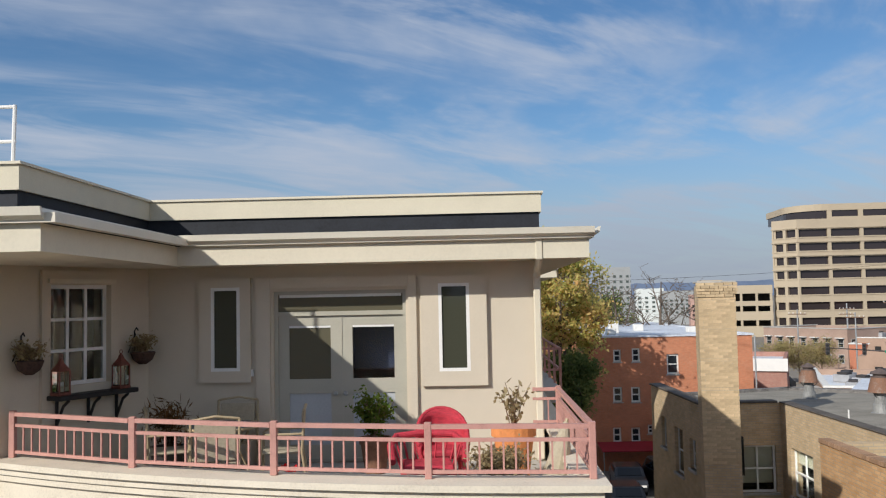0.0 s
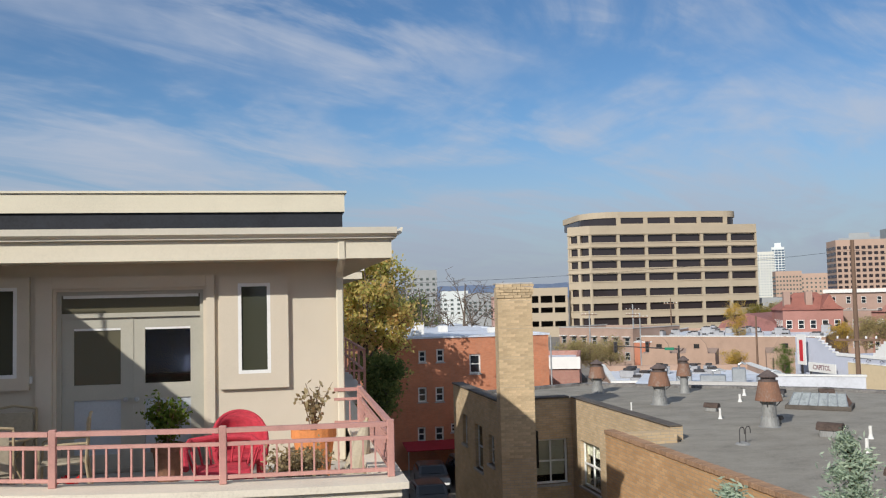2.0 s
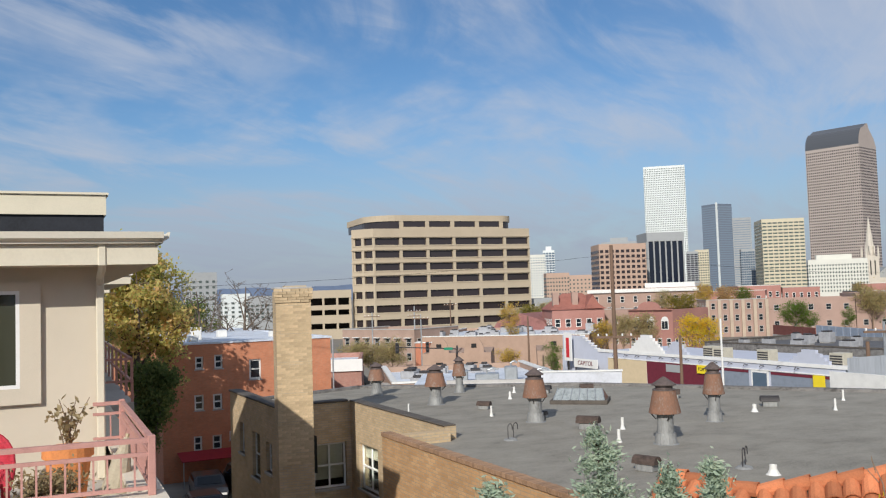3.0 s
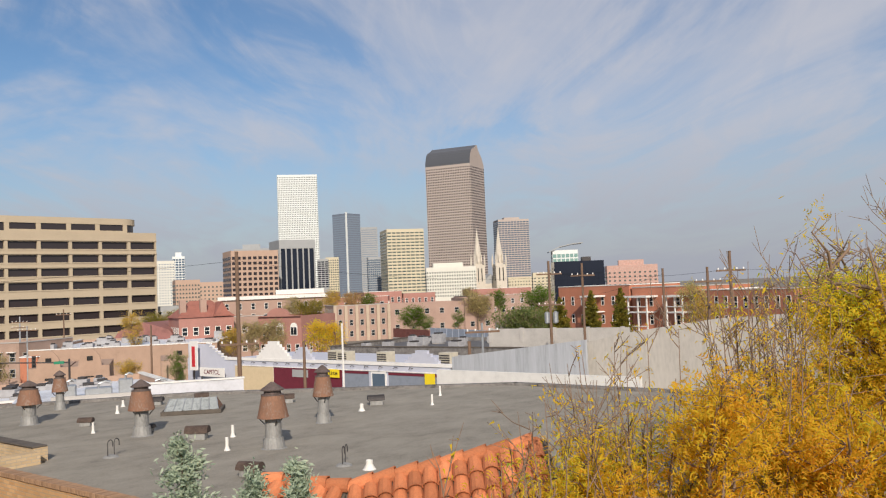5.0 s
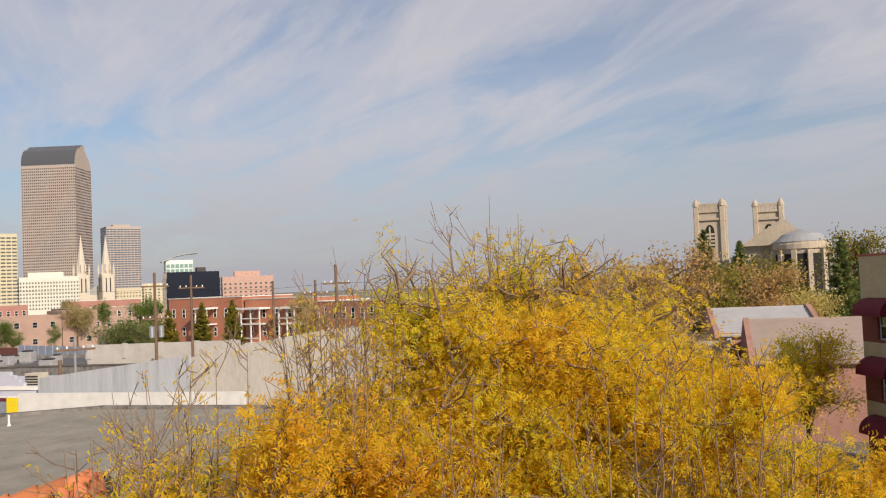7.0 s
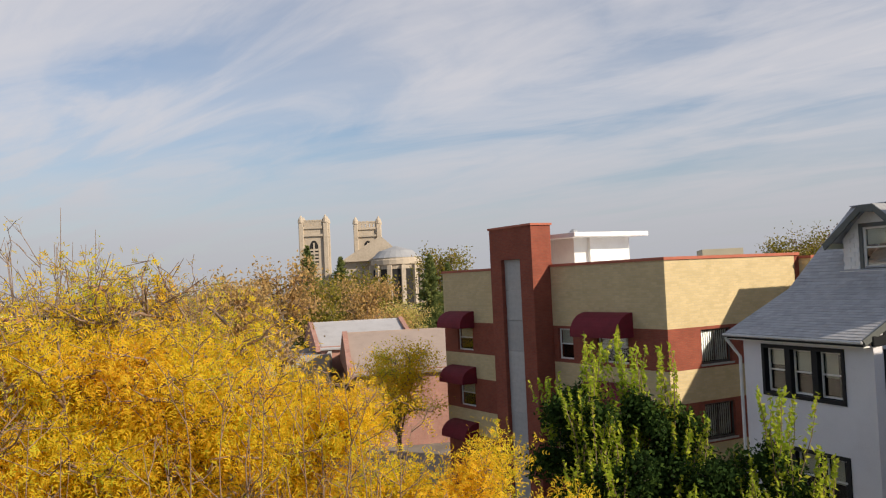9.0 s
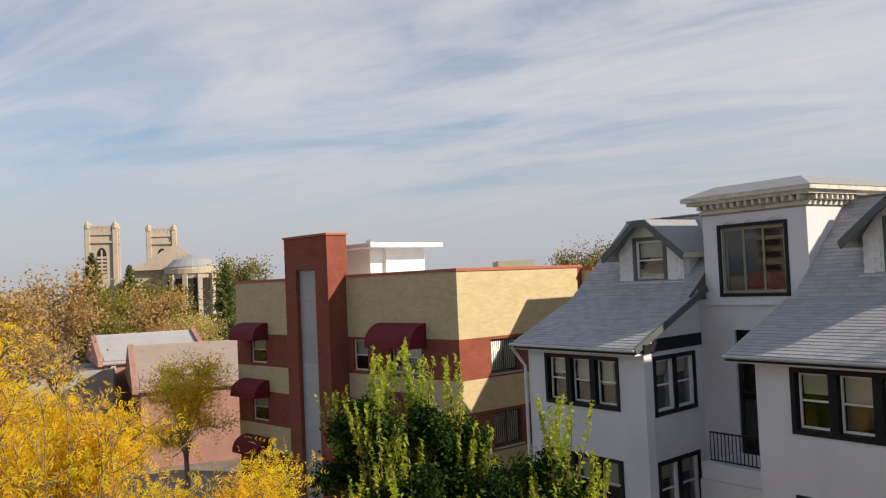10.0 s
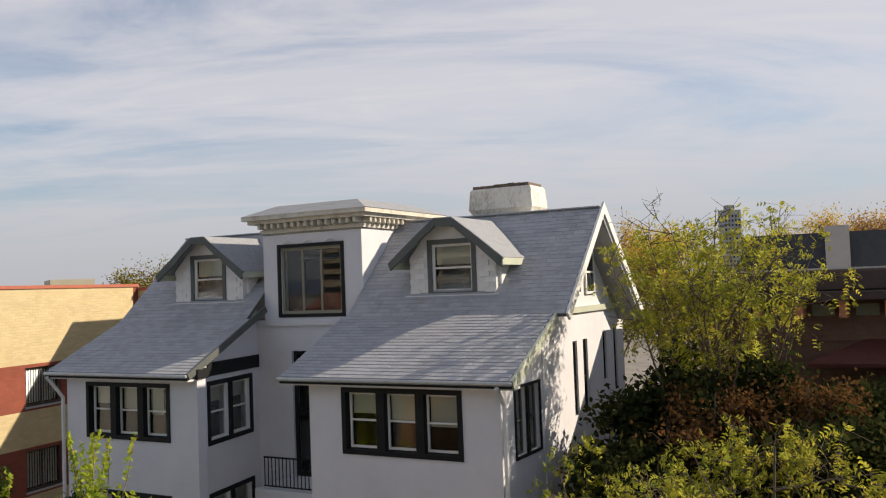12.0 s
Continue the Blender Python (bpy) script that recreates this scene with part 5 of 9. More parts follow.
# brick flats with a red hipped roof
t = block("red_roofed_flats", "brown brick flats under a red hipped roof", (89.6, 134.4), (98.6, 130.6), 10, 8.0, FAR_RED, DUSTY_ROOF, (1.0, 1.5, 5, (1.2, 4.8)), None)
W_RF = math.hypot(9.0, 3.8)
bm = bmesh.new()
for x, y, z in ((-0.3, -0.3, 8.02), (W_RF + 0.3, -0.3, 8.02), (W_RF + 0.3, 10.3, 8.02), (-0.3, 10.3, 8.02), (3.0, 5, 11.0), (W_RF - 3.0, 5, 11.0)):
    bm.verts.new((x, y, z))
bm.verts.ensure_lookup_table()
for f in ((0, 1, 5, 4), (1, 2, 5), (2, 3, 4, 5), (3, 0, 4), (3, 2, 1, 0)):
    bm.faces.new([bm.verts[q] for q in f])
RED_ROOF = mat("faded red roofing", (0.30, 0.12, 0.09), 0.85, vary=0.2, scale=0.6, fine=6)
part("hipped_roof", bm, RED_ROOF, t)
for x, y in ((0.5, 1.4), (4.1, 1.2)):
    part("chimney", B(x, x + 1.1, y, y + 1.1, 8, 11.2), FAR_PINK, t)
bm = bmesh.new()
for x, y, z in ((6.0, -0.5, 8.1), (9.2, -0.5, 8.1), (7.6, -0.5, 10.7), (6.0, 4, 8.1), (9.2, 4, 8.1), (7.6, 4.5, 10.7)):
    bm.verts.new((x, y, z))
bm.verts.ensure_lookup_table()
for f in ((0, 1, 2), (0, 2, 5, 3), (1, 4, 5, 2), (0, 3, 4, 1), (3, 5, 4)):
    bm.faces.new([bm.verts[q] for q in f])
part("dormer", bm, RED_ROOF, t)
block("connecting_range", "plain brown brick range behind the street trees", (98.6, 137), (104.4, 129.4), 10, 7.7, FAR_PINK, DUSTY_ROOF, (1.0, 1.5, 4, (1.2, 4.6)), CONCRETE)
t = block("gabled_flats", "red brick flats with a shaped gable and arched windows", (103, 129.2), (105.6, 120.2), 12, 7.6, FAR_RED, CLAY, (0.9, 1.6, 5, (0.9,)), None)
bm = bmesh.new()
prof = [(0, 7.5)] + [(4.7 + 2.4 * math.cos(a), 7.7 + 1.4 * math.sin(a)) for a in (math.pi - math.pi * k / 10 for k in range(11))] + [(9.4, 7.5)]
f = bm.faces.new([bm.verts.new((u, -0.05, z)) for u, z in prof])
thicken(bm, [f], 0.4)
part("shaped_gable", bm, FAR_RED, t)
for x in (1.0, 4.0, 7.0):
    bm = bmesh.new()
    prof = [(x, 4.0), (x + 1.5, 4.0), (x + 1.5, 5.6)] + [(x + 0.75 + 0.75 * math.cos(a), 5.6 + 0.75 * math.sin(a)) for a in (math.pi * k / 8 for k in range(1, 8))] + [(x, 5.6)]
    f = bm.faces.new([bm.verts.new((u, -0.06, z)) for u, z in prof])
    thicken(bm, [f], 0.08)
    part("arched_surround", bm, WORN_WHITE, t)
    for q in (0.15, 0.8):
        part("sash", B(x + q, x + q + 0.55, -0.13, -0.07, 4.15, 5.5), PANE, t)


def porch(t, x, w, top):
    """A two-storey white porch on a brick front."""
    for z in (3.2, 6.4):
        part("porch_floor", B(x, x + w, -2.2, 0, z - 0.2, z), WORN_WHITE, t)
        part("porch_rail", B(x, x + w, -2.25, -2.15, z + 0.75, z + 0.9), WORN_WHITE, t)
    part("porch_roof", B(x - 0.3, x + w + 0.3, -2.6, 0, top - 0.3, top), WORN_WHITE, t)
    for q in (0.05, w / 2, w - 0.25):
        part("porch_post", B(x + q, x + q + 0.2, -2.2, -2.0, 0, top - 0.3), WORN_WHITE, t)


t = block("orange_brick_flats", "orange brick flats with white porches", (140.6, 87.4), (134.2, 69.4), 12, 10.8, FAR_ORANGE, DUSTY_ROOF, (0.8, 1.6, 7, (1.0, 4.2, 7.4)), WORN_WHITE)
porch(t, 9.5, 3.2, 9.2)
t = block("orange_brick_flats", "orange brick flats with broad white porches", (134.0, 68.8), (129.4, 55.0), 12, 10.3, FAR_ORANGE, DUSTY_ROOF, (0.8, 1.6, 5, (1.0, 4.2, 7.2)), CONCRETE)
porch(t, 1.0, 4.5, 9.0)
porch(t, 9.5, 3.6, 9.0)
t = block("red_brick_flats", "red brick flats with tall white windows", (129.2, 54.4), (121, 38.0), 12, 9.6, FAR_ORANGE, DUSTY_ROOF, (0.8, 1.8, 9, (1.0, 4.0, 6.9)), WORN_WHITE)
block("red_brick_flats", "far brick flats over the parking wall", (150, 44), (146, 22), 12, 11.0, FAR_PINK, DUSTY_ROOF, (0.9, 1.6, 9, (1.0, 4.2, 7.6)), WORN_WHITE)
# slatted fence along the parking deck
t = thing("deck_fence", "fence of maroon slats and blue grey panels on the deck", "fence", pose(110.2, 102.0, 0, 0, 0, -113))
part("curb", B(0, 33.5, 0, 0.3, 0, 3.5), CONCRETE, t)
for k in range(28):
    part("slat", B(0.2 + k * 0.5, 0.58 + k * 0.5, 0.02, 0.12, 3.5, 5.0), mat("maroon slat", (0.16, 0.06, 0.05), 0.8, vary=0.15) if k == 0 else bpy.data.materials["maroon slat"], t)
for k in range(10):
    part("panel", B(14.4 + k * 1.9, 16.1 + k * 1.9, 0.02, 0.12, 3.5, 5.4), mat("blue grey panel", (0.33, 0.38, 0.46), 0.6, vary=0.12) if k == 0 else bpy.data.materials["blue grey panel"], t)
WT = thing("white_roof_edge", "long low white sheet parapet beyond the gravel roof", "parapet", pose(24.6, 38.9, 0, 0, 0, -34))
part("sheet", B(0, 4.7, 0, 0.25, 0, 7.28), mat("pale grey coated sheet", (0.56, 0.57, 0.60), 0.7, vary=0.1, scale=1.2, fine=8, dirt=(0.42, 0.42, 0.43)), WT)
part("cap", B(-0.05, 4.75, -0.05, 0.3, 7.283, 7.36), WORN_WHITE, WT)
part("return_sheet", B(-4.5, -0.1, 0.6, 0.8, 0, 6.9), CONCRETE, WT)
DU = thing("roof_duct", "silver sheet-metal ducts and fans on a low roof", "ductwork", pose(24.4, 40.6, 0, 0, 0, -30))
part("roof_slab", B(-5.2, 3, -1.0, 6, 0, 6.7), SILVER_ROOF, DU)
for x, w, z in ((-3.1, 0.8, 7.35), (-1.9, 1.3, 7.15), (-0.3, 0.7, 7.5), (0.9, 1.2, 7.1)):
    part("duct", B(x, x + w, 0.2, 1.0, 6.7, z, bevel=0.05), GALV, DU)
    bm = bmesh.new(); tube(bm, [(x + w * 0.5, 0.4, z), (x + w * 0.5, 0.4, z + 0.2), (x + w * 0.75, 0.4, z + 0.3), (x + w * 1.0, 0.4, z + 0.2)], 0.06, 8)
    part("elbow", bm, GALV, DU)
block("silver_roof_shed", "broad low building with a silver roof and roof plant", (59.5, 128.5), (80, 110), 32, 4.7, ADOBE, SILVER_ROOF, None, WORN_WHITE)
block("low_silver_store", "low store with a silver roof and roof plant", (20, 36.5), (30, 34), 10, 5.2, OLD_BRICK, SILVER_ROOF, None, CONCRETE)
block("low_silver_garage", "low garage with a silver coated roof", (12.5, 46), (22, 44), 10, 5.0, TAN_BRICK, SILVER_ROOF, None, CONCRETE)
block("long_silver_workshop", "long low workshop with a silver roof and pale parapet", (24.5, 57.0), (36.3, 52.8), 15, 5.3, ADOBE, SILVER_ROOF, None, WORN_WHITE)
block("low_store", "low store with a white roof", (24, 52), (36, 50), 10, 4.8, TAN_BRICK, SILVER_ROOF, None, CONCRETE)
t = block("white_box_store", "low store with a deep white fascia", (24.3, 74.3), (28.2, 72.7), 10, 6.0, OLD_BRICK, SILVER_ROOF, None, None)
part("fascia", B(-0.1, 4.32, -0.2, 0.0, 5.0, 6.05), WHITE, t)
block("small_brick_shop", "small orange brick shop with pale trim", (53.5, 116.3), (55.6, 114.8), 4, 4.5, FAR_ORANGE, SILVER_ROOF, None, WORN_WHITE)


# low buildings with curved adobe gables
def gable_front(name, label, x, y, a, w, h, dep, wall):
    t = thing(name, label, "building", pose(x, y, 0, 0, 0, a))
    part("body", B(-w / 2, w / 2, 0.3, dep, 0, h * 0.62), wall, t)
    bm = bmesh.new()
    prof = [(-w / 2, 0), (w / 2, 0), (w / 2, h * 0.62)] + [(w * 0.3 * math.cos(t2), h * 0.62 + h * 0.38 * math.sin(t2)) for t2 in (math.pi * k / 10 for k in range(11))] + [(-w / 2, h * 0.62)]
    f = bm.faces.new([bm.verts.new((px, 0, pz)) for px, pz in prof])
    thicken(bm, [f], 0.4)
    part("gable", bm, wall, t)
    part("vent", B(-0.35, 0.35, -0.06, 0, h * 0.74, h * 0.84), DARK_IN, t)
    part("doorway", B(-w * 0.1, w * 0.1, -0.06, 0, 0, 2.2), DARK_IN, t)
    return t


for x, y in ((53, 107.5), (57, 104.8), (66.5, 99.5)):
    gable_front("curved_gable_store", "brown stucco store with a curved gable", x, y, -32, 4.6, 5.6, 12, ADOBE)

# plant on the low roofs
def roof_unit(x, y, z, a, w, h):
    g = thing("rooftop_unit", "small grey rooftop unit on a low roof", "air conditioner", pose(x, y, z, 0, 0, a), "rooftop units")
    part("cabinet", B(-w / 2, w / 2, -w * 0.4, w * 0.4, 0.1, h, bevel=0.04), DUSTY_ROOF, g)
    part("fan_cowl", B(-w * 0.3, w * 0.3, -w * 0.3, w * 0.3, h + 0.001, h + 0.18, bevel=0.03), DARK_STEEL, g)
    part("curb", B(-w / 2 + 0.1, w / 2 - 0.1, -w * 0.35, w * 0.35, 0, 0.1), CONCRETE, g)


units = random.Random(31)
SHED_A = math.atan2(-18.5, 20.5)
for k in range(34):
    u, v = units.uniform(1.5, 26), units.uniform(2, 30)
    c, sn = math.cos(SHED_A), math.sin(SHED_A)
    roof_unit(59.5 + c * u - sn * v, 128.5 + sn * u + c * v, 4.26, units.uniform(-60, -20), units.uniform(0.6, 1.7), units.uniform(0.5, 1.3))
for k in range(22):
    v = units.uniform(50, 80)
    roof_unit(78.5 + units.uniform(1, 14) + (82 - v) * 0.08, v, 4.16, units.uniform(-100, -80), units.uniform(0.8, 1.8), units.uniform(0.6, 1.4))

for k in range(16):
    u, v = units.uniform(1.2, 11.2), units.uniform(1.5, 13)
    roof_unit(24.47 + 0.941 * u - -0.338 * v, 57.02 + -0.338 * u + 0.941 * v, 4.8, units.uniform(-60, -20), units.uniform(0.5, 1.3), units.uniform(0.4, 0.9))

# red barn-roofed house
BR = thing("red_barn_house", "house with a red gambrel roof", "house", pose(88.6, 143.8, 0, 0, 0, -58))
part("wall", B(-6, 6, 0, 11, 0, 4.2), OLD_BRICK, BR)
bm = bmesh.new()
prof = [(-6.5, 3.9), (-4.8, 6.0), (0, 7.4), (4.8, 6.0), (6.5, 3.9)]
a0 = [bm.verts.new((u, -0.3, z)) for u, z in prof]
a1 = [bm.verts.new((u, 11.3, z)) for u, z in prof]
for k in range(4):
    bm.faces.new((a0[k], a0[k + 1], a1[k + 1], a1[k]))
bm.faces.new(a0); bm.faces.new(list(reversed(a1)))
part("roof", bm, mat("dull red roof", (0.26, 0.12, 0.105), 0.85, vary=0.18, scale=0.8, fine=6), BR)

# retail strip with a stepped white parapet
RS = thing("retail_strip", "pale blue grey retail strip with a stepped white parapet", "shop", pose(60, 88, 0, 0, 0, -90))
LAV = mat("pale lavender stucco", (0.50, 0.52, 0.60), 0.9, vary=0.05, scale=0.8)
L_RS = 40.5
part("front_wall", B(0, L_RS, 0, 0.3, 1.0, 4.5), LAV, RS)
part("body", B(0, L_RS, 0.3, 16, 0, 4.0), LAV, RS)
part("base", B(0, L_RS, -0.02, 0.0, 0, 1.0), DARK_IN, RS)
part("parapet_cap", B(7.2, L_RS, -0.1, 0.35, 4.5, 4.8), WHITE, RS)
# stepped gables: middle, half width, rise, steps
for c, hw, rise, n, mt in ((15.5, 2.7, 1.8, 6, WHITE), (20.1, 1.6, 1.25, 4, LAV), (36.3, 2.0, 1.15, 4, LAV)):
    for k in range(n):
        w = hw * (1 - 0.86 * k / n)
        part("step", B(c - w, c + w, -0.05, 0.3, 4.8 + k * rise / n, 4.8 + (k + 1) * rise / n), mt, RS)
for k in range(6):
    part("stair_parapet", B(0.2, 7.1 - k * 0.55, 0.0, 0.3, 4.5 + k * 0.28, 4.5 + (k + 1) * 0.28), LAV, RS)
    part("stair_cap", B(7.1 - (k + 1) * 0.55, 7.12 - k * 0.55, -0.06, 0.34, 4.5 + (k + 1) * 0.28 + 0.001, 4.5 + (k + 1) * 0.28 + 0.12), WHITE, RS)
MAROON = mat("maroon paint", (0.14, 0.02, 0.035), 0.7, vary=0.1)
NAVY = mat("navy paint", (0.07, 0.09, 0.16), 0.7, vary=0.1)
CREAM = mat("cream paint", (0.62, 0.50, 0.32), 0.8, vary=0.05)
YELLOW = mat("sign yellow", (0.80, 0.62, 0.02), 0.6, vary=0.03, bump=0)
SIGN_RED = mat("sign red", (0.55, 0.03, 0.04), 0.6, vary=0.05, bump=0)
SLATE = mat("slate grey shop paint", (0.22, 0.25, 0.30), 0.7, vary=0.1)
for x0, x1, mt in ((9.0, 15.5, CREAM), (15.6, 25.9, MAROON), (26.0, 29.6, SLATE), (32.2, 38.4, SLATE)):
    part("shop_front", B(x0, x1, -0.06, 0.0, 1.0, 3.9), mt, RS)
for x0, x1 in ((26.0, 29.6), (32.2, 38.4)):
    part("red_stripe", B(x0, x1, -0.09, -0.06, 3.62, 3.86), MAROON, RS)
part("white_trim", B(9.0, 38.4, -0.10, 0.0, 3.91, 4.0), WHITE, RS)
part("shop_window", B(29.9, 31.9, -0.05, 0.0, 2.0, 3.9), WHITE, RS)
part("shop_glass", B(30.1, 31.7, -0.08, -0.05, 2.2, 3.7), PANE_SKY, RS)
part("grey_panel", B(18.6, 21.0, -0.10, -0.06, 3.0, 3.75), GREY_STONE, RS)
# painted end wall with loops of colour
PAINTED = part("painted_wall", B(38.8, 42.6, -0.4, -0.1, 0, 4.2), WHITE, RS, "white end wall with a loose painted mural")
mural = random.Random(8)
for k in range(9):
    bm = bmesh.new()
    cx, cz, r0 = mural.uniform(39.3, 42.0), mural.uniform(2.7, 3.8), mural.uniform(0.2, 0.5)
    a0 = mural.uniform(0, 6.28)
    tube(bm, [(cx + r0 * math.cos(a0 + q * 0.45), -0.41, cz + r0 * 0.8 * math.sin(a0 + q * 0.45)) for q in range(8)], mural.uniform(0.04, 0.08), 5)
    part("brush_stroke", bm, (NAVY, MAROON, TERRACOTTA, SLATE)[k % 4], PAINTED)
for k in range(14):
    bm = bmesh.new(); tube(bm, [(10.5 + k * 1.9, 0, 4.3), (10.5 + k * 1.9, -0.4, 4.42), (10.5 + k * 1.9, -0.55, 4.25)], 0.035, 6)
    part("sign_lamp", bm, DARK_STEEL, RS)
for k, (x, y) in enumerate(((17.5, 2.5), (22.0, 3), (24.5, 2), (29.5, 2.5), (37, 3), (12, 2))):
    g = thing("rooftop_cooler", "beige rooftop cooler unit", "air conditioner", RS.matrix_basis @ pose(x, y, 4.06), "rooftop coolers")
    part("cabinet", B(-0.7, 0.7, -0.6, 0.6, 0.15, 1.5, bevel=0.03), mat("beige metal", (0.5, 0.46, 0.36), 0.5) if k == 0 else bpy.data.materials["beige metal"], g)
    for q in range(5):
        part("louvre", B(-0.6, 0.6, -0.63, -0.6, 0.3 + q * 0.22, 0.42 + q * 0.22), DARK_STEEL, g)
    part("stand", B(-0.6, 0.6, -0.5, 0.5, 0, 0.15), GALV, g)


def sign(name, label, m, w, h, mt, text="", size=0.5, tmat=None):
    s = thing(name, label, "sign", m)
    part("board", B(0, w, -0.05, 0.05, 0, h, bevel=0.01), mt, s)
    if text:
        cu = bpy.data.curves.new("lettering", "FONT")
        cu.body = text
        cu.size = size
        cu.align_x, cu.align_y = "CENTER", "CENTER"
        cu.extrude = 0.01
        cu.materials.append(tmat or BLACK)
        o = new("lettering", cu)
        o.parent = s
        o.matrix_basis = pose(w / 2, -0.062, h / 2, 90)
    return s


sign("lease_sign", "yellow for-lease sign on the shop front", RS.matrix_basis @ pose(23.2, -0.2, 3.15), 2.5, 0.8, YELLOW, "FOR LEASE", 0.44)
sign("yellow_sign", "small yellow notice board", RS.matrix_basis @ pose(36.8, -0.2, 2.5), 1.15, 1.4, YELLOW)
s = sign("capitol_sign", "white shop sign with maroon lettering on posts", RS.matrix_basis @ pose(3.7, -0.9, 2.65), 4.5, 1.0, WHITE, "CAPITOL", 0.72, MAROON)
for x in (0.3, 4.4):
    part("post", B(x - 0.08, x + 0.08, -0.04, 0.04, -2.65, 0.01), DARK_STEEL, s)
s = sign("pylon_sign", "tall white pylon sign with a red strip", RS.matrix_basis @ pose(2.1, -1.1, 3.3), 1.5, 3.3, WHITE)
part("red_panel", B(0.45, 1.05, -0.08, -0.05, 0.4, 2.7), SIGN_RED, s)
part("post", B(0.6, 0.9, -0.04, 0.04, -3.3, 0.01), DARK_STEEL, s)

# pale concrete walls of the parking structure behind the roof
PW = thing("parking_structure", "pale concrete parking structure wall with a ramped top", "parking deck", pose(48, 46, 0, 0, 0, -90))
bm = bmesh.new()
prof = [(7.5, 0), (36, 0), (36, 9.6), (34, 9.6), (27, 9.2), (22, 8.5), (18.5, 7.8), (12, 6.2), (7.5, 5.9)]
f = bm.faces.new([bm.verts.new((u, 0, z)) for u, z in prof])
thicken(bm, [f], 0.4)
part("ramp_wall", bm, mat("pale concrete", (0.50, 0.47, 0.42), 0.9, vary=0.12, scale=0.25, fine=6, stretch=(1, 1, 0.3)), PW)
SHEET = mat("blue grey sheet metal", (0.42, 0.44, 0.465), 0.6, vary=0.14, scale=0.8, fine=5, stretch=(3, 1, 0.2))
bm = bmesh.new()
f = bm.faces.new([bm.verts.new((u, -0.8, z)) for u, z in ((8.3, 0.0), (18.9, 0.0), (18.9, 8.0), (8.3, 6.75))])
thicken(bm, [f], 0.2)
part("sheet_screen", bm, SHEET, PW)
part("low_wall", B(9.5, 24, -3.9, -3.6, 0, 6.2), WORN_WHITE, PW)
part("deck", B(8, 36, 0.4, 14, 3.6, 3.9), CONCRETE, PW)
PF = thing("parking_deck_rail", "concrete deck rail with posts", "fence", pose(82, 66, 0, 0, 0, -80))
part("wall", B(5, 22, 0, 0.3, 0, 6.5), CONCRETE, PF)
for k in range(5):
    part("post", B(5 + k * 4, 5.4 + k * 4, -0.1, 0.4, 5, 6.6), CONCRETE, PF)

# the tarred flat roofs behind the strip
DARK_FELT = mat("dark roofing felt", (0.10, 0.10, 0.105), 0.85, vary=0.3, scale=0.35, fine=6, dirt=(0.20, 0.20, 0.20))
block("tarred_roof_store", "low store with a black tarred roof and roof plant", (77, 82), (80, 48), 18, 4.6, PATCHED, DARK_FELT, None, DARK_CAP)


# ---------- utility poles and wires ----------
POLE_WOOD = mat("weathered pole wood", (0.17, 0.11, 0.075), 0.95, vary=0.2, scale=6, stretch=(1, 1, 0.15))


def pole(x, y, h, arms=(), r=0.15, mt=None, lean=0.0, a=-40):
    p = thing("utility_pole", "weathered wooden utility pole with crossarms" if arms else "plain weathered wooden pole", "utility pole", pose(x, y, 0, lean, 0, a), "utility poles")
    bm = bmesh.new(); tube(bm, [(0, 0, 0), (0, 0, h)], [r * 1.2, r * 0.8], 10)
    part("pole", bm, mt or POLE_WOOD, p)
    for z in arms:
        part("crossarm", B(-1.2, 1.2, -0.16, -0.05, z - 0.07, z + 0.07), POLE_WOOD, p)
        for k in (-1.05, -0.5, 0.5, 1.05):
            bm = bmesh.new(); lathe(bm, [(0.05, 0), (0.06, 0.1), (0.03, 0.16)], 8, (k, -0.1, z + 0.07))
            part("insulator", bm, WHITE, p)
    return p


pole(35.55, 45.9, 14.4, (8.4,), 0.14)
pole(43.4, 44.5, 9.3, (), 0.08, WORN_WHITE)
pole(41.4, 46.3, 8.2, (), 0.12)
t2 = pole(67.9, 42.8, 13.6, (12.4, 9.6), 0.14)
t = pole(73.8, 42.8, 13.4, (12.2,), 0.13)
pole(72.85, 34.0, 12.5, (), 0.12)
pole(69.8, 28.6, 12.4, (11.2,), 0.13)
pole(65.8, 25.1, 13.5, (12.0,), 0.14)
pole(48.4, 35.9, 9.0, (8.4,), 0.10, GALV)
pole(62.5, 136, 9.7, (8.8, 8.0), 0.12, GALV)
pole(58.4, 93, 8.5, (), 0.12)
pole(72, 141, 10.5, (9.6,), 0.12)
pole(51.5, 39.5, 7.5, (), 0.16)
pole(47.5, 118, 9.2, (8.6,), 0.10, GALV)
pole(52.5, 112, 8.8, (8.2,), 0.10, GALV)
for x in (-0.45, 0.35):
    bm = bmesh.new(); lathe(bm, [(0.05, 7.9), (0.24, 8.0), (0.24, 8.9), (0.1, 9.0)], 12, (x, -0.4, 0))
    part("transformer", bm, GALV, t2)


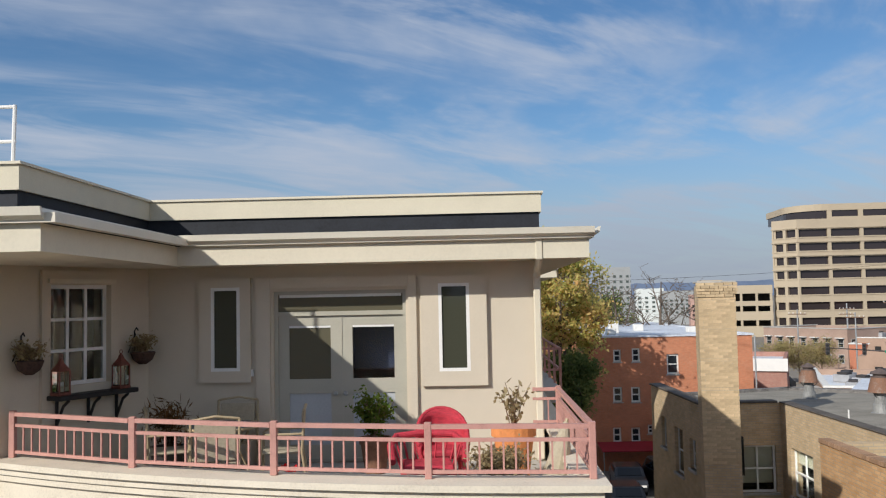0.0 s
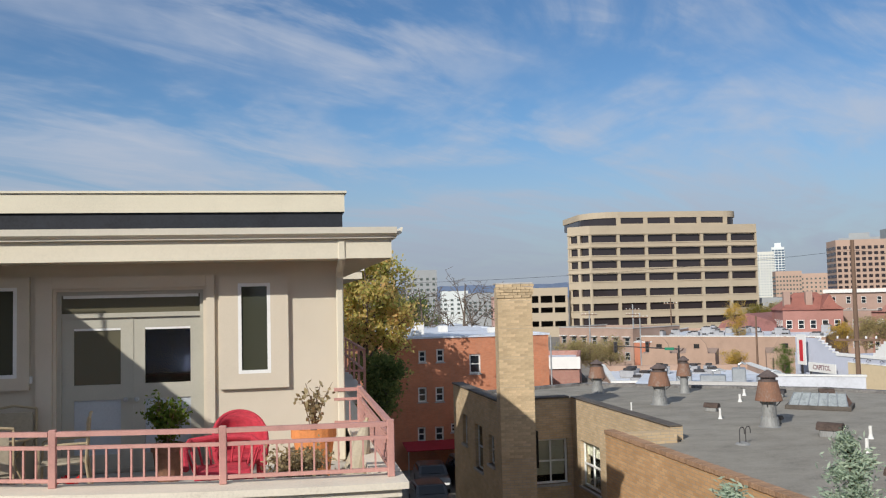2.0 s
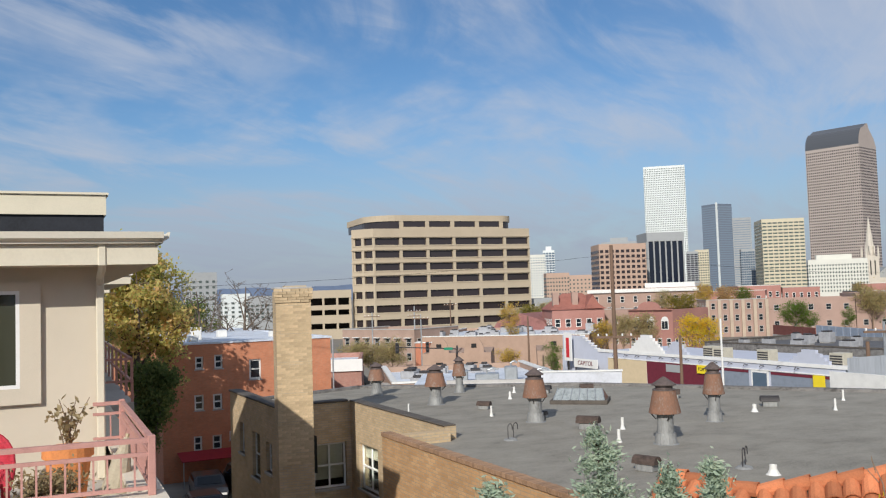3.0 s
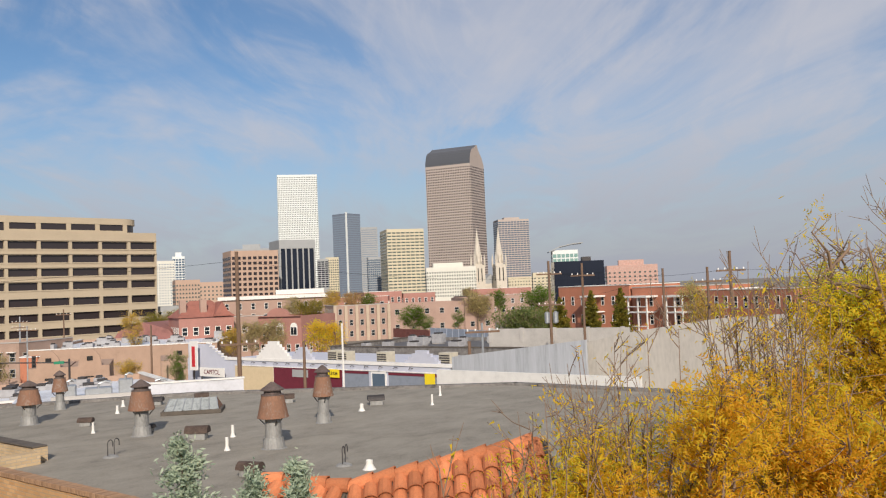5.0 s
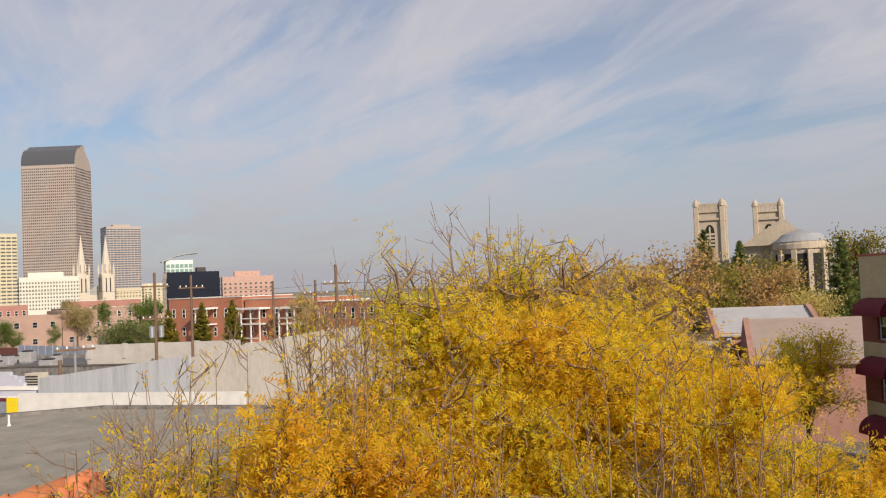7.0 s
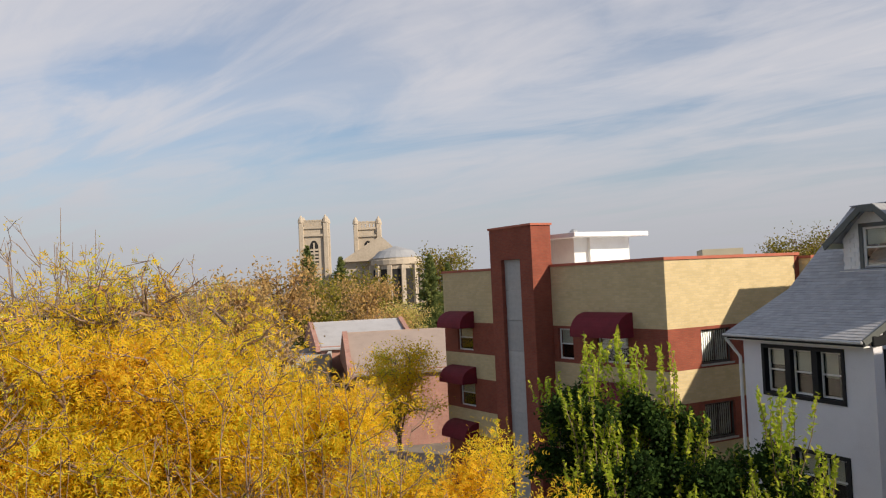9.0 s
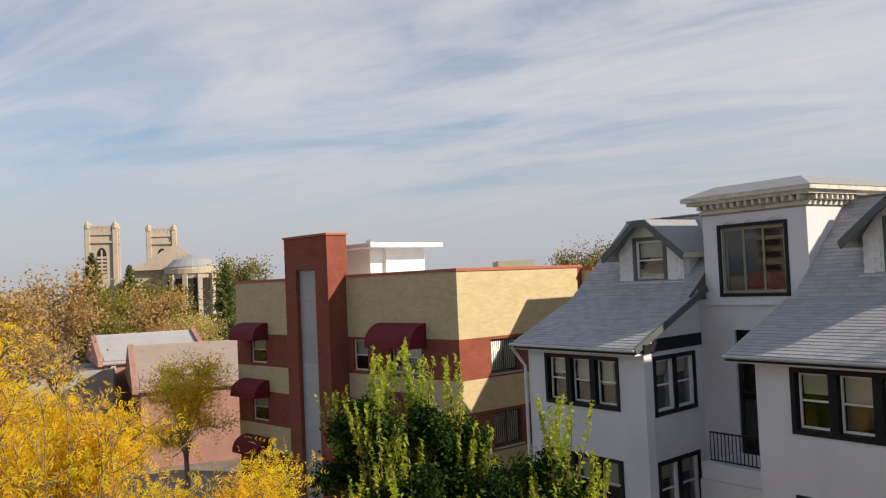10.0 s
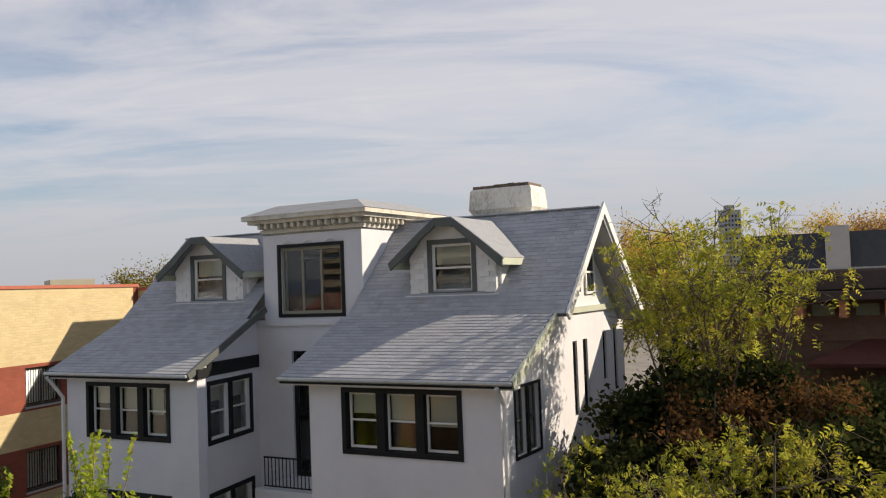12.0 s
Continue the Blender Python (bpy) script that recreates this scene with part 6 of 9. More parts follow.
TS = thing("traffic_signal", "dark mast arm with two traffic signals and a green street sign", "traffic light", pose(46.5, 89.5, 0, 0, 0, -28))
bm = bmesh.new(); tube(bm, [(0, 0, 0), (0, 0, 5.6)], [0.14, 0.10], 10)
part("mast", bm, DARK_STEEL, TS)
bm = bmesh.new(); tube(bm, [(0, 0, 5.2), (-7.0, 0, 5.6)], [0.08, 0.05], 8)
part("arm", bm, DARK_STEEL, TS)
for x in (-6.9, -3.4):
    sg = part("signal_head", B(x - 0.2, x + 0.2, -0.35, -0.1, 4.9, 6.1, bevel=0.03), DARK_STEEL, TS)
    for q in range(3):
        bm = bmesh.new(); lathe(bm, [(0.13, 0.0), (0.13, 0.04), (0.02, 0.05)], 12)
        bm.transform(pose(x, -0.35, 5.1 + q * 0.38, 90))
        part("lens", bm, BLACK, sg)
part("street_sign", B(-1.5, -0.5, -0.12, -0.08, 5.1, 5.4), mat("street sign green", (0.02, 0.22, 0.12), 0.5, vary=0.04), TS, "green street sign")


def wire(p, q, sag, r=0.012):
    w = thing("power_line", "thin dark overhead line", "cable", None, "overhead lines")
    p, q = Vector(p), Vector(q)
    bm = bmesh.new()
    pts = [p.lerp(q, k / 14) - Vector((0, 0, sag * 4 * (k / 14) * (1 - k / 14))) for k in range(15)]
    tube(bm, pts, r, 4)
    part("line", bm, BLACK, w)


wire((73.8, 42.8, 12.3), (35.55, 45.9, 13.8), 0.8, 0.012)
wire((35.55, 45.9, 13.8), (-10, 60, 13.0), 0.9, 0.012)
wire((67.9, 42.8, 12.5), (65.8, 25.1, 12.1), 0.5, 0.012)
wire((67.9, 42.8, 9.7), (72.85, 34.0, 12), 0.3, 0.012)
wire((65.8, 25.1, 12.1), (80, -10, 12), 0.6, 0.012)
wire((7.0, 22.4, 5.6), (5.2, 12.0, 5.0), 0.35, 0.012)


# ---------- white house with tower and dormers ----------
WH = thing("white_painted_house", "white painted brick house with grey shingle roofs, tower and dormers", "house", pose(13.22, -17.12, 0, 0, 0, 190))


def bay(x0, x1, wins, side_wins, side):
    """A two storey bay; x grows to the viewer's right."""
    low = [(a, b, z0 - 2.85, z1 - 2.85) for a, b, z0, z1 in wins]
    part("bay_front", wall_mesh(x0, x1, 0, 9.70, list(wins) + low, 0.3), HOUSE_WHITE, WH)
    for a, b, z0, z1 in list(wins) + low:
        n = 3
        for k in range(n):
            u0, u1 = a + (b - a) * k / n, a + (b - a) * (k + 1) / n
            w = window(WH, I4, u0 + 0.10, u1 - 0.10, z0 + 0.08, z1 - 0.08, WORN_WHITE, None, cols=1, rows=2, bar=0.055, depth=0.12, blind=0.38 + 0.1 * ((k * 7) % 3))
        bm = bmesh.new()
        ring(bm, a - 0.03, b + 0.03, z0 - 0.05, z1 + 0.03, 0.11, -0.035, 0.16)
        part("window_casing", bm, BLACK, WH, "black painted casing round three sashes")
        for k in range(1, n):
            c = a + (b - a) * k / n
            part("mullion", B(c - 0.105, c + 0.105, -0.03, 0.16, z0 + 0.06, z1 - 0.08), BLACK, WH)


def cheek(xa, xb, y0, y1, z0):
    """The wall between a bay's flat top and its sloping roof."""
    bm = bmesh.new()
    zr = lambda y: 9.74 + (y + 0.38) * 0.4806 - 0.12
    f = [bm.verts.new((xa, y, z)) for y, z in ((y0, z0), (y1, z0), (y1, zr(y1)), (y0, max(zr(y0), z0 + 0.01)))]
    g = [bm.verts.new((xb, v.co.y, v.co.z)) for v in f]
    bm.faces.new(f); bm.faces.new(list(reversed(g)))
    for k in range(4):
        bm.faces.new((f[k], g[k], g[(k + 1) % 4], f[(k + 1) % 4]))
    return bm


bay(-4.88, 0.0, [(-3.93, -0.92, 8.05, 9.46)], (), 1)
bay(-13.25, -8.38, [(-12.42, -9.36, 8.0, 9.42)], (), -1)
# sides of the bays
SW = [(0.72, 1.30, 8.0, 9.45), (1.42, 2.05, 8.0, 9.45)]
part("bay_side", wall_mesh(0.3, 2.3, 0, 9.85, SW, 0.3, right_side(0)), HOUSE_WHITE, WH)
part("bay_cheek", cheek(0.0, -0.3, 0.3, 2.3, 9.85), HOUSE_WHITE, WH)
for w in SW:
    window(WH, right_side(0), *w, SLATE_TRIM, None, rows=2, bar=0.06, trim=BLACK, trim_w=0.06)
LS = [(0.55, 1.45, 7.95, 9.35), (1.62, 2.55, 7.95, 9.35), (0.55, 1.45, 5.1, 6.5), (1.62, 2.55, 5.1, 6.5)]
M_LS = pose(-8.38, 0, 0, 0, 0, 101.0)  # this side of the bay is splayed
part("bay_side", wall_mesh(0.3, 3.05, 0, 9.85, LS, 0.3, M_LS), HOUSE_WHITE, WH)
cb = cheek(0.0, -0.3, 0.3, 3.05, 9.85)
cb.transform(pose(-8.38, 0, 0, 0, 0, 11.0))
part("bay_cheek", cb, HOUSE_WHITE, WH)
for w in LS:
    window(WH, M_LS, *w, WORN_WHITE, None, rows=2, bar=0.06, trim=BLACK, trim_w=0.12, blind=0.3)
part("half_timber", B(0.45, 3.05, -0.04, 0.0, 9.6, 9.95, M_LS), BLACK, WH)
# black block added to stand for eave shade on the sunlit wall corner
part("eave_return", B(-0.10, 0.44, -0.09, -0.002, 9.58, 9.84, M_LS, bevel=0.02), BLACK, WH)
part("bay_side", B(-4.88, -4.58, 0.3, 3.0, 0, 9.85), HOUSE_WHITE, WH)
part("bay_cheek", cheek(-4.88, -4.58, 0.3, 3.0, 9.85), HOUSE_WHITE, WH)
part("bay_side", B(-13.25, -12.95, 0.3, 8.5, 0, 9.85), HOUSE_WHITE, WH)
# recess and tower
DOOR_T = (-7.75, -6.85, 6.6, 10.05)
part("recess_wall", wall_mesh(-9.0, -4.88, 0, 10.9, (DOOR_T,), 0.3, pose(0, 3.0, 0)), HOUSE_WHITE, WH)
window(WH, pose(0, 3.0, 0), *DOOR_T, BLACK, None, rows=2, bar=0.12, depth=0.08)
BRONZE = mat("olive bronze frame", (0.27, 0.25, 0.18), 0.5, vary=0.08)
TWR = (-8.05, -5.98, 11.08, 12.92)
part("tower_front", wall_mesh(-8.66, -5.30, 10.9, 13.35, (TWR,), 0.3, pose(0, 3.0, 0)), HOUSE_WHITE, WH)
part("tower_side", B(-5.60, -5.30, 3.3, 6.6, 10.5, 13.35), HOUSE_WHITE, WH)
part("tower_side", B(-8.66, -8.36, 3.3, 6.6, 10.5, 13.35), HOUSE_WHITE, WH)
window(WH, pose(0, 3.0, 0), *TWR, BRONZE, None, cols=3, bar=0.08, depth=0.06, trim=BLACK, trim_w=0.10)
part("string_course", B(-8.72, -5.24, 2.93, 3.0, 10.75, 10.9), HOUSE_WHITE, WH)
for k in range(3):
    bm = bmesh.new()
    x = -7.75 + k * 0.72
    tube(bm, [(x - 0.22, 2.97, 13.02), (x, 2.95, 13.12), (x + 0.22, 2.97, 13.02)], 0.02, 5)
    part("window_hood", bm, WORN_WHITE, WH)
CORNICE = mat("cream weathered cornice", (0.62, 0.58, 0.48), 0.8, vary=0.14, scale=3, fine=25, dirt=(0.34, 0.28, 0.20))
bm = bmesh.new()
for o, z0, z1 in ((0.06, 13.35, 13.45), (0.30, 13.62, 13.72), (0.42, 13.72, 13.84)):
    box(bm, -8.66 - o, -5.30 + o, 3.0 - o, 6.6 + o, z0, z1)
box(bm, -8.66, -5.30, 3.0, 6.6, 13.3, 13.7)
part("cornice", bm, CORNICE, WH)
mod = None
for k in range(15):
    for m in (pose(-8.60 + k * 0.232, 3.0, 13.45), pose(-5.30, 3.1 + k * 0.235, 13.45, 0, 0, 90)):
        if mod is None:
            bm = bmesh.new()
            box(bm, -0.05, 0.05, -0.26, 0.02, 0.02, 0.17, bevel=0.02)
            mod = part("modillion", bm, CORNICE, WH)
            mod.matrix_basis = m
        else:
            share(mod, WH, m)


def slope(name, x0, x1, a, b, parent, expo=0.145, mt=None, singles=False):
    """Courses of shingles from a (eave: y, z) up to b, each lapping the one below."""
    ay, az = a
    by, bz = b
    ln = math.hypot(by - ay, bz - az)
    n = max(1, round(ln / expo))
    e = ln / n
    ang = math.atan2(bz - az, by - ay)
    bm = bmesh.new()
    box(bm, x0, x1, 0, ln, -0.10, -0.02, pose(0, ay, az) @ Matrix.Rotation(ang, 4, "X"))
    part(name, bm, SLATE_TRIM, parent)
    tilt = pose(0, ay, az) @ Matrix.Rotation(ang, 4, "X")
    if singles:
        # shingles one by one on the slope nearest to the street
        wd = 0.305
        tab = None
        for k in range(n):
            off = 0.0 if k % 2 else wd / 2
            for c in range(int((x1 - x0) / wd) + 2):
                a, b = max(x0, x0 + c * wd - off), min(x1, x0 + (c + 1) * wd - off - 0.006)
                if b - a < 0.05:
                    continue
                m = tilt @ pose(a, k * e, 0)
                if b - a < wd - 0.01:
                    q = part("shingle", shingle_tab(b - a, e), mt or SHINGLE, parent)
                    q.matrix_basis = m
                elif tab is None:
                    tab = part("shingle", shingle_tab(wd - 0.006, e), mt or SHINGLE, parent)
                    tab.matrix_basis = m
                else:
                    share(tab, parent, m @ pose(0, rng.uniform(-0.006, 0.006), rng.uniform(0, 0.003)))
        return
    verts, faces = [], []
    for k in range(n):
        off = 0.0 if k % 2 else 0.1525
        for c in range(int((x1 - x0) / 0.305) + 2):
            a, b = max(x0, x0 + c * 0.305 - off), min(x1, x0 + (c + 1) * 0.305 - off - 0.006)
            if b - a < 0.05:
                continue
            y0 = k * e + rng.uniform(-0.006, 0.006)
            i0 = len(verts)
            for yy, zz in ((y0, -0.015), (y0, 0.014), (y0 + e * 1.25, 0.003), (y0 + e * 1.25, -0.008)):
                verts += [(tilt @ Vector((a, yy, zz)))[:], (tilt @ Vector((b, yy, zz)))[:]]
            faces += [(i0, i0 + 1, i0 + 3, i0 + 2), (i0 + 2, i0 + 3, i0 + 5, i0 + 4), (i0, i0 + 2, i0 + 4, i0 + 6), (i0 + 1, i0 + 7, i0 + 5, i0 + 3)]
    me = bpy.data.meshes.new("shingles")
    me.from_pydata(verts, [], faces)
    me.materials.append(SHINGLE_LAID if mt is None else mt)
    ob = new("shingle_covering", me)
    ob.parent = parent
    tagged(ob, kind="stuff")


def shingle_tab(w, e):
    bm = bmesh.new()
    vs = [bm.verts.new(p) for p in ((0, 0, -0.015), (w, 0, -0.015), (w, 0, 0.014), (0, 0, 0.014), (0, e * 1.25, -0.008), (w, e * 1.25, -0.008), (w, e * 1.25, 0.003), (0, e * 1.25, 0.003))]
    for f in ((0, 1, 2, 3), (3, 2, 6, 7), (5, 4, 7, 6), (0, 4, 5, 1), (0, 3, 7, 4), (1, 5, 6, 2)):
        bm.faces.new([vs[q] for q in f])
    return bm


SHINGLE_LAID = mat("laid grey shingle", (0.36, 0.365, 0.375), 0.9, vary=0.10, scale=3, fine=60, bump=0.4, bump_at=0.006, per_island=0.10)
EAVE, KINK, RIDGE = (-0.38, 9.74), (2.2, 10.98), (5.0, 13.55)
slope("porch_roof", -5.42, 0.42, EAVE, KINK, WH, singles=True)
slope("porch_roof", -13.6, -8.35, EAVE, KINK, WH)
slope("main_roof", -5.30, 0.68, KINK, RIDGE, WH)
slope("main_roof", -13.6, -8.66, KINK, RIDGE, WH)
slope("main_roof", -8.66, -5.30, (4.0, 12.63), RIDGE, WH)
bm = bmesh.new()
ln = math.hypot(3.2, 2.9)
box(bm, -13.6, 0.68, 0, ln, -0.12, 0.02, pose(0, 5.0, 13.55) @ Matrix.Rotation(-math.atan2(2.9, 3.2), 4, "X"))
part("rear_roof", bm, SHINGLE, WH)
part("ridge_cap", B(-13.6, 0.68, 4.9, 5.1, 13.55, 13.59, bevel=0.015), SHINGLE, WH)
# gutters and barge boards
for x0, x1 in ((-5.46, 0.46), (-13.64, -8.31)):
    bm = bmesh.new()
    box(bm, x0, x1, -0.48, -0.38, 9.645, 9.735, bevel=0.025)
    part("gutter", bm, GALV, WH)
    part("fascia", B(x0 + 0.02, x1 - 0.02, -0.38, -0.34, 9.585, 9.66), BLACK, WH)
    part("soffit", B(x0 + 0.05, x1 - 0.05, -0.34, 0.1, 9.55, 9.60), WORN_WHITE, WH)


def barge(x, a, b, w, mt, y_th=0.05):
    ang = math.atan2(b[1] - a[1], b[0] - a[0])
    ln = math.hypot(b[0] - a[0], b[1] - a[1])
    part("barge_board", B(x - 0.03, x + 0.03, 0, ln, -w, 0.015, pose(0, a[0], a[1]) @ Matrix.Rotation(ang, 4, "X")), mt, WH)


SAGE = mat("pale sage trim", (0.50, 0.52, 0.40), 0.6, vary=0.06)
barge(0.43, EAVE, KINK, 0.22, SAGE)
barge(-8.34, EAVE, (2.62, 11.30), 0.16, SLATE_TRIM)
barge(0.70, KINK, RIDGE, 0.20, WORN_WHITE)
barge(0.70, (8.2, 10.65), RIDGE, 0.20, WORN_WHITE)
# main body with its gable to the side
GW = [(4.30, 4.62, 8.35, 10.2), (5.05, 5.4, 8.3, 10.2), (6.65, 6.95, 9.0, 10.3), (7.6, 7.9, 8.6, 10.4)]
part("side_wall", wall_mesh(2.3, 8.3, 0, 10.95, GW, 0.3, right_side(0.02)), HOUSE_WHITE, WH)
for w in GW:
    window(WH, right_side(0.02), *w, BLACK, PANE, rows=2, bar=0.05, depth=0.05)
bm = bmesh.new()
f = bm.faces.new([bm.verts.new((0.02, y, z)) for y, z in ((2.3, 10.95), (8.2, 10.95), (5.0, 13.45))])
thicken(bm, [f], 0.25)
part("gable_wall", bm, HOUSE_WHITE, WH)
for y0 in (4.3, 5.35):
    window(WH, right_side(0.06), y0, y0 + 0.7, 11.35, 12.5, WORN_WHITE, PANE, rows=2, bar=0.07, depth=-0.02)
part("belt", B(0.02, 0.10, 2.3, 8.2, 10.9, 11.05), SAGE, WH)
part("rear_wall", B(-13.5, 0.0, 8.3, 8.6, 0, 10.6), HOUSE_WHITE, WH)
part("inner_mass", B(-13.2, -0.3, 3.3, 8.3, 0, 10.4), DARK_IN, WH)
part("air_conditioner_box", B(0.02, 0.4, 5.9, 6.4, 7.9, 8.3, bevel=0.02), WORN_WHITE, WH)
bm = bmesh.new(); tube(bm, [(0.12, -0.42, 9.6), (0.12, -0.2, 9.35), (0.12, -0.06, 9.2), (0.12, -0.06, 0)], 0.05, 8)
part("downpipe", bm, WORN_WHITE, WH)
bm = bmesh.new(); tube(bm, [(-13.55, -0.42, 9.6), (-13.5, -0.2, 9.3), (-13.35, -0.06, 9.0), (-13.35, -0.06, 0)], 0.05, 8)
part("downpipe", bm, WORN_WHITE, WH)
# small balcony in the recess
part("balcony_slab", B(-8.0, -5.6, 1.6, 3.0, 6.1, 6.55, bevel=0.02), HOUSE_WHITE, WH)
part("balcony_band", B(-8.0, -5.6, 1.55, 1.6, 5.3, 6.1), HOUSE_WHITE, WH)
for z0, z1 in ((7.36, 7.40), (6.62, 6.65)):
    part("balcony_rail", B(-7.72, -5.88, 1.66, 1.70, z0, z1), BLACK, WH)
b0 = None
for k in range(16):
    if b0 is None:
        b0 = part("baluster", B(-0.01, 0.01, -0.01, 0.01, 6.65, 7.36), BLACK, WH)
        b0.matrix_basis = pose(-7.70, 1.68, 0)
    else:
        share(b0, WH, pose(-7.70 + k * 0.12, 1.68, 0))


def dormer(cx, hw, y0, z0, wz0, wz1, ww):
    d = new("dormer"); d.parent = WH
    prof = [(-hw - 0.40, z0 + 0.88), (-0.80, z0 + 1.52), (-0.25, z0 + 1.93), (0.25, z0 + 1.93), (0.80, z0 + 1.52), (hw + 0.40, z0 + 0.88)]
    win = (cx - ww / 2, cx + ww / 2, wz0, wz1)
    part("dormer_face", wall_mesh(cx - hw, cx + hw, z0 - 0.3, z0 + 1.0, (win,), 0.15, pose(0, y0, 0)), SIDING, d)
    bm = bmesh.new()
    f = bm.faces.new([bm.verts.new((cx + x, y0, z)) for x, z in ((-hw, z0 + 1.0), (-ww / 2, z0 + 1.0), (-ww / 2, wz1), (ww / 2, wz1), (ww / 2, z0 + 1.0), (hw, z0 + 1.0), (0.80, z0 + 1.46), (0.25, z0 + 1.87), (-0.25, z0 + 1.87), (-0.80, z0 + 1.46))])
    thicken(bm, [f], 0.12)
    part("gable_face", bm, SIDING, d)
    for s in (-1, 1):
        bm = bmesh.new()
        x = cx + s * hw
        f = bm.faces.new([bm.verts.new((x, y, z)) for y, z in ((y0 + 0.15, z0 - 0.2), (y0 + 0.15, z0 + 0.95), (y0 + 1.55, z0 + 0.95))])
        thicken(bm, [f], 0.08 * s)
        part("cheek", bm, SIDING, d)
    bm = bmesh.new()
    a0 = [bm.verts.new((cx + x, y0 - 0.42, z)) for x, z in prof]
    a1 = [bm.verts.new((cx + x, y0 + 2.6, z)) for x, z in prof]
    for k in range(5):
        bm.faces.new((a0[k], a0[k + 1], a1[k + 1], a1[k]))
    thicken(bm, bm.faces[:], 0.05)
    part("dormer_roof", bm, SHINGLE_FAR, d)
    for i in range(5):
        (x0, zz0), (x1, zz1) = prof[i], prof[i + 1]
        bm = bmesh.new()
        f = bm.faces.new([bm.verts.new((cx + x, y0 - 0.44, z)) for x, z in ((x0, zz0 - 0.02), (x1, zz1 - 0.02), (x1 * 0.96, zz1 - 0.24), (x0 * 0.96, zz0 - 0.20))])
        thicken(bm, [f], -0.06)
        part("barge_board", bm, SLATE_TRIM, d)
    for s in (-1, 1):
        part("eave_board", B(cx + s * (hw + 0.36) - 0.03, cx + s * (hw + 0.36) + 0.03, y0 - 0.42, y0 + 1.9, z0 + 0.70, z0 + 0.88), SAGE, d)
    window(d, pose(0, y0, 0), *win, WORN_WHITE, None, rows=2, bar=0.06, depth=0.05, trim=SLATE_TRIM, trim_w=0.12, blind=0.42)
    part("sill_board", B(cx - hw - 0.1, cx + hw + 0.1, y0 - 0.10, y0, z0 - 0.10, z0 + 0.02), WORN_WHITE, d)
    # courses of white shingle siding
    sh = None
    for r in range(9):
        for k in range(int(2 * hw / 0.3) + 1):
            x0 = cx - hw + (k - (0.5 if r % 2 else 0)) * 0.30
            z = z0 + 0.04 + r * 0.135
            a, b = max(x0, cx - hw), min(x0 + 0.29, cx + hw)
            if b - a < 0.1 or (b > win[0] - 0.1 and a < win[1] + 0.1) or (z > z0 + 0.95 and abs((a + b) / 2 - cx) > hw - (z - z0 - 0.95) * 1.1):
                continue
            if b - a > 0.27:
                if sh is None:
                    sh = part("siding_shingle", B(0, 0.276, -0.03, 0, 0, 0.122), SIDING, d)
                    sh.matrix_basis = pose(a, y0, z)
                else:
                    share(sh, d, pose(a, y0, z + rng.uniform(-0.008, 0.008), rng.uniform(-3, 0)))
    return d


SIDING = mat("white shingle siding", (0.74, 0.73, 0.70), 0.8, vary=0.08, scale=5, fine=40, per_object=0.05)
SHINGLE_FAR = mat("grey dormer shingle", (0.29, 0.30, 0.31), 0.9, vary=0.14, scale=3, fine=30, stretch=(0.4, 4, 4))
dormer(-2.50, 1.20, 2.80, 11.45, 11.55, 12.74, 1.12)
dormer(-10.58, 1.30, 2.80, 11.45, 11.55, 12.74, 1.12)
# tower roof
bm = bmesh.new()
lo = [bm.verts.new(p) for p in ((-9.1, 2.56, 13.84), (-4.86, 2.56, 13.84), (-4.86, 7.04, 13.84), (-9.1, 7.04, 13.84))]
hi = [bm.verts.new(p) for p in ((-8.4, 3.3, 14.15), (-5.6, 3.3, 14.15), (-5.6, 6.3, 14.15), (-8.4, 6.3, 14.15))]
for k in range(4):
    bm.faces.new((lo[k], lo[(k + 1) % 4], hi[(k + 1) % 4], hi[k]))
bm.faces.new(hi); bm.faces.new(list(reversed(lo)))
part("tower_roof", bm, SHINGLE_FAR, WH)
# chimney
bm = bmesh.new()
for z, e in ((12.5, 0.0), (13.62, 0.0), (13.78, 0.10), (14.30, 0.06), (14.36, 0.02)):
    for x, y in ((-3.22 - e, 5.58 - e), (-1.50 + e, 5.58 - e), (-1.50 + e, 6.5 + e), (-3.22 - e, 6.5 + e)):
        bm.verts.new((x, y, z))
bm.verts.ensure_lookup_table()
for r in range(4):
    for k in range(4):
        bm.faces.new([bm.verts[q] for q in (r * 4 + k, r * 4 + (k + 1) % 4, r * 4 + 4 + (k + 1) % 4, r * 4 + 4 + k)])
bm.faces.new([bm.verts[q] for q in (16, 17, 18, 19)])
part("chimney", bm, mat("stained cream paint", (0.72, 0.69, 0.60), 0.85, vary=0.12, scale=2.5, fine=20, dirt=(0.40, 0.33, 0.24), stretch=(1, 1, 0.4)), WH, "white painted brick chimney with a dark stained rim")
rim = mat("sooty brick rim", (0.16, 0.12, 0.09), 0.9, vary=0.35, scale=6, fine=40)
for k in range(8):
    part("rim_brick", B(-3.21 + k * 0.213, -3.01 + k * 0.213, 5.56, 6.5, 14.361, 14.44 + rng.uniform(-0.01, 0.03), bevel=0.01), rim, WH)


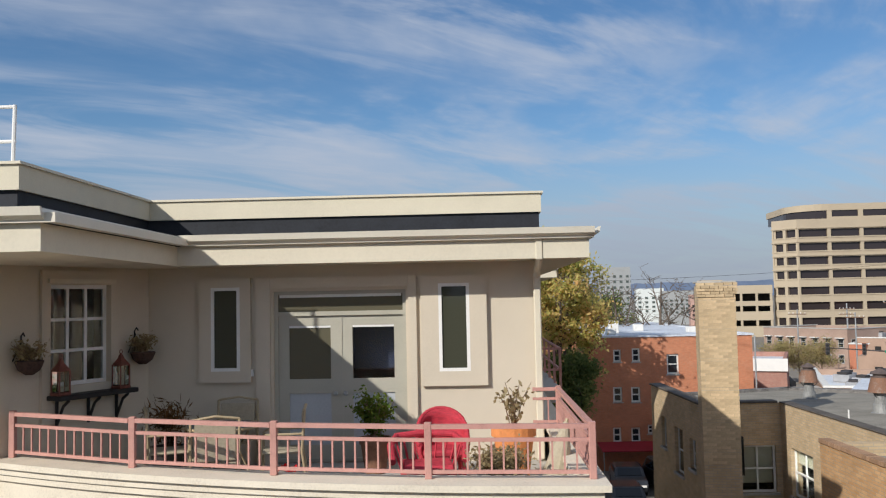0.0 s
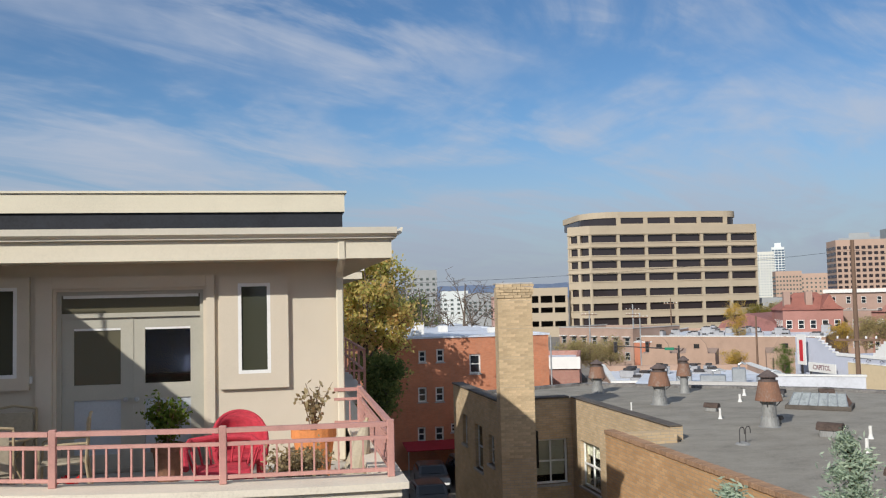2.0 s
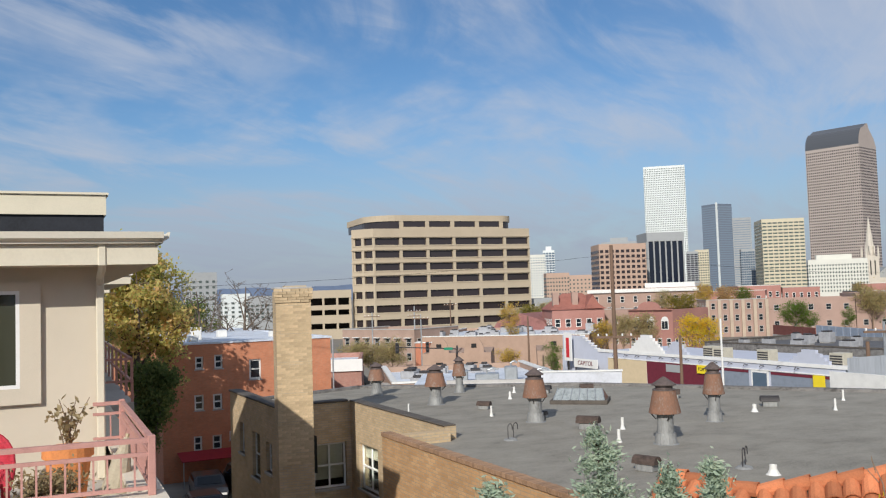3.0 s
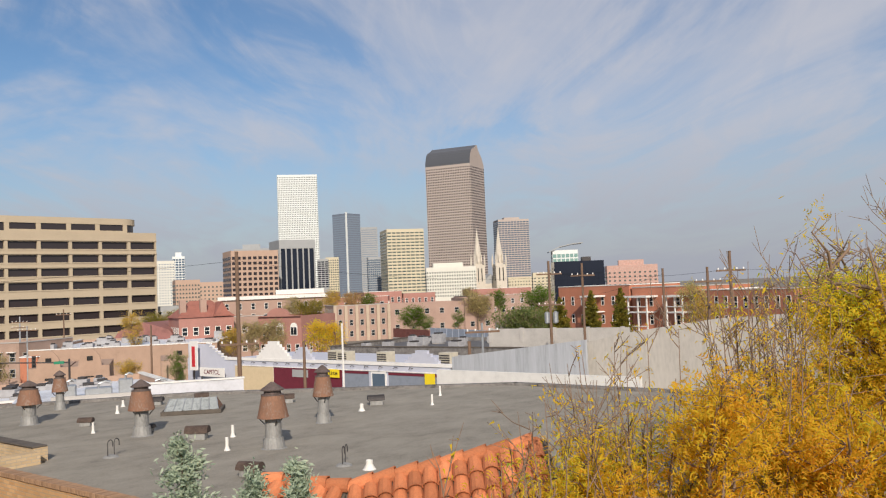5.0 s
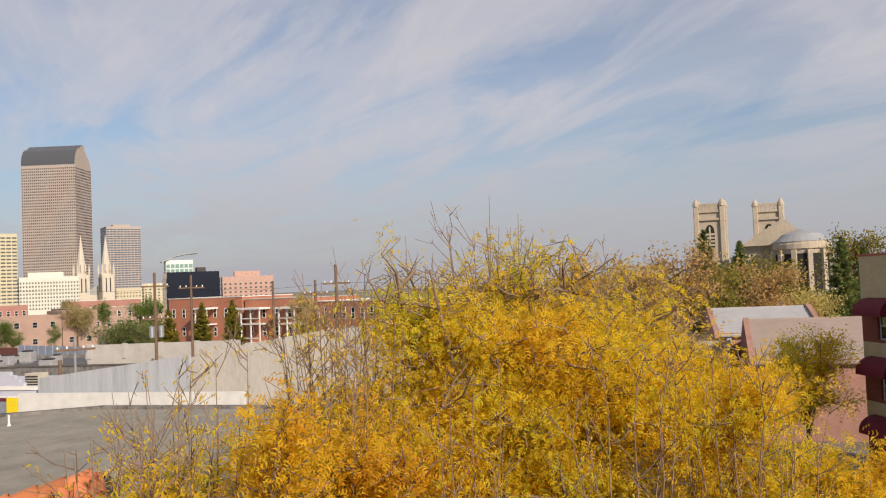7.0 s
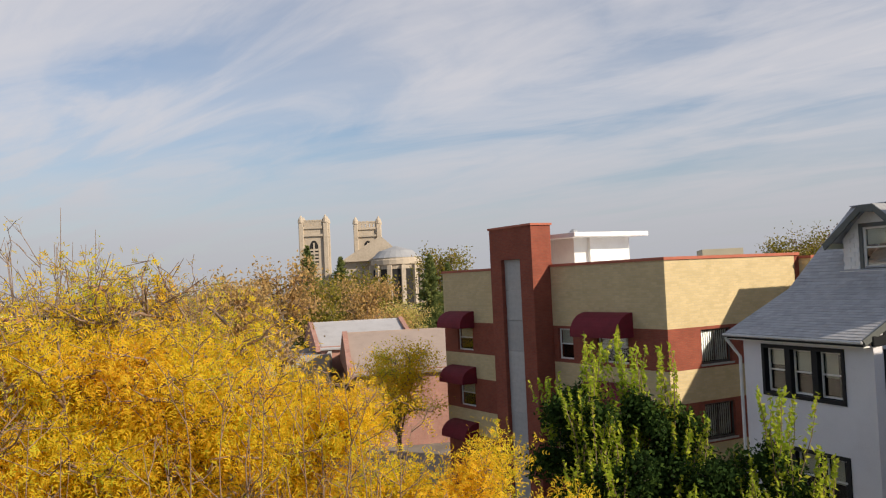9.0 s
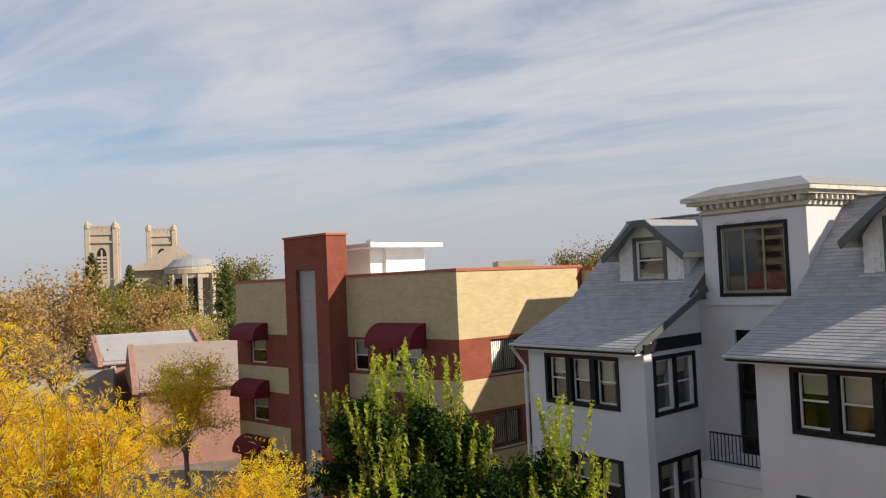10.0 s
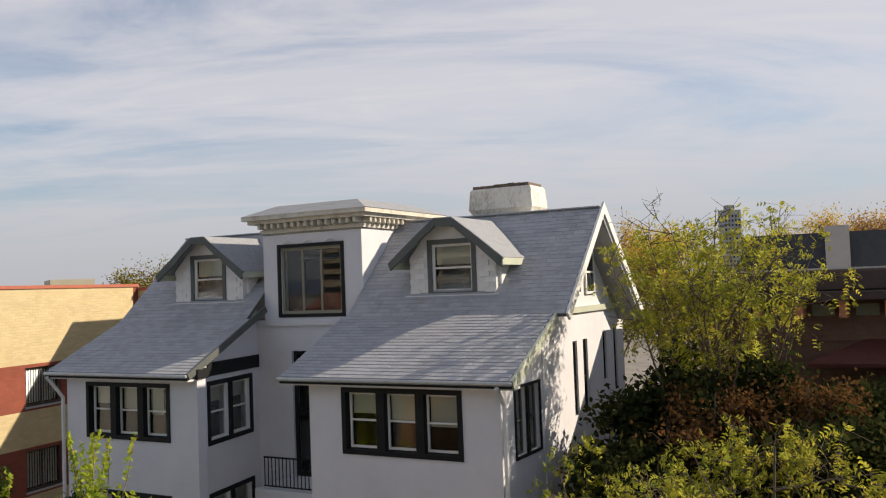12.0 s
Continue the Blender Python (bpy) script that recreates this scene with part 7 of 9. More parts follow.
# ---------- buff and maroon apartment house ----------
YB = thing("banded_apartment_house", "apartment house in buff and maroon brick bands with burgundy awnings", "apartment block", pose(33.4, -15.7, 0, 0, 0, 198.6))
BANDS = [(0, 3.5, MAROON_BRICK), (3.5, 4.8, YELLOW_BRICK), (4.8, 6.5, MAROON_BRICK), (6.5, 7.8, YELLOW_BRICK), (7.8, 9.45, MAROON_BRICK), (9.45, 12.15, YELLOW_BRICK)]
LEN, DEP = 17.6, 7.5
YW = [(-16.2, -14.6), (-7.05, -5.95), (-4.3, -2.3)]
SIDEW = [(1.75, 3.45)]
slat = None
SLAT_CLOTH = mat("grey blind cloth", (0.62, 0.63, 0.63), 0.9, vary=0.06)
BROWN_FRAME = mat("dark brown window frame", (0.09, 0.07, 0.06), 0.6, vary=0.08)
for z0, z1, mt in BANDS:
    dark = mt is MAROON_BRICK
    ops = [(a, b, z0 + 0.15, z1 - 0.12) for a, b in YW] if dark and z0 > 1 else []
    nm = "maroon_band" if dark else "buff_band"
    part(nm, wall_mesh(-LEN, 0, z0, z1, ops, 0.3), mt, YB)
    sops = [(a, b, z0 + 0.15, z1 - 0.12) for a, b in SIDEW] if dark and z0 > 1 else []
    part(nm, wall_mesh(0.3, DEP, z0, z1, sops, 0.3, right_side(0)), mt, YB)
    for o in ops:
        window(YB, I4, *o, WORN_WHITE, None, cols=1, rows=2, bar=0.07, depth=0.12, blind=0.5)
    for o in sops:
        window(YB, right_side(0), *o, BROWN_FRAME, None, cols=2, rows=1, bar=0.07, depth=0.12, sill=CONCRETE)
        for k in range(13):
            side_m = right_side(0) @ pose(o[0] + 0.14 + k * (o[1] - o[0] - 0.28) / 12, 0.20, o[2], 0, 0, 14)
            if slat is None:
                slat = part("blind_slat", B(-0.045, 0.045, 0, 0.008, 0.1, o[3] - o[2] - 0.1), SLAT_CLOTH, YB, "grey vertical blind slat")
                slat.matrix_basis = side_m
            else:
                share(slat, YB, side_m)
part("rear_wall", B(-LEN, 0, DEP, DEP + 0.3, 0, 12.15), MAROON_BRICK, YB)
part("left_wall", B(-LEN, -LEN + 0.3, 0.3, DEP, 0, 12.15), MAROON_BRICK, YB)
part("roof", B(-LEN + 0.3, -0.3, 0.3, DEP, 11.4, 11.5), SILVER_ROOF, YB)
CAPR = mat("red clay coping", (0.42, 0.13, 0.08), 0.8, vary=0.1)
part("coping", B(-LEN - 0.05, 0.05, -0.05, 0.35, 12.151, 12.27), CAPR, YB)
part("side_coping", B(-0.35, 0.05, 0.35, DEP + 0.3, 12.151, 12.27), CAPR, YB)
part("set_back_wing", B(-12, 0.6, DEP + 0.3, DEP + 5, 0, 12.0), YELLOW_BRICK, YB)
part("wing_coping", B(-12, 0.66, DEP + 0.25, DEP + 5, 12.001, 12.12), CAPR, YB)
# red entrance fin with its glass-block strip
part("fin", wall_mesh(-10.95, -7.4, 0, 14.1, ((-10.0, -8.4, 1.0, 12.6),), 0.5, pose(0, -1.0, 0)), MAROON_BRICK, YB)
part("fin_side", B(-7.7, -7.4, -0.5, 0, 0, 14.1), MAROON_BRICK, YB)
part("fin_body", B(-10.95, -7.7, -0.5, 0.1, 12.7, 14.1), MAROON_BRICK, YB)
part("fin_side", B(-10.95, -10.65, -0.5, 0, 0, 12.7), MAROON_BRICK, YB)
part("fin_side", B(-7.7, -7.4, 0, 0.1, 12.1, 14.1), MAROON_BRICK, YB)
part("fin_coping", B(-11.01, -7.34, -1.06, 0.16, 14.101, 14.2), CAPR, YB)
GB = mat("milky glass block", (0.41, 0.41, 0.39), 0.6, vary=0.1, scale=4, per_object=0.12)
gb = None
for k in range(8):
    m = pose(-10.0, -0.8, 1.0 + k * 1.45)
    if gb is None:
        bm = bmesh.new()
        box(bm, 0, 1.6, 0, 0.12, 0, 1.44, bevel=0.006)
        gb = part("glass_block_panel", bm, GB, YB)
        gb.matrix_basis = m
    else:
        share(gb, YB, m)
# white roof pavilion with a cantilevered roof
RP = thing("roof_pavilion", "white roof pavilion with a thin projecting roof", "pavilion", YB.matrix_basis @ pose(0, 0, 11.5))
part("wall", B(-9.5, -7.6, 1.6, 5.0, 0, 1.98), WHITE, RP)
part("roof", B(-9.8, -6.5, 0.8, 5.3, 1.98, 2.20, bevel=0.02), WHITE, RP)
part("screen_wall", B(-7.6, -7.4, 2.4, 4.8, 0, 1.98), WHITE, RP)
bm = bmesh.new(); lathe(bm, [(0.12, 2.2), (0.2, 2.24), (0.2, 2.40), (0.05, 2.48)], 10, (-8.6, 2.4, 0))
part("vent", bm, GALV, RP)


def awning(x0, x1, z, m, deep=0.9, h=0.75):
    a = thing("awning", "burgundy canvas awning over a window", "awning", YB.matrix_basis @ m, "awnings")
    bm = bmesh.new()
    pr = [(-deep * math.sin(t), z + h * math.cos(t)) for t in (math.pi / 2 * k / 8 for k in range(9))] + [(-deep, z - 0.12)]
    a0 = [bm.verts.new((x0, y, zz)) for y, zz in pr]
    a1 = [bm.verts.new((x1, y, zz)) for y, zz in pr]
    for k in range(len(pr) - 1):
        bm.faces.new((a0[k], a0[k + 1], a1[k + 1], a1[k]))
    part("canvas", bm, AWNING, a)
    for x in (x0, x1):
        bm = bmesh.new()
        bm.faces.new([bm.verts.new((x, y, zz)) for y, zz in pr] + [bm.verts.new((x, 0, z - 0.12))])
        part("end_panel", bm, AWNING, a)


for z in (9.3, 6.35, 3.4):
    awning(-16.9, -14.4, z, I4)
awning(-5.0, -1.95, 9.2, I4, 0.9, 0.9)
awning(-5.0, -1.95, 6.25, I4, 0.9, 0.9)


# ---------- stone cathedral ----------
CA = thing("stone_cathedral", "pale stone gothic cathedral with two square towers and a round apse", "church", pose(236, -30, 0, 0, 0, -98))
LEAD = mat("grey lead roof", (0.30, 0.31, 0.32), 0.6, vary=0.08, scale=0.3, fine=3)


def cath_tower(x, y):
    t = new("bell_tower"); t.parent = CA
    w = 3.5
    part("shaft", B(x - w, x + w, y - w, y + w, 0, 28.6), LIMESTONE, t)
    for sx in (-1, 1):
        for sy in (-1, 1):
            part("buttress", B(x + sx * w - 0.7, x + sx * w + 0.7, y + sy * w - 0.7, y + sy * w + 0.7, 0, 30.4, bevel=0.15), LIMESTONE, t)
            bm = bmesh.new(); lathe(bm, [(0.95, 30.4), (0.8, 31.4), (0.1, 32.6)], 8, (x + sx * w, y + sy * w, 0))
            part("pinnacle", bm, LIMESTONE, t)
    bm = bmesh.new()
    for k in range(5):
        for s in (-1, 1):
            box(bm, x - 2.7 + k * 1.2, x - 2.0 + k * 1.2, y + s * w - 0.3, y + s * w + 0.3, 29.3, 31.2)
            box(bm, x + s * w - 0.3, x + s * w + 0.3, y - 2.7 + k * 1.2, y - 2.0 + k * 1.2, 29.3, 31.2)
    for s in (-1, 1):
        box(bm, x - w, x + w, y + s * w - 0.4, y + s * w + 0.4, 28.6, 29.3)
        box(bm, x + s * w - 0.4, x + s * w + 0.4, y - w, y + w, 28.6, 29.3)
        box(bm, x - w, x + w, y + s * w - 0.35, y + s * w + 0.35, 30.7, 31.1)
        box(bm, x + s * w - 0.35, x + s * w + 0.35, y - w, y + w, 30.7, 31.1)
    part("pierced_parapet", bm, LIMESTONE, t)
    for m in (pose(x, y - w, 0), pose(x - w, y, 0, 0, 0, -90), pose(x + w, y, 0, 0, 0, 90)):
        bm = bmesh.new()
        pr = [(-1.25, 18), (1.25, 18), (1.25, 23.0)] + [(1.25 * math.cos(a), 23.0 + 2.2 * math.sin(a)) for a in (math.pi * k / 8 for k in range(1, 8))] + [(-1.25, 23.0)]
        bm.faces.new([bm.verts.new((a, -0.06, b)) for a, b in pr])
        bm.transform(m)
        # flat dark face stands for the shade in the opening
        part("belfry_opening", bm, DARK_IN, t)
        for k in range(5):
            part("louvre", B(-1.2, 1.2, -0.35, -0.1, 18.2 + k * 1.0, 18.75 + k * 1.0, m), LIMESTONE, t)
        part("mullion", B(-0.2, 0.2, -0.4, -0.08, 18, 24.5, m), LIMESTONE, t)
        part("string_course", B(-w, w, -0.5, 0, 26.4, 27.0, m), LIMESTONE, t)


cath_tower(-21.0, 20)
cath_tower(-6.0, 34)
part("nave_wall", B(-12, 5, 4, 40, 0, 18.4), LIMESTONE, CA)
bm = bmesh.new()
for y in (2, 42):
    for x, z in ((-12.8, 18.2), (5.8, 18.2), (-1.5, 25.0)):
        bm.verts.new((x, y, z))
bm.verts.ensure_lookup_table()
for f in ((0, 1, 2), (5, 4, 3), (0, 2, 5, 3), (1, 4, 5, 2), (0, 3, 4, 1)):
    bm.faces.new([bm.verts[i] for i in f])
part("nave_roof", bm, LIMESTONE, CA)
bm = bmesh.new(); lathe(bm, [(6.4, 0), (6.4, 16.6), (6.9, 16.8), (6.9, 18.0), (6.5, 18.2), (6.5, 18.6)], 24, (2.6, -1, 0))
part("apse", bm, LIMESTONE, CA)
bm = bmesh.new(); lathe(bm, [(6.6, 18.6), (4.6, 20.5), (0.3, 21.8)], 24, (2.6, -1, 0))
part("apse_roof", bm, LEAD, CA)
for k in range(9):
    a = radians(-90 + (k - 4) * 30)
    m = pose(2.6, -1, 0, 0, 0, math.degrees(a) + 90)
    part("apse_window", B(-1.1, 1.1, -6.48, -6.3, 6, 15.6, m), DARK_IN, CA)
    part("apse_buttress", B(-0.55, 0.55, -7.4, -6.2, 0, 16.6, m @ pose(0, 0, 0, 0, 0, 15)), LIMESTONE, CA)


# low gabled roofs in front of the cathedral
def gable_house(name, label, x, y, a, w, dep, eave_z, ridge_z, wall, roof):
    t = thing(name, label, "house", pose(x, y, 0, 0, 0, a))
    part("wall", B(-w / 2, w / 2, 0, dep, 0, eave_z), wall, t)
    bm = bmesh.new()
    for y2 in (0.0, dep):
        bm.faces.new([bm.verts.new(p) for p in ((-w / 2, y2, eave_z), (w / 2, y2, eave_z), (0, y2, ridge_z - 0.1))])
    part("gable", bm, wall, t)
    bm = bmesh.new()
    for s in (-1, 1):
        bm.faces.new([bm.verts.new(p) for p in ((s * (w / 2 + 0.4), -0.3, eave_z - 0.2), (s * (w / 2 + 0.4), dep + 0.3, eave_z - 0.2), (0, dep + 0.3, ridge_z), (0, -0.3, ridge_z))])
    thicken(bm, bm.faces[:], 0.12)
    part("roof", bm, roof, t)
    for y2 in (-0.55, dep + 0.15):
        bm = bmesh.new()
        rim = [(-w / 2 - 0.5, eave_z - 0.4), (w / 2 + 0.5, eave_z - 0.4), (w / 2 + 0.5, eave_z + 0.1), (0, ridge_z + 0.22), (-w / 2 - 0.5, eave_z + 0.1)]
        f = [bm.verts.new((x2, y2, z2)) for x2, z2 in rim]
        g = [bm.verts.new((x2, y2 + 0.4, z2)) for x2, z2 in rim]
        bm.faces.new(f); bm.faces.new(g[::-1])
        for k in range(5):
            bm.faces.new((f[k], g[k], g[(k + 1) % 5], f[(k + 1) % 5]))
        part("gable_parapet", bm, wall, t)
    return t


PALE_ROOF = mat("pale grey shingle", (0.37, 0.37, 0.38), 0.9, vary=0.08, scale=0.8, fine=20)
gable_house("grey_roofed_hall", "low brick hall with a pale grey pitched roof", 86.0, -4.2, 183, 12, 8.0, 6.4, 8.25, OLD_BRICK, PALE_ROOF)
gable_house("tan_roofed_hall", "low brick hall with a pale tan pitched roof", 72.2, -6.4, 178, 15, 17, 5.5, 7.85, OLD_BRICK, mat("tan shingle", (0.33, 0.265, 0.225), 0.9, vary=0.08, scale=0.8, fine=20))
block("flat_roofed_annexe", "low annexe with a pale flat roof", (77.0, 2.6), (76.2, -5.0), 9, 6.0, CONCRETE, SILVER_ROOF)
# out of sight: placed so its shadow crosses the banded house's side wall
block("plain_brick_house", "unseen flat-roofed brick house placed to shadow the banded house", (31.2, -23.3), (31.2 - 7.58, -23.3 - 2.55), 8, 13.75, YELLOW_BRICK, SILVER_ROOF)

# brown brick house with a heavy cornice
DB = thing("brown_corniced_house", "brown brick house, shade painted in, with a heavy bracketed cornice", "house", pose(9.0, -26.6, 0, 0, 0, 188))
# brick is darkened to stand for the shade on this front
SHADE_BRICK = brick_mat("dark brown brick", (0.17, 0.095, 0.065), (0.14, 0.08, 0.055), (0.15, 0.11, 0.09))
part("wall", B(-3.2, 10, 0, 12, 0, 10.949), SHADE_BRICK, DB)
BROWN = mat("dark brown painted wood", (0.07, 0.048, 0.04), 0.7, vary=0.1)
# sage of the panels, darkened for the same shade
PANEL_GREEN = mat("dull green panel paint", (0.20, 0.21, 0.15), 0.8, vary=0.15)
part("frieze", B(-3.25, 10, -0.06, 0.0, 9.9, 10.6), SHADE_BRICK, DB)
part("cornice", B(-3.9, 10, -0.7, 12, 10.95, 11.2, bevel=0.03), BROWN, DB)
part("roof_edge", B(-3.8, 10, -0.55, 12, 11.2, 11.75, bevel=0.05), BROWN, DB)
for k in range(12):
    part("bracket", B(-3.1 + k * 1.05, -2.9 + k * 1.05, -0.55, 0, 10.5, 10.95, bevel=0.02), RED_BRICK, DB)
    part("frieze_panel", B(-2.75 + k * 1.05, -2.2 + k * 1.05, -0.08, -0.06, 10.55, 10.85), PANEL_GREEN, DB)
bm = bmesh.new()
for p in ((-0.6, -1.6, 9.45), (5, -1.6, 9.45), (5, 0, 9.95), (0.6, 0, 9.95), (-0.6, 0, 9.45)):
    bm.verts.new(p)
bm.verts.ensure_lookup_table()
bm.faces.new([bm.verts[i] for i in (0, 1, 2, 3)]); bm.faces.new([bm.verts[i] for i in (0, 3, 4)])
thicken(bm, bm.faces[:], 0.1)
part("porch_roof", bm, mat("dull red metal roof", (0.11, 0.035, 0.03), 0.5, vary=0.1), DB)
DK = block("dark_roofed_block", "dark slate mansard block with a pale chimney", (23, -59), (14, -61.5), 12, 14.2, mat("dark slate", (0.045, 0.05, 0.06), 0.7, vary=0.15), ROOF_GRAVEL)
part("pale_chimney", B(5.0, 6.4, -0.4, 0.5, 0, 14.6), CONCRETE, DK)
part("lower_parapet", B(-2, 12, -3, -2.6, 0, 11.95), CONCRETE, DK)
for x, y, w, h in ((120, -75, 10, 14.2), (150, -85, 14, 13.5), (135, -70, 6, 15)):
    block("far_flats", "far pale apartment blocks on the horizon", (x, y), (x - w * 0.4, y - w), 10, h, GOLD_STONE, SILVER_ROOF, (1.2, 1.4, 5, (8.5, 11)), None)




# ---------- trees ----------
def mesh_from(name, verts, faces, material, parent, label="", kind=""):
    me = bpy.data.meshes.new(name)
    me.vertices.add(len(verts))
    me.vertices.foreach_set("co", np.asarray(verts, np.float32).ravel())
    n, k = faces.shape
    me.loops.add(n * k)
    me.loops.foreach_set("vertex_index", faces.astype(np.int32).ravel())
    me.polygons.add(n)
    me.polygons.foreach_set("loop_start", np.arange(0, n * k, k, dtype=np.int32))
    me.polygons.foreach_set("loop_total", np.full(n, k, dtype=np.int32))
    me.update()
    me.validate()
    me.materials.append(material)
    ob = new(name, me)
    ob.parent = parent
    if label or kind:
        tagged(ob, label, kind=kind)
    return ob


def leaves(centres, length, width, rs, droop=0.3, out=None, spray=False):
    """Rhombic leaves, each its own island, at the given points."""
    n = len(centres)
    d = rs.normal(size=(n, 3))
    if out is not None:
        d = d * 0.8 + out
    d[:, 2] -= droop
    d /= np.linalg.norm(d, axis=1)[:, None]
    r = rs.normal(size=(n, 3))
    s = np.cross(d, r)
    s /= np.linalg.norm(s, axis=1)[:, None] + 1e-9
    ln = length * rs.uniform(0.6, 1.3, (n, 1))
    wd = width * rs.uniform(0.7, 1.3, (n, 1))
    if spray:
        v = np.stack([centres + s * wd / 2, centres - s * wd / 2, centres + d * ln], 1).reshape(-1, 3)
        return v, np.arange(3 * n).reshape(n, 3)
    v = np.stack([centres - d * ln / 2, centres + s * wd / 2, centres + d * ln / 2, centres - s * wd / 2], 1).reshape(-1, 3)
    return v, np.arange(4 * n).reshape(n, 4)


def fronds(tips, per_tip, rs, reach, leaflet, width, droop, spread, pairs=3):
    """Feathery compound leaves: leaflets in pairs along drooping midribs that spring from the twigs."""
    S = np.array([t[0] for t in tips])
    E = np.array([t[1] for t in tips])
    k = np.repeat(np.arange(len(tips)), per_tip)
    n = len(k)
    root = S[k] + (E[k] - S[k]) * rs.uniform(0.0, 1.1, (n, 1)) + rs.normal(0, spread, (n, 3))
    way = rs.normal(size=(n, 3)) + (E[k] - S[k]) / (np.linalg.norm(E[k] - S[k], axis=1)[:, None] + 1e-6) * 0.8
    way[:, 2] -= droop
    way /= np.linalg.norm(way, axis=1)[:, None]
    side = np.cross(way, rs.normal(size=(n, 3)))
    side /= np.linalg.norm(side, axis=1)[:, None] + 1e-9
    ln = reach * rs.uniform(0.6, 1.25, (n, 1))
    V = []
    for j in range(pairs):
        f = (j + 0.6) / pairs
        at = root + way * ln * f - np.array([0, 0, 1.0]) * ln * 0.25 * f * f
        size = leaflet * (1.15 - 0.6 * f) * rs.uniform(0.75, 1.25, (n, 1))
        for sg in (-1, 1):
            d = way * 0.5 + side * sg
            d /= np.linalg.norm(d, axis=1)[:, None]
            c = np.cross(d, np.cross(way, side)) * width / 2
            V.append(np.stack([at + c, at + d * size, at - c], 1))
    v = np.concatenate(V).reshape(-1, 3)
    return v, np.arange(len(v)).reshape(-1, 3)


def grow(rs, base, height, radius, crown_z, limbs, forks, twigs, up=0.5, low=-0.15, girth=1.0):
    """A skeleton: trunk, limbs, forks and twigs as polylines with their radii, and the points that bear leaves."""
    lines, tips = [], []
    top = np.array([base[0], base[1], base[2] + height])
    tr = (height * 0.018 + 0.03) * girth
    n = 7
    trunk = [np.array([base[0], base[1], base[2] + height * 0.86 * k / (n - 1)]) + np.r_[rs.normal(0, 0.012 * height, 2) * (k / n), 0] for k in range(n)]
    lines.append((trunk, [tr * (1 - 0.85 * k / (n - 1)) for k in range(n)]))
    zc, rz = base[2] + (crown_z + height) / 2, (height - crown_z) / 2
    c = np.array([base[0], base[1], zc])
    for i in range(limbs):
        f = 0.30 + 0.68 * i / limbs
        k = min(int(f * (n - 1)), n - 2)
        st = trunk[k] + (trunk[k + 1] - trunk[k]) * (f * (n - 1) - k)
        if st[2] < base[2] + crown_z * 0.6:
            st = np.array([trunk[0][0], trunk[0][1], base[2] + crown_z * 0.6])
        a = i * 2.4 + rs.uniform(-0.4, 0.4)
        el = rs.uniform(low, 0.9)
        e = c + np.array([math.cos(a) * math.cos(el) * radius, math.sin(a) * math.cos(el) * radius, math.sin(el) * rz]) * rs.uniform(0.72, 0.98)
        e[2] = max(e[2], st[2] + 0.1)
        mid = st * 0.5 + e * 0.5 + np.r_[rs.normal(0, 0.06 * radius, 2), 0.1 * radius]
        limb = [st, st * 0.6 + mid * 0.4, mid, mid * 0.5 + e * 0.5 + rs.normal(0, 0.04 * radius, 3), e]
        lr = tr * 0.42 * (1 - 0.5 * f)
        lines.append((limb, [lr, lr * 0.8, lr * 0.6, lr * 0.4, lr * 0.15]))
        for j in range(forks):
            g = rs.uniform(0.25, 0.98)
            q = g * 4
            m = min(int(q), 3)
            s2 = limb[m] + (limb[m + 1] - limb[m]) * (q - m)
            dr = rs.normal(size=3)
            dr[2] = abs(dr[2]) * up + 0.1
            dr /= np.linalg.norm(dr)
            ln = radius * rs.uniform(0.22, 0.5)
            e2 = s2 + dr * ln
            fk = [s2, s2 * 0.5 + e2 * 0.5 + rs.normal(0, 0.03 * radius, 3), e2]
            lines.append((fk, [lr * 0.35, lr * 0.25, lr * 0.08]))
            for t in range(twigs):
                h = rs.uniform(0.2, 1.0)
                s3 = s2 + (e2 - s2) * h
                d3 = rs.normal(size=3)
                d3[2] = d3[2] * 0.6 + 0.25
                d3 /= np.linalg.norm(d3)
                e3 = s3 + d3 * radius * rs.uniform(0.08, 0.24)
                lines.append(([s3, e3], [lr * 0.12, lr * 0.04]))
                tips.append((s3, e3))
    return lines, tips


def wood(lines, seg, material, parent, name="trunk", least=0.004):
    V, Fc = [], []
    for pts, rad in lines:
        n0 = len(V)
        for i, p in enumerate(pts):
            d = pts[min(i + 1, len(pts) - 1)] - pts[max(i - 1, 0)]
            d = d / (np.linalg.norm(d) + 1e-9)
            a = np.cross(d, (0.3, 0.9, 0.31)); a /= np.linalg.norm(a) + 1e-9
            b = np.cross(d, a)
            for k in range(seg):
                t = 2 * math.pi * k / seg
                V.append(p + (a * math.cos(t) + b * math.sin(t)) * max(rad[i], least))
        for i in range(len(pts) - 1):
            for k in range(seg):
                Fc.append((n0 + i * seg + k, n0 + i * seg + (k + 1) % seg, n0 + (i + 1) * seg + (k + 1) % seg, n0 + (i + 1) * seg + k))
    return mesh_from(name, np.array(V), np.array(Fc), material, parent)


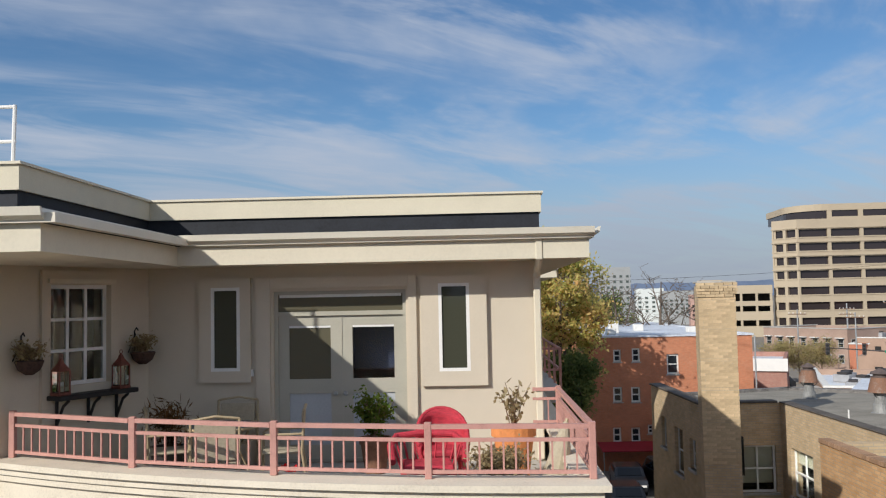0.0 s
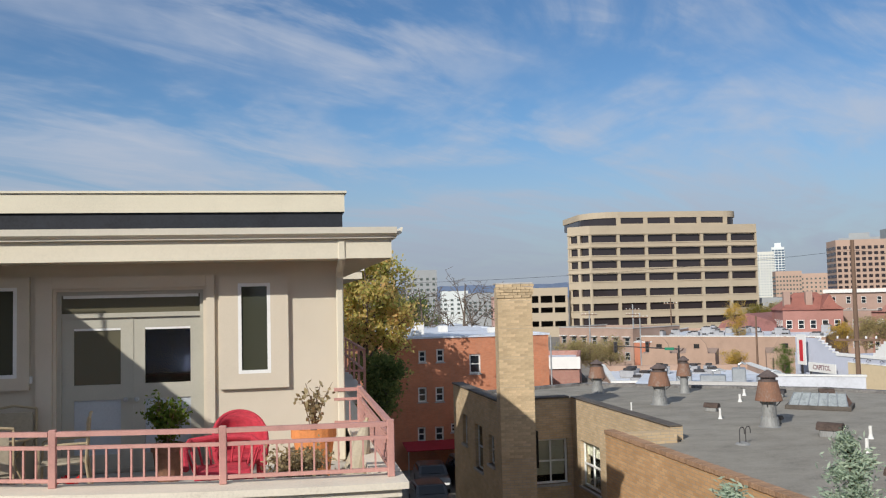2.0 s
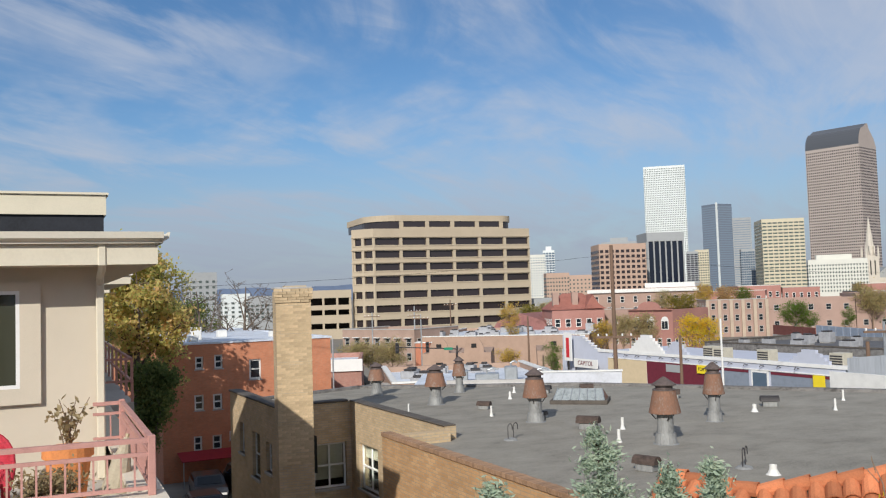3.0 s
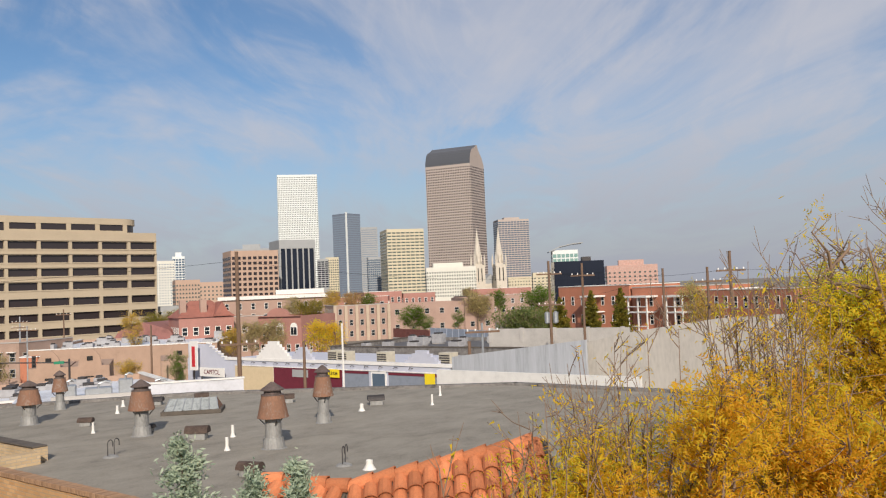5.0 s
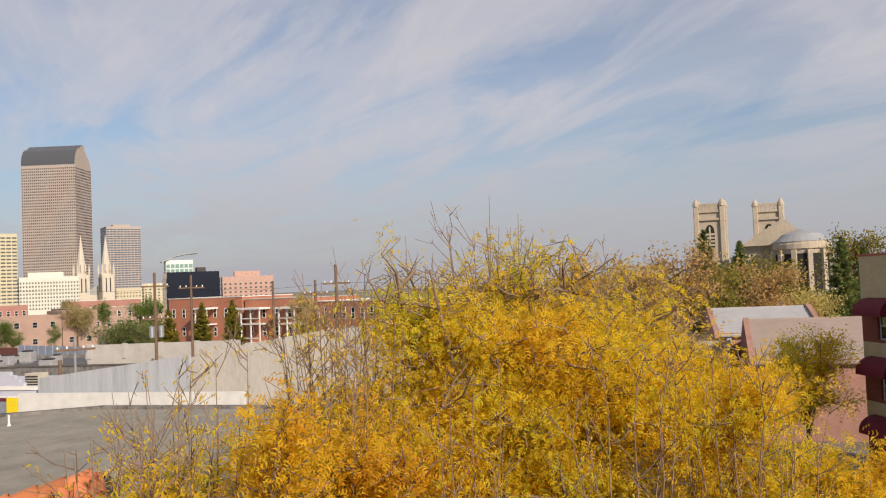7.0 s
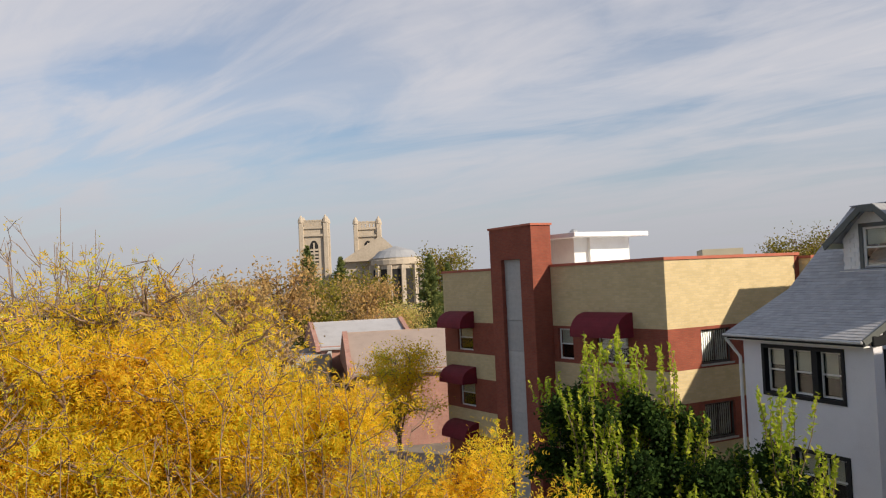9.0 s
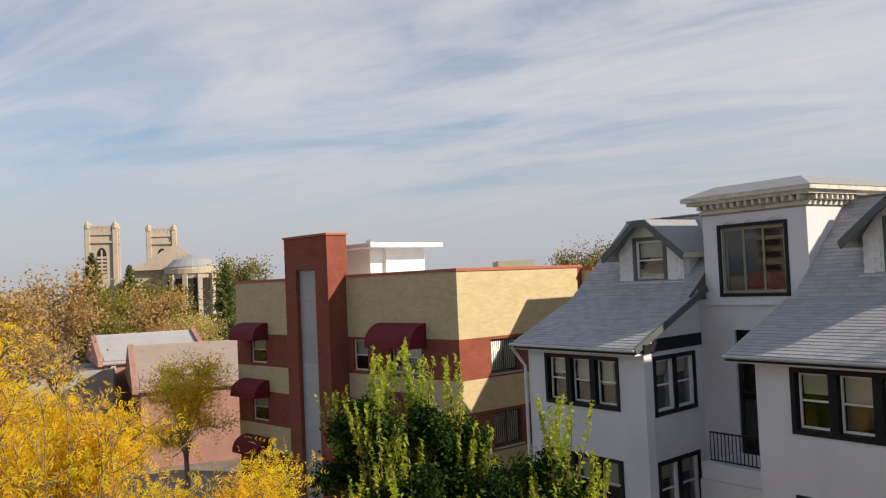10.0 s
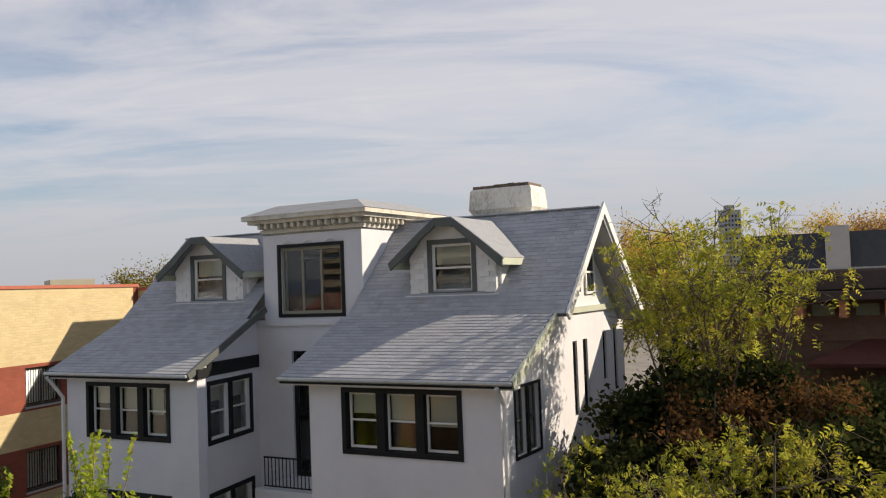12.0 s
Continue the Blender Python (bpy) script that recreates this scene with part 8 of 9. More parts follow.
def tree(name, label, x, y, z, height, radius, crown_z, seed, leaf, per_tip, length, width, limbs=12, forks=7, twigs=4, up=0.5, bark=None, bare=0.0, group="", spread=0.10, droop=0.3, least=0.004, thin=2.0, spray=False, feather=0, low=-0.15, girth=1.0):
    rs = np.random.RandomState(seed)
    t = thing(name, label, "tree", pose(x, y, z), group)
    lines, tips = grow(rs, (0, 0, 0), height, radius, crown_z, limbs, forks, twigs, up, low, girth)
    wood(lines, 6 if height < 30 and radius > 1.5 else 5, bark or BARK, t, least=least)
    if feather:
        kept = [p for p in tips if rs.rand() >= bare and not (p[1][2] > thin * height and rs.rand() < 0.8)]
        v, f = fronds(kept, feather, rs, length * 2.4, length, width, droop, spread)
        mesh_from("crown", v, f, leaf, t)
        return t
    P = []
    for s, e in tips:
        if rs.rand() < bare or (e[2] > thin * height and rs.rand() < 0.8):
            continue
        k = max(1, int(per_tip * rs.uniform(0.5, 1.4)))
        f = rs.uniform(0.1, 1.15, (k, 1))
        P.append(s + (e - s) * f + rs.normal(0, spread, (k, 3)))
    if P and per_tip:
        v, f = leaves(np.concatenate(P), length, width, rs, droop, None, spray)
        mesh_from("crown", v, f, leaf, t)
    return t


def conifer(name, label, x, y, z, height, radius, seed, leaf, n, length, width, group=""):
    rs = np.random.RandomState(seed)
    t = thing(name, label, "tree", pose(x, y, z), group)
    lines = [([np.array([0, 0, 0.0]), np.array([0, 0, height * 0.5]), np.array([0, 0, height])], [height * 0.02 + 0.02, height * 0.012, 0.008])]
    P, D = [], []
    m = int(height * 9)
    for i in range(m):
        h = height * (0.06 + 0.94 * (i / m))
        a = i * 2.39996 + rs.uniform(-0.3, 0.3)
        ln = radius * (1 - h / height) ** 0.85 * rs.uniform(0.7, 1.12) + 0.06
        d = np.array([math.cos(a), math.sin(a), rs.uniform(0.05, 0.5)])
        e = np.array([0, 0, h]) + d * ln
        lines.append(([np.array([0, 0, h]), e], [0.014, 0.004]))
        k = max(6, int(n / m * (ln / radius + 0.25) * 1.6))
        f = rs.uniform(0.15, 1.05, (k, 1))
        P.append(np.array([0, 0, h]) + d * ln * f + rs.normal(0, 0.05 + 0.07 * ln, (k, 3)))
        D.append(np.repeat(d[None] * 1.5, k, 0))
    wood(lines, 5, BARK, t)
    v, f = leaves(np.concatenate(P), length, width, rs, -0.3, np.concatenate(D))
    mesh_from("needles", v, f, leaf, t)
    return t


GOLD = leaf_mat("golden locust leaves", [(0.05, (0.34, 0.48, 0.06)), (0.22, (0.64, 0.64, 0.06)), (0.42, (0.86, 0.66, 0.05)), (0.72, (0.88, 0.57, 0.05)), (0.96, (0.78, 0.42, 0.05))], 0.6, 0.45)
# near black at the low end: inner crown shade put into the leaf colour
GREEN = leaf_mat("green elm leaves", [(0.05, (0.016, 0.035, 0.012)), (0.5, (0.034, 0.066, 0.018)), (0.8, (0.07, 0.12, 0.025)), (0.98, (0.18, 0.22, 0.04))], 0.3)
OLIVE = leaf_mat("olive yellow leaves", [(0.05, (0.11, 0.12, 0.03)), (0.5, (0.22, 0.20, 0.04)), (0.8, (0.36, 0.28, 0.045)), (0.98, (0.42, 0.22, 0.05))], 0.45)
DULL = leaf_mat("dull autumn leaves", [(0.05, (0.28, 0.27, 0.13)), (0.4, (0.42, 0.36, 0.17)), (0.7, (0.52, 0.42, 0.19)), (0.95, (0.54, 0.38, 0.19))], 0.5)
# very dark, so that the yard's shade sits in the leaf colour
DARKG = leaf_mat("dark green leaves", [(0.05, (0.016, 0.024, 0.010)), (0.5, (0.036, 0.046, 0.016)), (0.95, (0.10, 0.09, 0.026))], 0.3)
BLUEG = leaf_mat("blue spruce needles", [(0.05, (0.25, 0.33, 0.25)), (0.5, (0.42, 0.50, 0.37)), (0.95, (0.56, 0.62, 0.46))], 0.3)
RUSSET = leaf_mat("russet leaves", [(0.05, (0.06, 0.04, 0.02)), (0.5, (0.14, 0.075, 0.03)), (0.95, (0.26, 0.12, 0.04))], 0.35)

HAZEL = leaf_mat("pale orange brown leaves", [(0.05, (0.34, 0.25, 0.10)), (0.5, (0.54, 0.36, 0.14)), (0.95, (0.62, 0.40, 0.18))], 0.5)
RUSTY = leaf_mat("rusty brown leaves", [(0.05, (0.20, 0.13, 0.06)), (0.5, (0.36, 0.20, 0.08)), (0.95, (0.46, 0.27, 0.10))], 0.45)
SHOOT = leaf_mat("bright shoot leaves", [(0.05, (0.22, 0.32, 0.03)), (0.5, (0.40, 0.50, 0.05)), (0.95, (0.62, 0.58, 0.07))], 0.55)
YELGREEN = leaf_mat("yellow green leaves", [(0.05, (0.36, 0.42, 0.12)), (0.4, (0.58, 0.54, 0.17)), (0.7, (0.74, 0.56, 0.22)), (0.95, (0.78, 0.50, 0.24))], 0.6)
LEAFG = leaf_mat("mid green leaves", [(0.05, (0.09, 0.13, 0.05)), (0.5, (0.18, 0.23, 0.08)), (0.95, (0.32, 0.32, 0.10))], 0.5)
EMBER = leaf_mat("orange locust leaves", [(0.05, (0.46, 0.52, 0.06)), (0.30, (0.80, 0.62, 0.05)), (0.65, (0.87, 0.53, 0.05)), (0.96, (0.78, 0.38, 0.05))], 0.6, 0.45)
# golden honey locusts on the street
for x, y, h, r, cz, sd, per, lb, fk, tw, th in (
    (15.4, 1.9, 13.6, 2.7, 4.6, 11, 140, 24, 14, 6, 0.82),
    (13.8, 3.5, 11.2, 2.5, 4.0, 12, 120, 17, 11, 6, 0.88),
    (15.9, -0.8, 11.5, 2.2, 4.0, 13, 130, 18, 12, 6, 0.88),
    (8.8, 5.3, 9.8, 1.9, 3.5, 14, 90, 13, 10, 5, 0.97),
    (7.5, 4.9, 9.5, 1.3, 3.5, 17, 90, 11, 9, 5, 0.99),
    (9.9, 4.7, 10.4, 1.7, 3.5, 18, 100, 12, 10, 5, 0.98),
    (11.5, 4.3, 10.9, 2.2, 3.5, 16, 120, 14, 10, 6, 0.95),
    (14.6, -2.7, 9.8, 1.9, 3.0, 15, 105, 14, 10, 6, 0.95),
    (15.2, -4.3, 9.7, 1.9, 3.0, 19, 100, 12, 9, 6, 0.95),
):
    tree("honey_locust", "golden honey locust in full autumn leaf" if x > 12 else "low honey locust in orange autumn leaf", x, y, 0, h, r, cz, sd, GOLD if x > 12 else EMBER, 0, 0.062, 0.022, lb, fk, tw, 1.2, TWIG, 0.03, "street locusts", 0.18, 0.8, 0.004, th, False, per // 5)
# leafless upright leaders among the locusts
def bare_locust(x, y, height, radius, seed, leaders=13, shoots=11):
    rs = np.random.RandomState(seed)
    t = thing("bare_locust", "thin bare upright locust stems among the golden crowns", "tree", pose(x, y, 0), "bare locusts")
    fork = height * 0.5
    lines = [([np.array([0, 0, 0.0]), np.array([0.03, 0.02, fork * 0.5]), np.array([0, 0, fork])], [0.11, 0.09, 0.06])]
    P = []
    for i in range(leaders):
        a = i * 2.4 + rs.uniform(-0.5, 0.5)
        rr = radius * math.sqrt((i + 0.4) / leaders)
        top = np.array([math.cos(a) * rr, math.sin(a) * rr, height * (1 - 0.05 * (rr / radius) - rs.uniform(0, 0.07))])
        st = np.array([0, 0, fork * rs.uniform(0.85, 1.0)])
        knee = np.array([top[0] * 0.62, top[1] * 0.62, st[2] + (top[2] - st[2]) * 0.42])
        n = 8
        pts = []
        for k in range(n):
            f = k / (n - 1)
            p = st * (1 - f) ** 2 + knee * 2 * f * (1 - f) + top * f * f
            pts.append(p + rs.normal(0, 0.035, 3) * (0 < k))
        lines.append((pts, [0.026 * (1 - k / (n - 1)) + 0.004 for k in range(n)]))
        for j in range(shoots):
            f = rs.uniform(0.45, 0.99) * (n - 1)
            m = min(int(f), n - 2)
            s0 = pts[m] + (pts[m + 1] - pts[m]) * (f - m)
            b = rs.uniform(0, 2 * math.pi)
            el = rs.uniform(0.45, 1.15)
            d = np.array([math.cos(b) * math.cos(el), math.sin(b) * math.cos(el), math.sin(el)])
            ln = rs.uniform(0.25, 0.75)
            s1 = s0 + d * ln * 0.5 + rs.normal(0, 0.02, 3)
            s2 = s0 + d * ln + np.array([0, 0, 0.07 * ln])
            lines.append(([s0, s1, s2], [0.0075, 0.0055, 0.0035]))
            for q in range(2):
                w = s0 + (s2 - s0) * rs.uniform(0.3, 0.9)
                e = w + (d + rs.normal(0, 0.5, 3)) * ln * 0.3
                lines.append(([w, e], [0.005, 0.0035]))
                if rs.rand() < 0.6 - 0.3 * (f > 0.8 * n):
                    P.append(w + (e - w) * rs.uniform(0, 1, (9, 1)) + rs.normal(0, 0.06, (9, 3)))
    wood(lines, 5, TWIG, t, least=0.0025)
    v, f = leaves(np.concatenate(P), 0.08, 0.024, rs, 1.0, None, True)
    mesh_from("crown", v, f, GOLD, t)


for x, y, h, r, sd in ((11.3, 5.6, 11.1, 0.9, 71), (13.1, 4.3, 12.1, 0.8, 72), (15.2, 4.2, 12.3, 0.9, 73), (15.4, 3.4, 12.7, 0.8, 74), (15.9, 2.3, 13.3, 1.0, 75), (15.9, 1.4, 12.6, 0.8, 76),
                       (16.3, 0.7, 12.3, 0.9, 77), (13.1, -0.1, 11.0, 1.0, 78), (14.1, -1.5, 11.1, 0.9, 79), (13.8, -2.2, 10.2, 0.8, 80), (12.4, 2.0, 10.6, 0.9, 81), (9.2, 5.2, 10.7, 0.8, 82), (7.6, 4.8, 10.1, 0.6, 83), (10.8, 4.95, 11.2, 0.9, 84), (12.9, 3.9, 11.9, 0.9, 85), (10.2, 4.9, 10.9, 0.8, 86)):
    bare_locust(x, y, h, r, sd, 13 if h > 11.5 else 7, 11 if h > 11.5 else 8)
# elms before the banded apartment house
def elm(label, x, y, height, radius, seed, limbs, count):
    """A leafy mass coloured dark for shade, long bright shoots standing up from it."""
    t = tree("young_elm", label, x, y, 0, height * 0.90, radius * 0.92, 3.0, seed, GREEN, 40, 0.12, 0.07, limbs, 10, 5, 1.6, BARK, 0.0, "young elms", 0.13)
    rs = np.random.RandomState(seed + 500)
    lines, P = [], []
    for k in range(count):
        a, f = rs.uniform(0, 6.28), rs.uniform(0.05, 1.0) ** 0.5
        top = height * (1.0 - 0.34 * f * f) * rs.uniform(0.90, 1.0)
        for q in range(7):
            ln = rs.uniform(1.4, 2.6)
            b = np.array([math.cos(a) * radius * f + rs.normal(0, 0.10), math.sin(a) * radius * f + rs.normal(0, 0.10), top - ln - 0.35 * rs.rand()])
            e = b + np.array([math.cos(a) * 0.35 * f + rs.normal(0, 0.22), math.sin(a) * 0.35 * f + rs.normal(0, 0.22), ln * rs.uniform(0.8, 1.0)])
            lines.append(([b, (b + e) / 2 + rs.normal(0, 0.04, 3), e], [0.014, 0.010, 0.004]))
            n = 52
            g = np.linspace(0.0, 1.0, n)[:, None]
            P.append(b + (e - b) * g + rs.normal(0, 0.075, (n, 3)) * (1.15 - g))
    tagged(wood(lines, 4, TWIG, t, "shoot"), kind="stuff")
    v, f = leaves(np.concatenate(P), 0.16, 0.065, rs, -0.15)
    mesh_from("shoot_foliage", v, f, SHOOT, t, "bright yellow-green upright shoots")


elm("young elm with bright green upright shoots", 21.9, -8.2, 11.3, 1.35, 21, 15, 10)
elm("young elm with bright green upright shoots", 21.4, -9.6, 11.3, 1.25, 23, 15, 10)
elm("low young elm in shade-dark leaf colour with few bright shoots", 20.2, -8.7, 9.3, 1.3, 24, 12, 5)
elm("low young elm with bright green shoots", 20.0, -10.6, 9.2, 1.2, 25, 10, 6)
elm("slim young elm with bright green shoots", 19.2, -11.7, 9.9, 0.85, 22, 9, 6)
# trees beside the white house
YARD = leaf_mat("yellow green yard leaves", [(0.05, (0.15, 0.20, 0.03)), (0.5, (0.34, 0.35, 0.05)), (0.8, (0.52, 0.45, 0.06)), (0.98, (0.60, 0.38, 0.06))], 0.6)
tree("locust_tree", "tall locust with thin yellow green leaves", 10.4, -21.6, 0, 14.1, 2.7, 9.3, 31, YARD, 0, 0.085, 0.045, 22, 8, 4, 0.9, BARK, 0.25, "yard trees", 0.10, 0.4, 0.004, 0.92, False, 7, -0.15, 0.45)
for x, y, h, r, sd in ((10.4, -16.6, 9.4, 1.8, 32), (8.4, -16.8, 10.7, 1.5, 48), (7.4, -15.6, 10.6, 2.1, 36), (5.9, -14.8, 9.7, 1.7, 39)):
    tree("locust_tree", "low spreading locust with yellow green leaves", x, y, 0, h, r, 3.0, sd, YARD, 0, 0.075, 0.042, 13, 7, 4, 0.8, BARK, 0.45, "yard trees", 0.09, 0.5, 0.004, 2.0, False, 8, -0.15, 0.5)
for x, y, h, r, sd in ((10.0, -22.6, 9.6, 1.9, 33), (9.6, -19.4, 10.9, 1.3, 49), (7.9, -20.0, 11.0, 1.1, 50)):
    tree("russet_shrub", "dark russet shrub tree beside the house", x, y, 0, h, r, 2.0, sd, RUSSET, 22, 0.12, 0.07, 13, 9, 5, 0.9, BARK, 0.1, "yard trees", 0.17, girth=0.5)
# these shrubs get their shade from the dark leaf colour
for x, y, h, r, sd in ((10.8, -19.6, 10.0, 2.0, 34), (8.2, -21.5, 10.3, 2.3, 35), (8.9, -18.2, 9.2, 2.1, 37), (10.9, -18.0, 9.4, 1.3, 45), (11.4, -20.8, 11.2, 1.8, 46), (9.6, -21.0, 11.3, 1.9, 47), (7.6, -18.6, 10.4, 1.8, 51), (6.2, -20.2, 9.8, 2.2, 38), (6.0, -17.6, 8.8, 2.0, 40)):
    tree("dark_shrub", "green shrub tree with yard shade put into its leaf colour", x, y, 0, h, r, 1.5, sd, DARKG, 22, 0.18, 0.11, 13, 9, 5, 0.8, BARK, 0.0, "yard trees", 0.17)
# blue spruces in the alley
for x, y, h, r, s in ((6.1, 8.0, 9.98, 2.0, 41), (4.6, 7.7, 9.6, 1.4, 42), (6.75, 7.6, 9.55, 0.8, 43), (7.15, 7.3, 9.6, 0.8, 44)):
    conifer("blue_spruce", "pale blue spruce standing in the alley", x, y, 0, h, r, s, BLUEG, 52000, 0.078, 0.024, "spruces")
# trees beyond the town house
tree("yellowing_tree", "tall tree turning from green to yellow", 7.0, 54.0, 0, 17.0, 3.3, 3.0, 51, YELGREEN, 26, 0.26, 0.15, 15, 10, 4, 0.7, BARK, 0.0, "", 0.25)
tree("green_tree", "dense green tree by the alley", 7.1, 50.0, 0, 9.4, 1.6, 1.5, 52, LEAFG, 16, 0.22, 0.14, 16, 8, 4, 0.7, BARK, 0.0, "", 0.22)
tree("leafy_tree", "green tree behind the walk-up", 14.6, 86, 0, 12.5, 3.4, 3.0, 53, LEAFG, 34, 0.26, 0.17, 15, 8, 4, 0.7, BARK, 0.0, "", 0.35)
for x, y, h, s in ((15.5, 80, 14.5, 54), (19.5, 80, 14.8, 55), (23.5, 82, 14.0, 56)):
    tree("bare_tree", "leafless spreading tree behind the walk-up", x, y, 0, h, 3.6, 4.0, s, OLIVE, 0, 0.1, 0.1, 9, 7, 3, 1.4, BARK, 1.0, "bare trees", 0.2, least=0.016)


def far_tree(x, y, h, r, seed, leaf, label, group="street trees", kind="street_tree", per=15, size=0.072):
    return tree(kind, label, x, y, 0, h, r, h * 0.25, seed, leaf, per, r * size, r * size * 0.7, 17, 8, 3, 0.9, TWIG, 0.18, group, r * 0.12, low=-0.8)


def polar(b, d):
    return -math.sin(radians(b)) * d + 0.5, math.cos(radians(b)) * d - 0.4


YEL = leaf_mat("yellow street leaves", [(0.05, (0.34, 0.30, 0.08)), (0.5, (0.62, 0.44, 0.09)), (0.95, (0.68, 0.40, 0.09))], 0.5)
LIME = leaf_mat("fresh green leaves", [(0.05, (0.06, 0.11, 0.02)), (0.5, (0.11, 0.19, 0.03)), (0.95, (0.20, 0.26, 0.05))], 0.4)
spec = [
    (-30.7, 150, 10.6, 2.0, YEL), (-34.5, 165, 8.0, 2.4, DULL), (-42.2, 136, 7.6, 2.6, GOLD), (-43.2, 138, 7.0, 2.3, GOLD), (-37.9, 136, 8.2, 2.2, DULL), (-39.2, 134, 8.4, 2.6, DULL), (-36.7, 138, 7.0, 2.0, YEL),
    (-41.6, 170, 11.2, 3.4, OLIVE), (-48.2, 190, 8.2, 3.2, LIME), (-49.0, 190, 6.4, 2.2, LIME), (-51.3, 190, 7.0, 1.6, LIME), (-55.0, 130, 8.4, 3.6, LEAFG), (-56.2, 128, 8.2, 3.2, LEAFG),
    (-57.2, 132, 8.0, 3.0, OLIVE), (-43.1, 250, 13, 3.4, YEL), (-44.4, 250, 12.4, 3.4, HAZEL), (-45.4, 252, 12.0, 3.2, LIME), (-56.6, 200, 11.8, 4.2, LIME), (-52.6, 210, 10.4, 4.0, DULL),
    (-31.9, 190, 9.0, 3.4, OLIVE), (-33.0, 200, 9.0, 3.4, DULL), (-20.4, 118, 5.6, 2.4, DULL), (-21.6, 120, 5.2, 2.2, DULL), (-22.9, 122, 5.4, 2.4, DULL),
    (-33.3, 100, 6.2, 1.3, LIME), (-30.4, 104, 5.2, 1.5, YEL),
    (-66.3, 100, 12.6, 1.9, YELGREEN), (-67.2, 98, 10.0, 2.0, YEL), (-40.6, 230, 11.4, 3.0, DULL), (-52, 330, 11.5, 4, DULL), (-54.0, 260, 11.0, 3.4, LIME),
]
for k, (b, d, h, r, lf) in enumerate(spec):
    x, y = polar(b, d)
    far_tree(x, y, h, r, 100 + k, lf, "autumn street tree among the low buildings")
# narrow conical trees before the flats
for k, (x, y, h) in enumerate(((104.5, 59.7, 10.4), (104.6, 55.3, 10.6), (104.4, 64.6, 9.6))):
    conifer("conical_tree", "conical olive green tree before the orange flats", x, y, 0, h, 2.4, 150 + k, OLIVE, 9000, 0.34, 0.16, "conical trees")
# trees round the cathedral
for k, (x, y, h, r, lf) in enumerate((
    (72.0, -1.0, 14.8, 3.8, HAZEL), (64.0, 2.4, 13.6, 3.6, HAZEL), (78, 3.5, 13.0, 4.0, DULL), (58, 5.0, 11.6, 3.0, HAZEL), (70, 7.5, 12.2, 3.6, DULL),
    (111.7, -11.4, 13.0, 5.6, OLIVE), (104, -15.0, 9.6, 3.6, YELGREEN), (98, -10.5, 12.8, 4.2, HAZEL), (92, -4.5, 13.0, 4.0, OLIVE), (116, -17, 9.8, 3.4, OLIVE), (150, -28.5, 18.4, 5.4, OLIVE),
    (120, 4, 13.0, 5.0, DULL), (130, 14, 12.5, 5.0, DULL), (140, 24, 12.2, 5.0, RUSTY), (128, -25, 9.5, 3.4, OLIVE),
)):
    far_tree(x, y, h, r, 200 + k, lf, "autumn tree near the cathedral", "park trees", "park_tree")
far_tree(50.0, -7.2, 8.9, 2.4, 216, GOLD, "small golden autumn tree before the brick halls", "park trees", "park_tree", 45, 0.048)
for k, (x, y, h, r) in enumerate(((122.0, -5.0, 17.4, 4.4), (124.0, -9.6, 15.8, 4.2), (110.6, -19.9, 15.2, 3.4), (112.5, -22.6, 14.0, 3.0))):
    conifer("dark_spruce", "dark green spruce before the cathedral", x, y, 0, h, r, 230 + k, LEAFG, 10000, 0.48, 0.18, "spruces")
for k, (b, d, h, r, lf) in enumerate(((-123.2, 75, 15.4, 3.6, OLIVE), (-124.8, 80, 15.2, 3.8, RUSSET), (-149.5, 80, 15.6, 5.0, YEL), (-152.5, 75, 15.2, 4.6, OLIVE), (-155.2, 85, 18.0, 5.0, YEL), (-147.0, 70, 14.0, 4.5, OLIVE), (-157.8, 60, 12.6, 4.0, OLIVE), (-144.5, 60, 13.4, 3.6, OLIVE), (-162.6, 75, 16.6, 3.0, OLIVE), (-164.2, 78, 17.0, 3.4, YEL), (-166.2, 75, 17.8, 3.6, YEL), (-168.6, 70, 17.2, 3.4, RUSTY))):
    x, y = polar(b, d)
    far_tree(x + 2.2, y - 1.8, h, r, 260 + k, lf, "autumn tree behind the roofs", "back yard trees", "yard_tree", 46, 0.048)


# ---------- clay tile roof edge over the street front ----------
ROOF_CLAY = mat("sun-bleached clay tile", (0.52, 0.185, 0.08), 0.9, vary=0.2, scale=5, fine=60, per_object=0.35)
TR = thing("clay_tile_roof", "orange clay barrel-tile roof edge along the apartment block", "roof")
bm = bmesh.new()
rows = []
for yy, rr, zz in ((0.0, 0.092, 0.0), (0.42, 0.115, 0.035)):
    rows.append([bm.verts.new((rr * math.cos(t), yy, zz - 0.09 + rr * math.sin(t))) for t in (math.pi * k / 6 for k in range(7))])
for k in range(6):
    bm.faces.new((rows[0][k], rows[0][k + 1], rows[1][k + 1], rows[1][k]))
thicken(bm, bm.faces[:], 0.015)
first_tile = part("roof_tile", bm, ROOF_CLAY, TR)


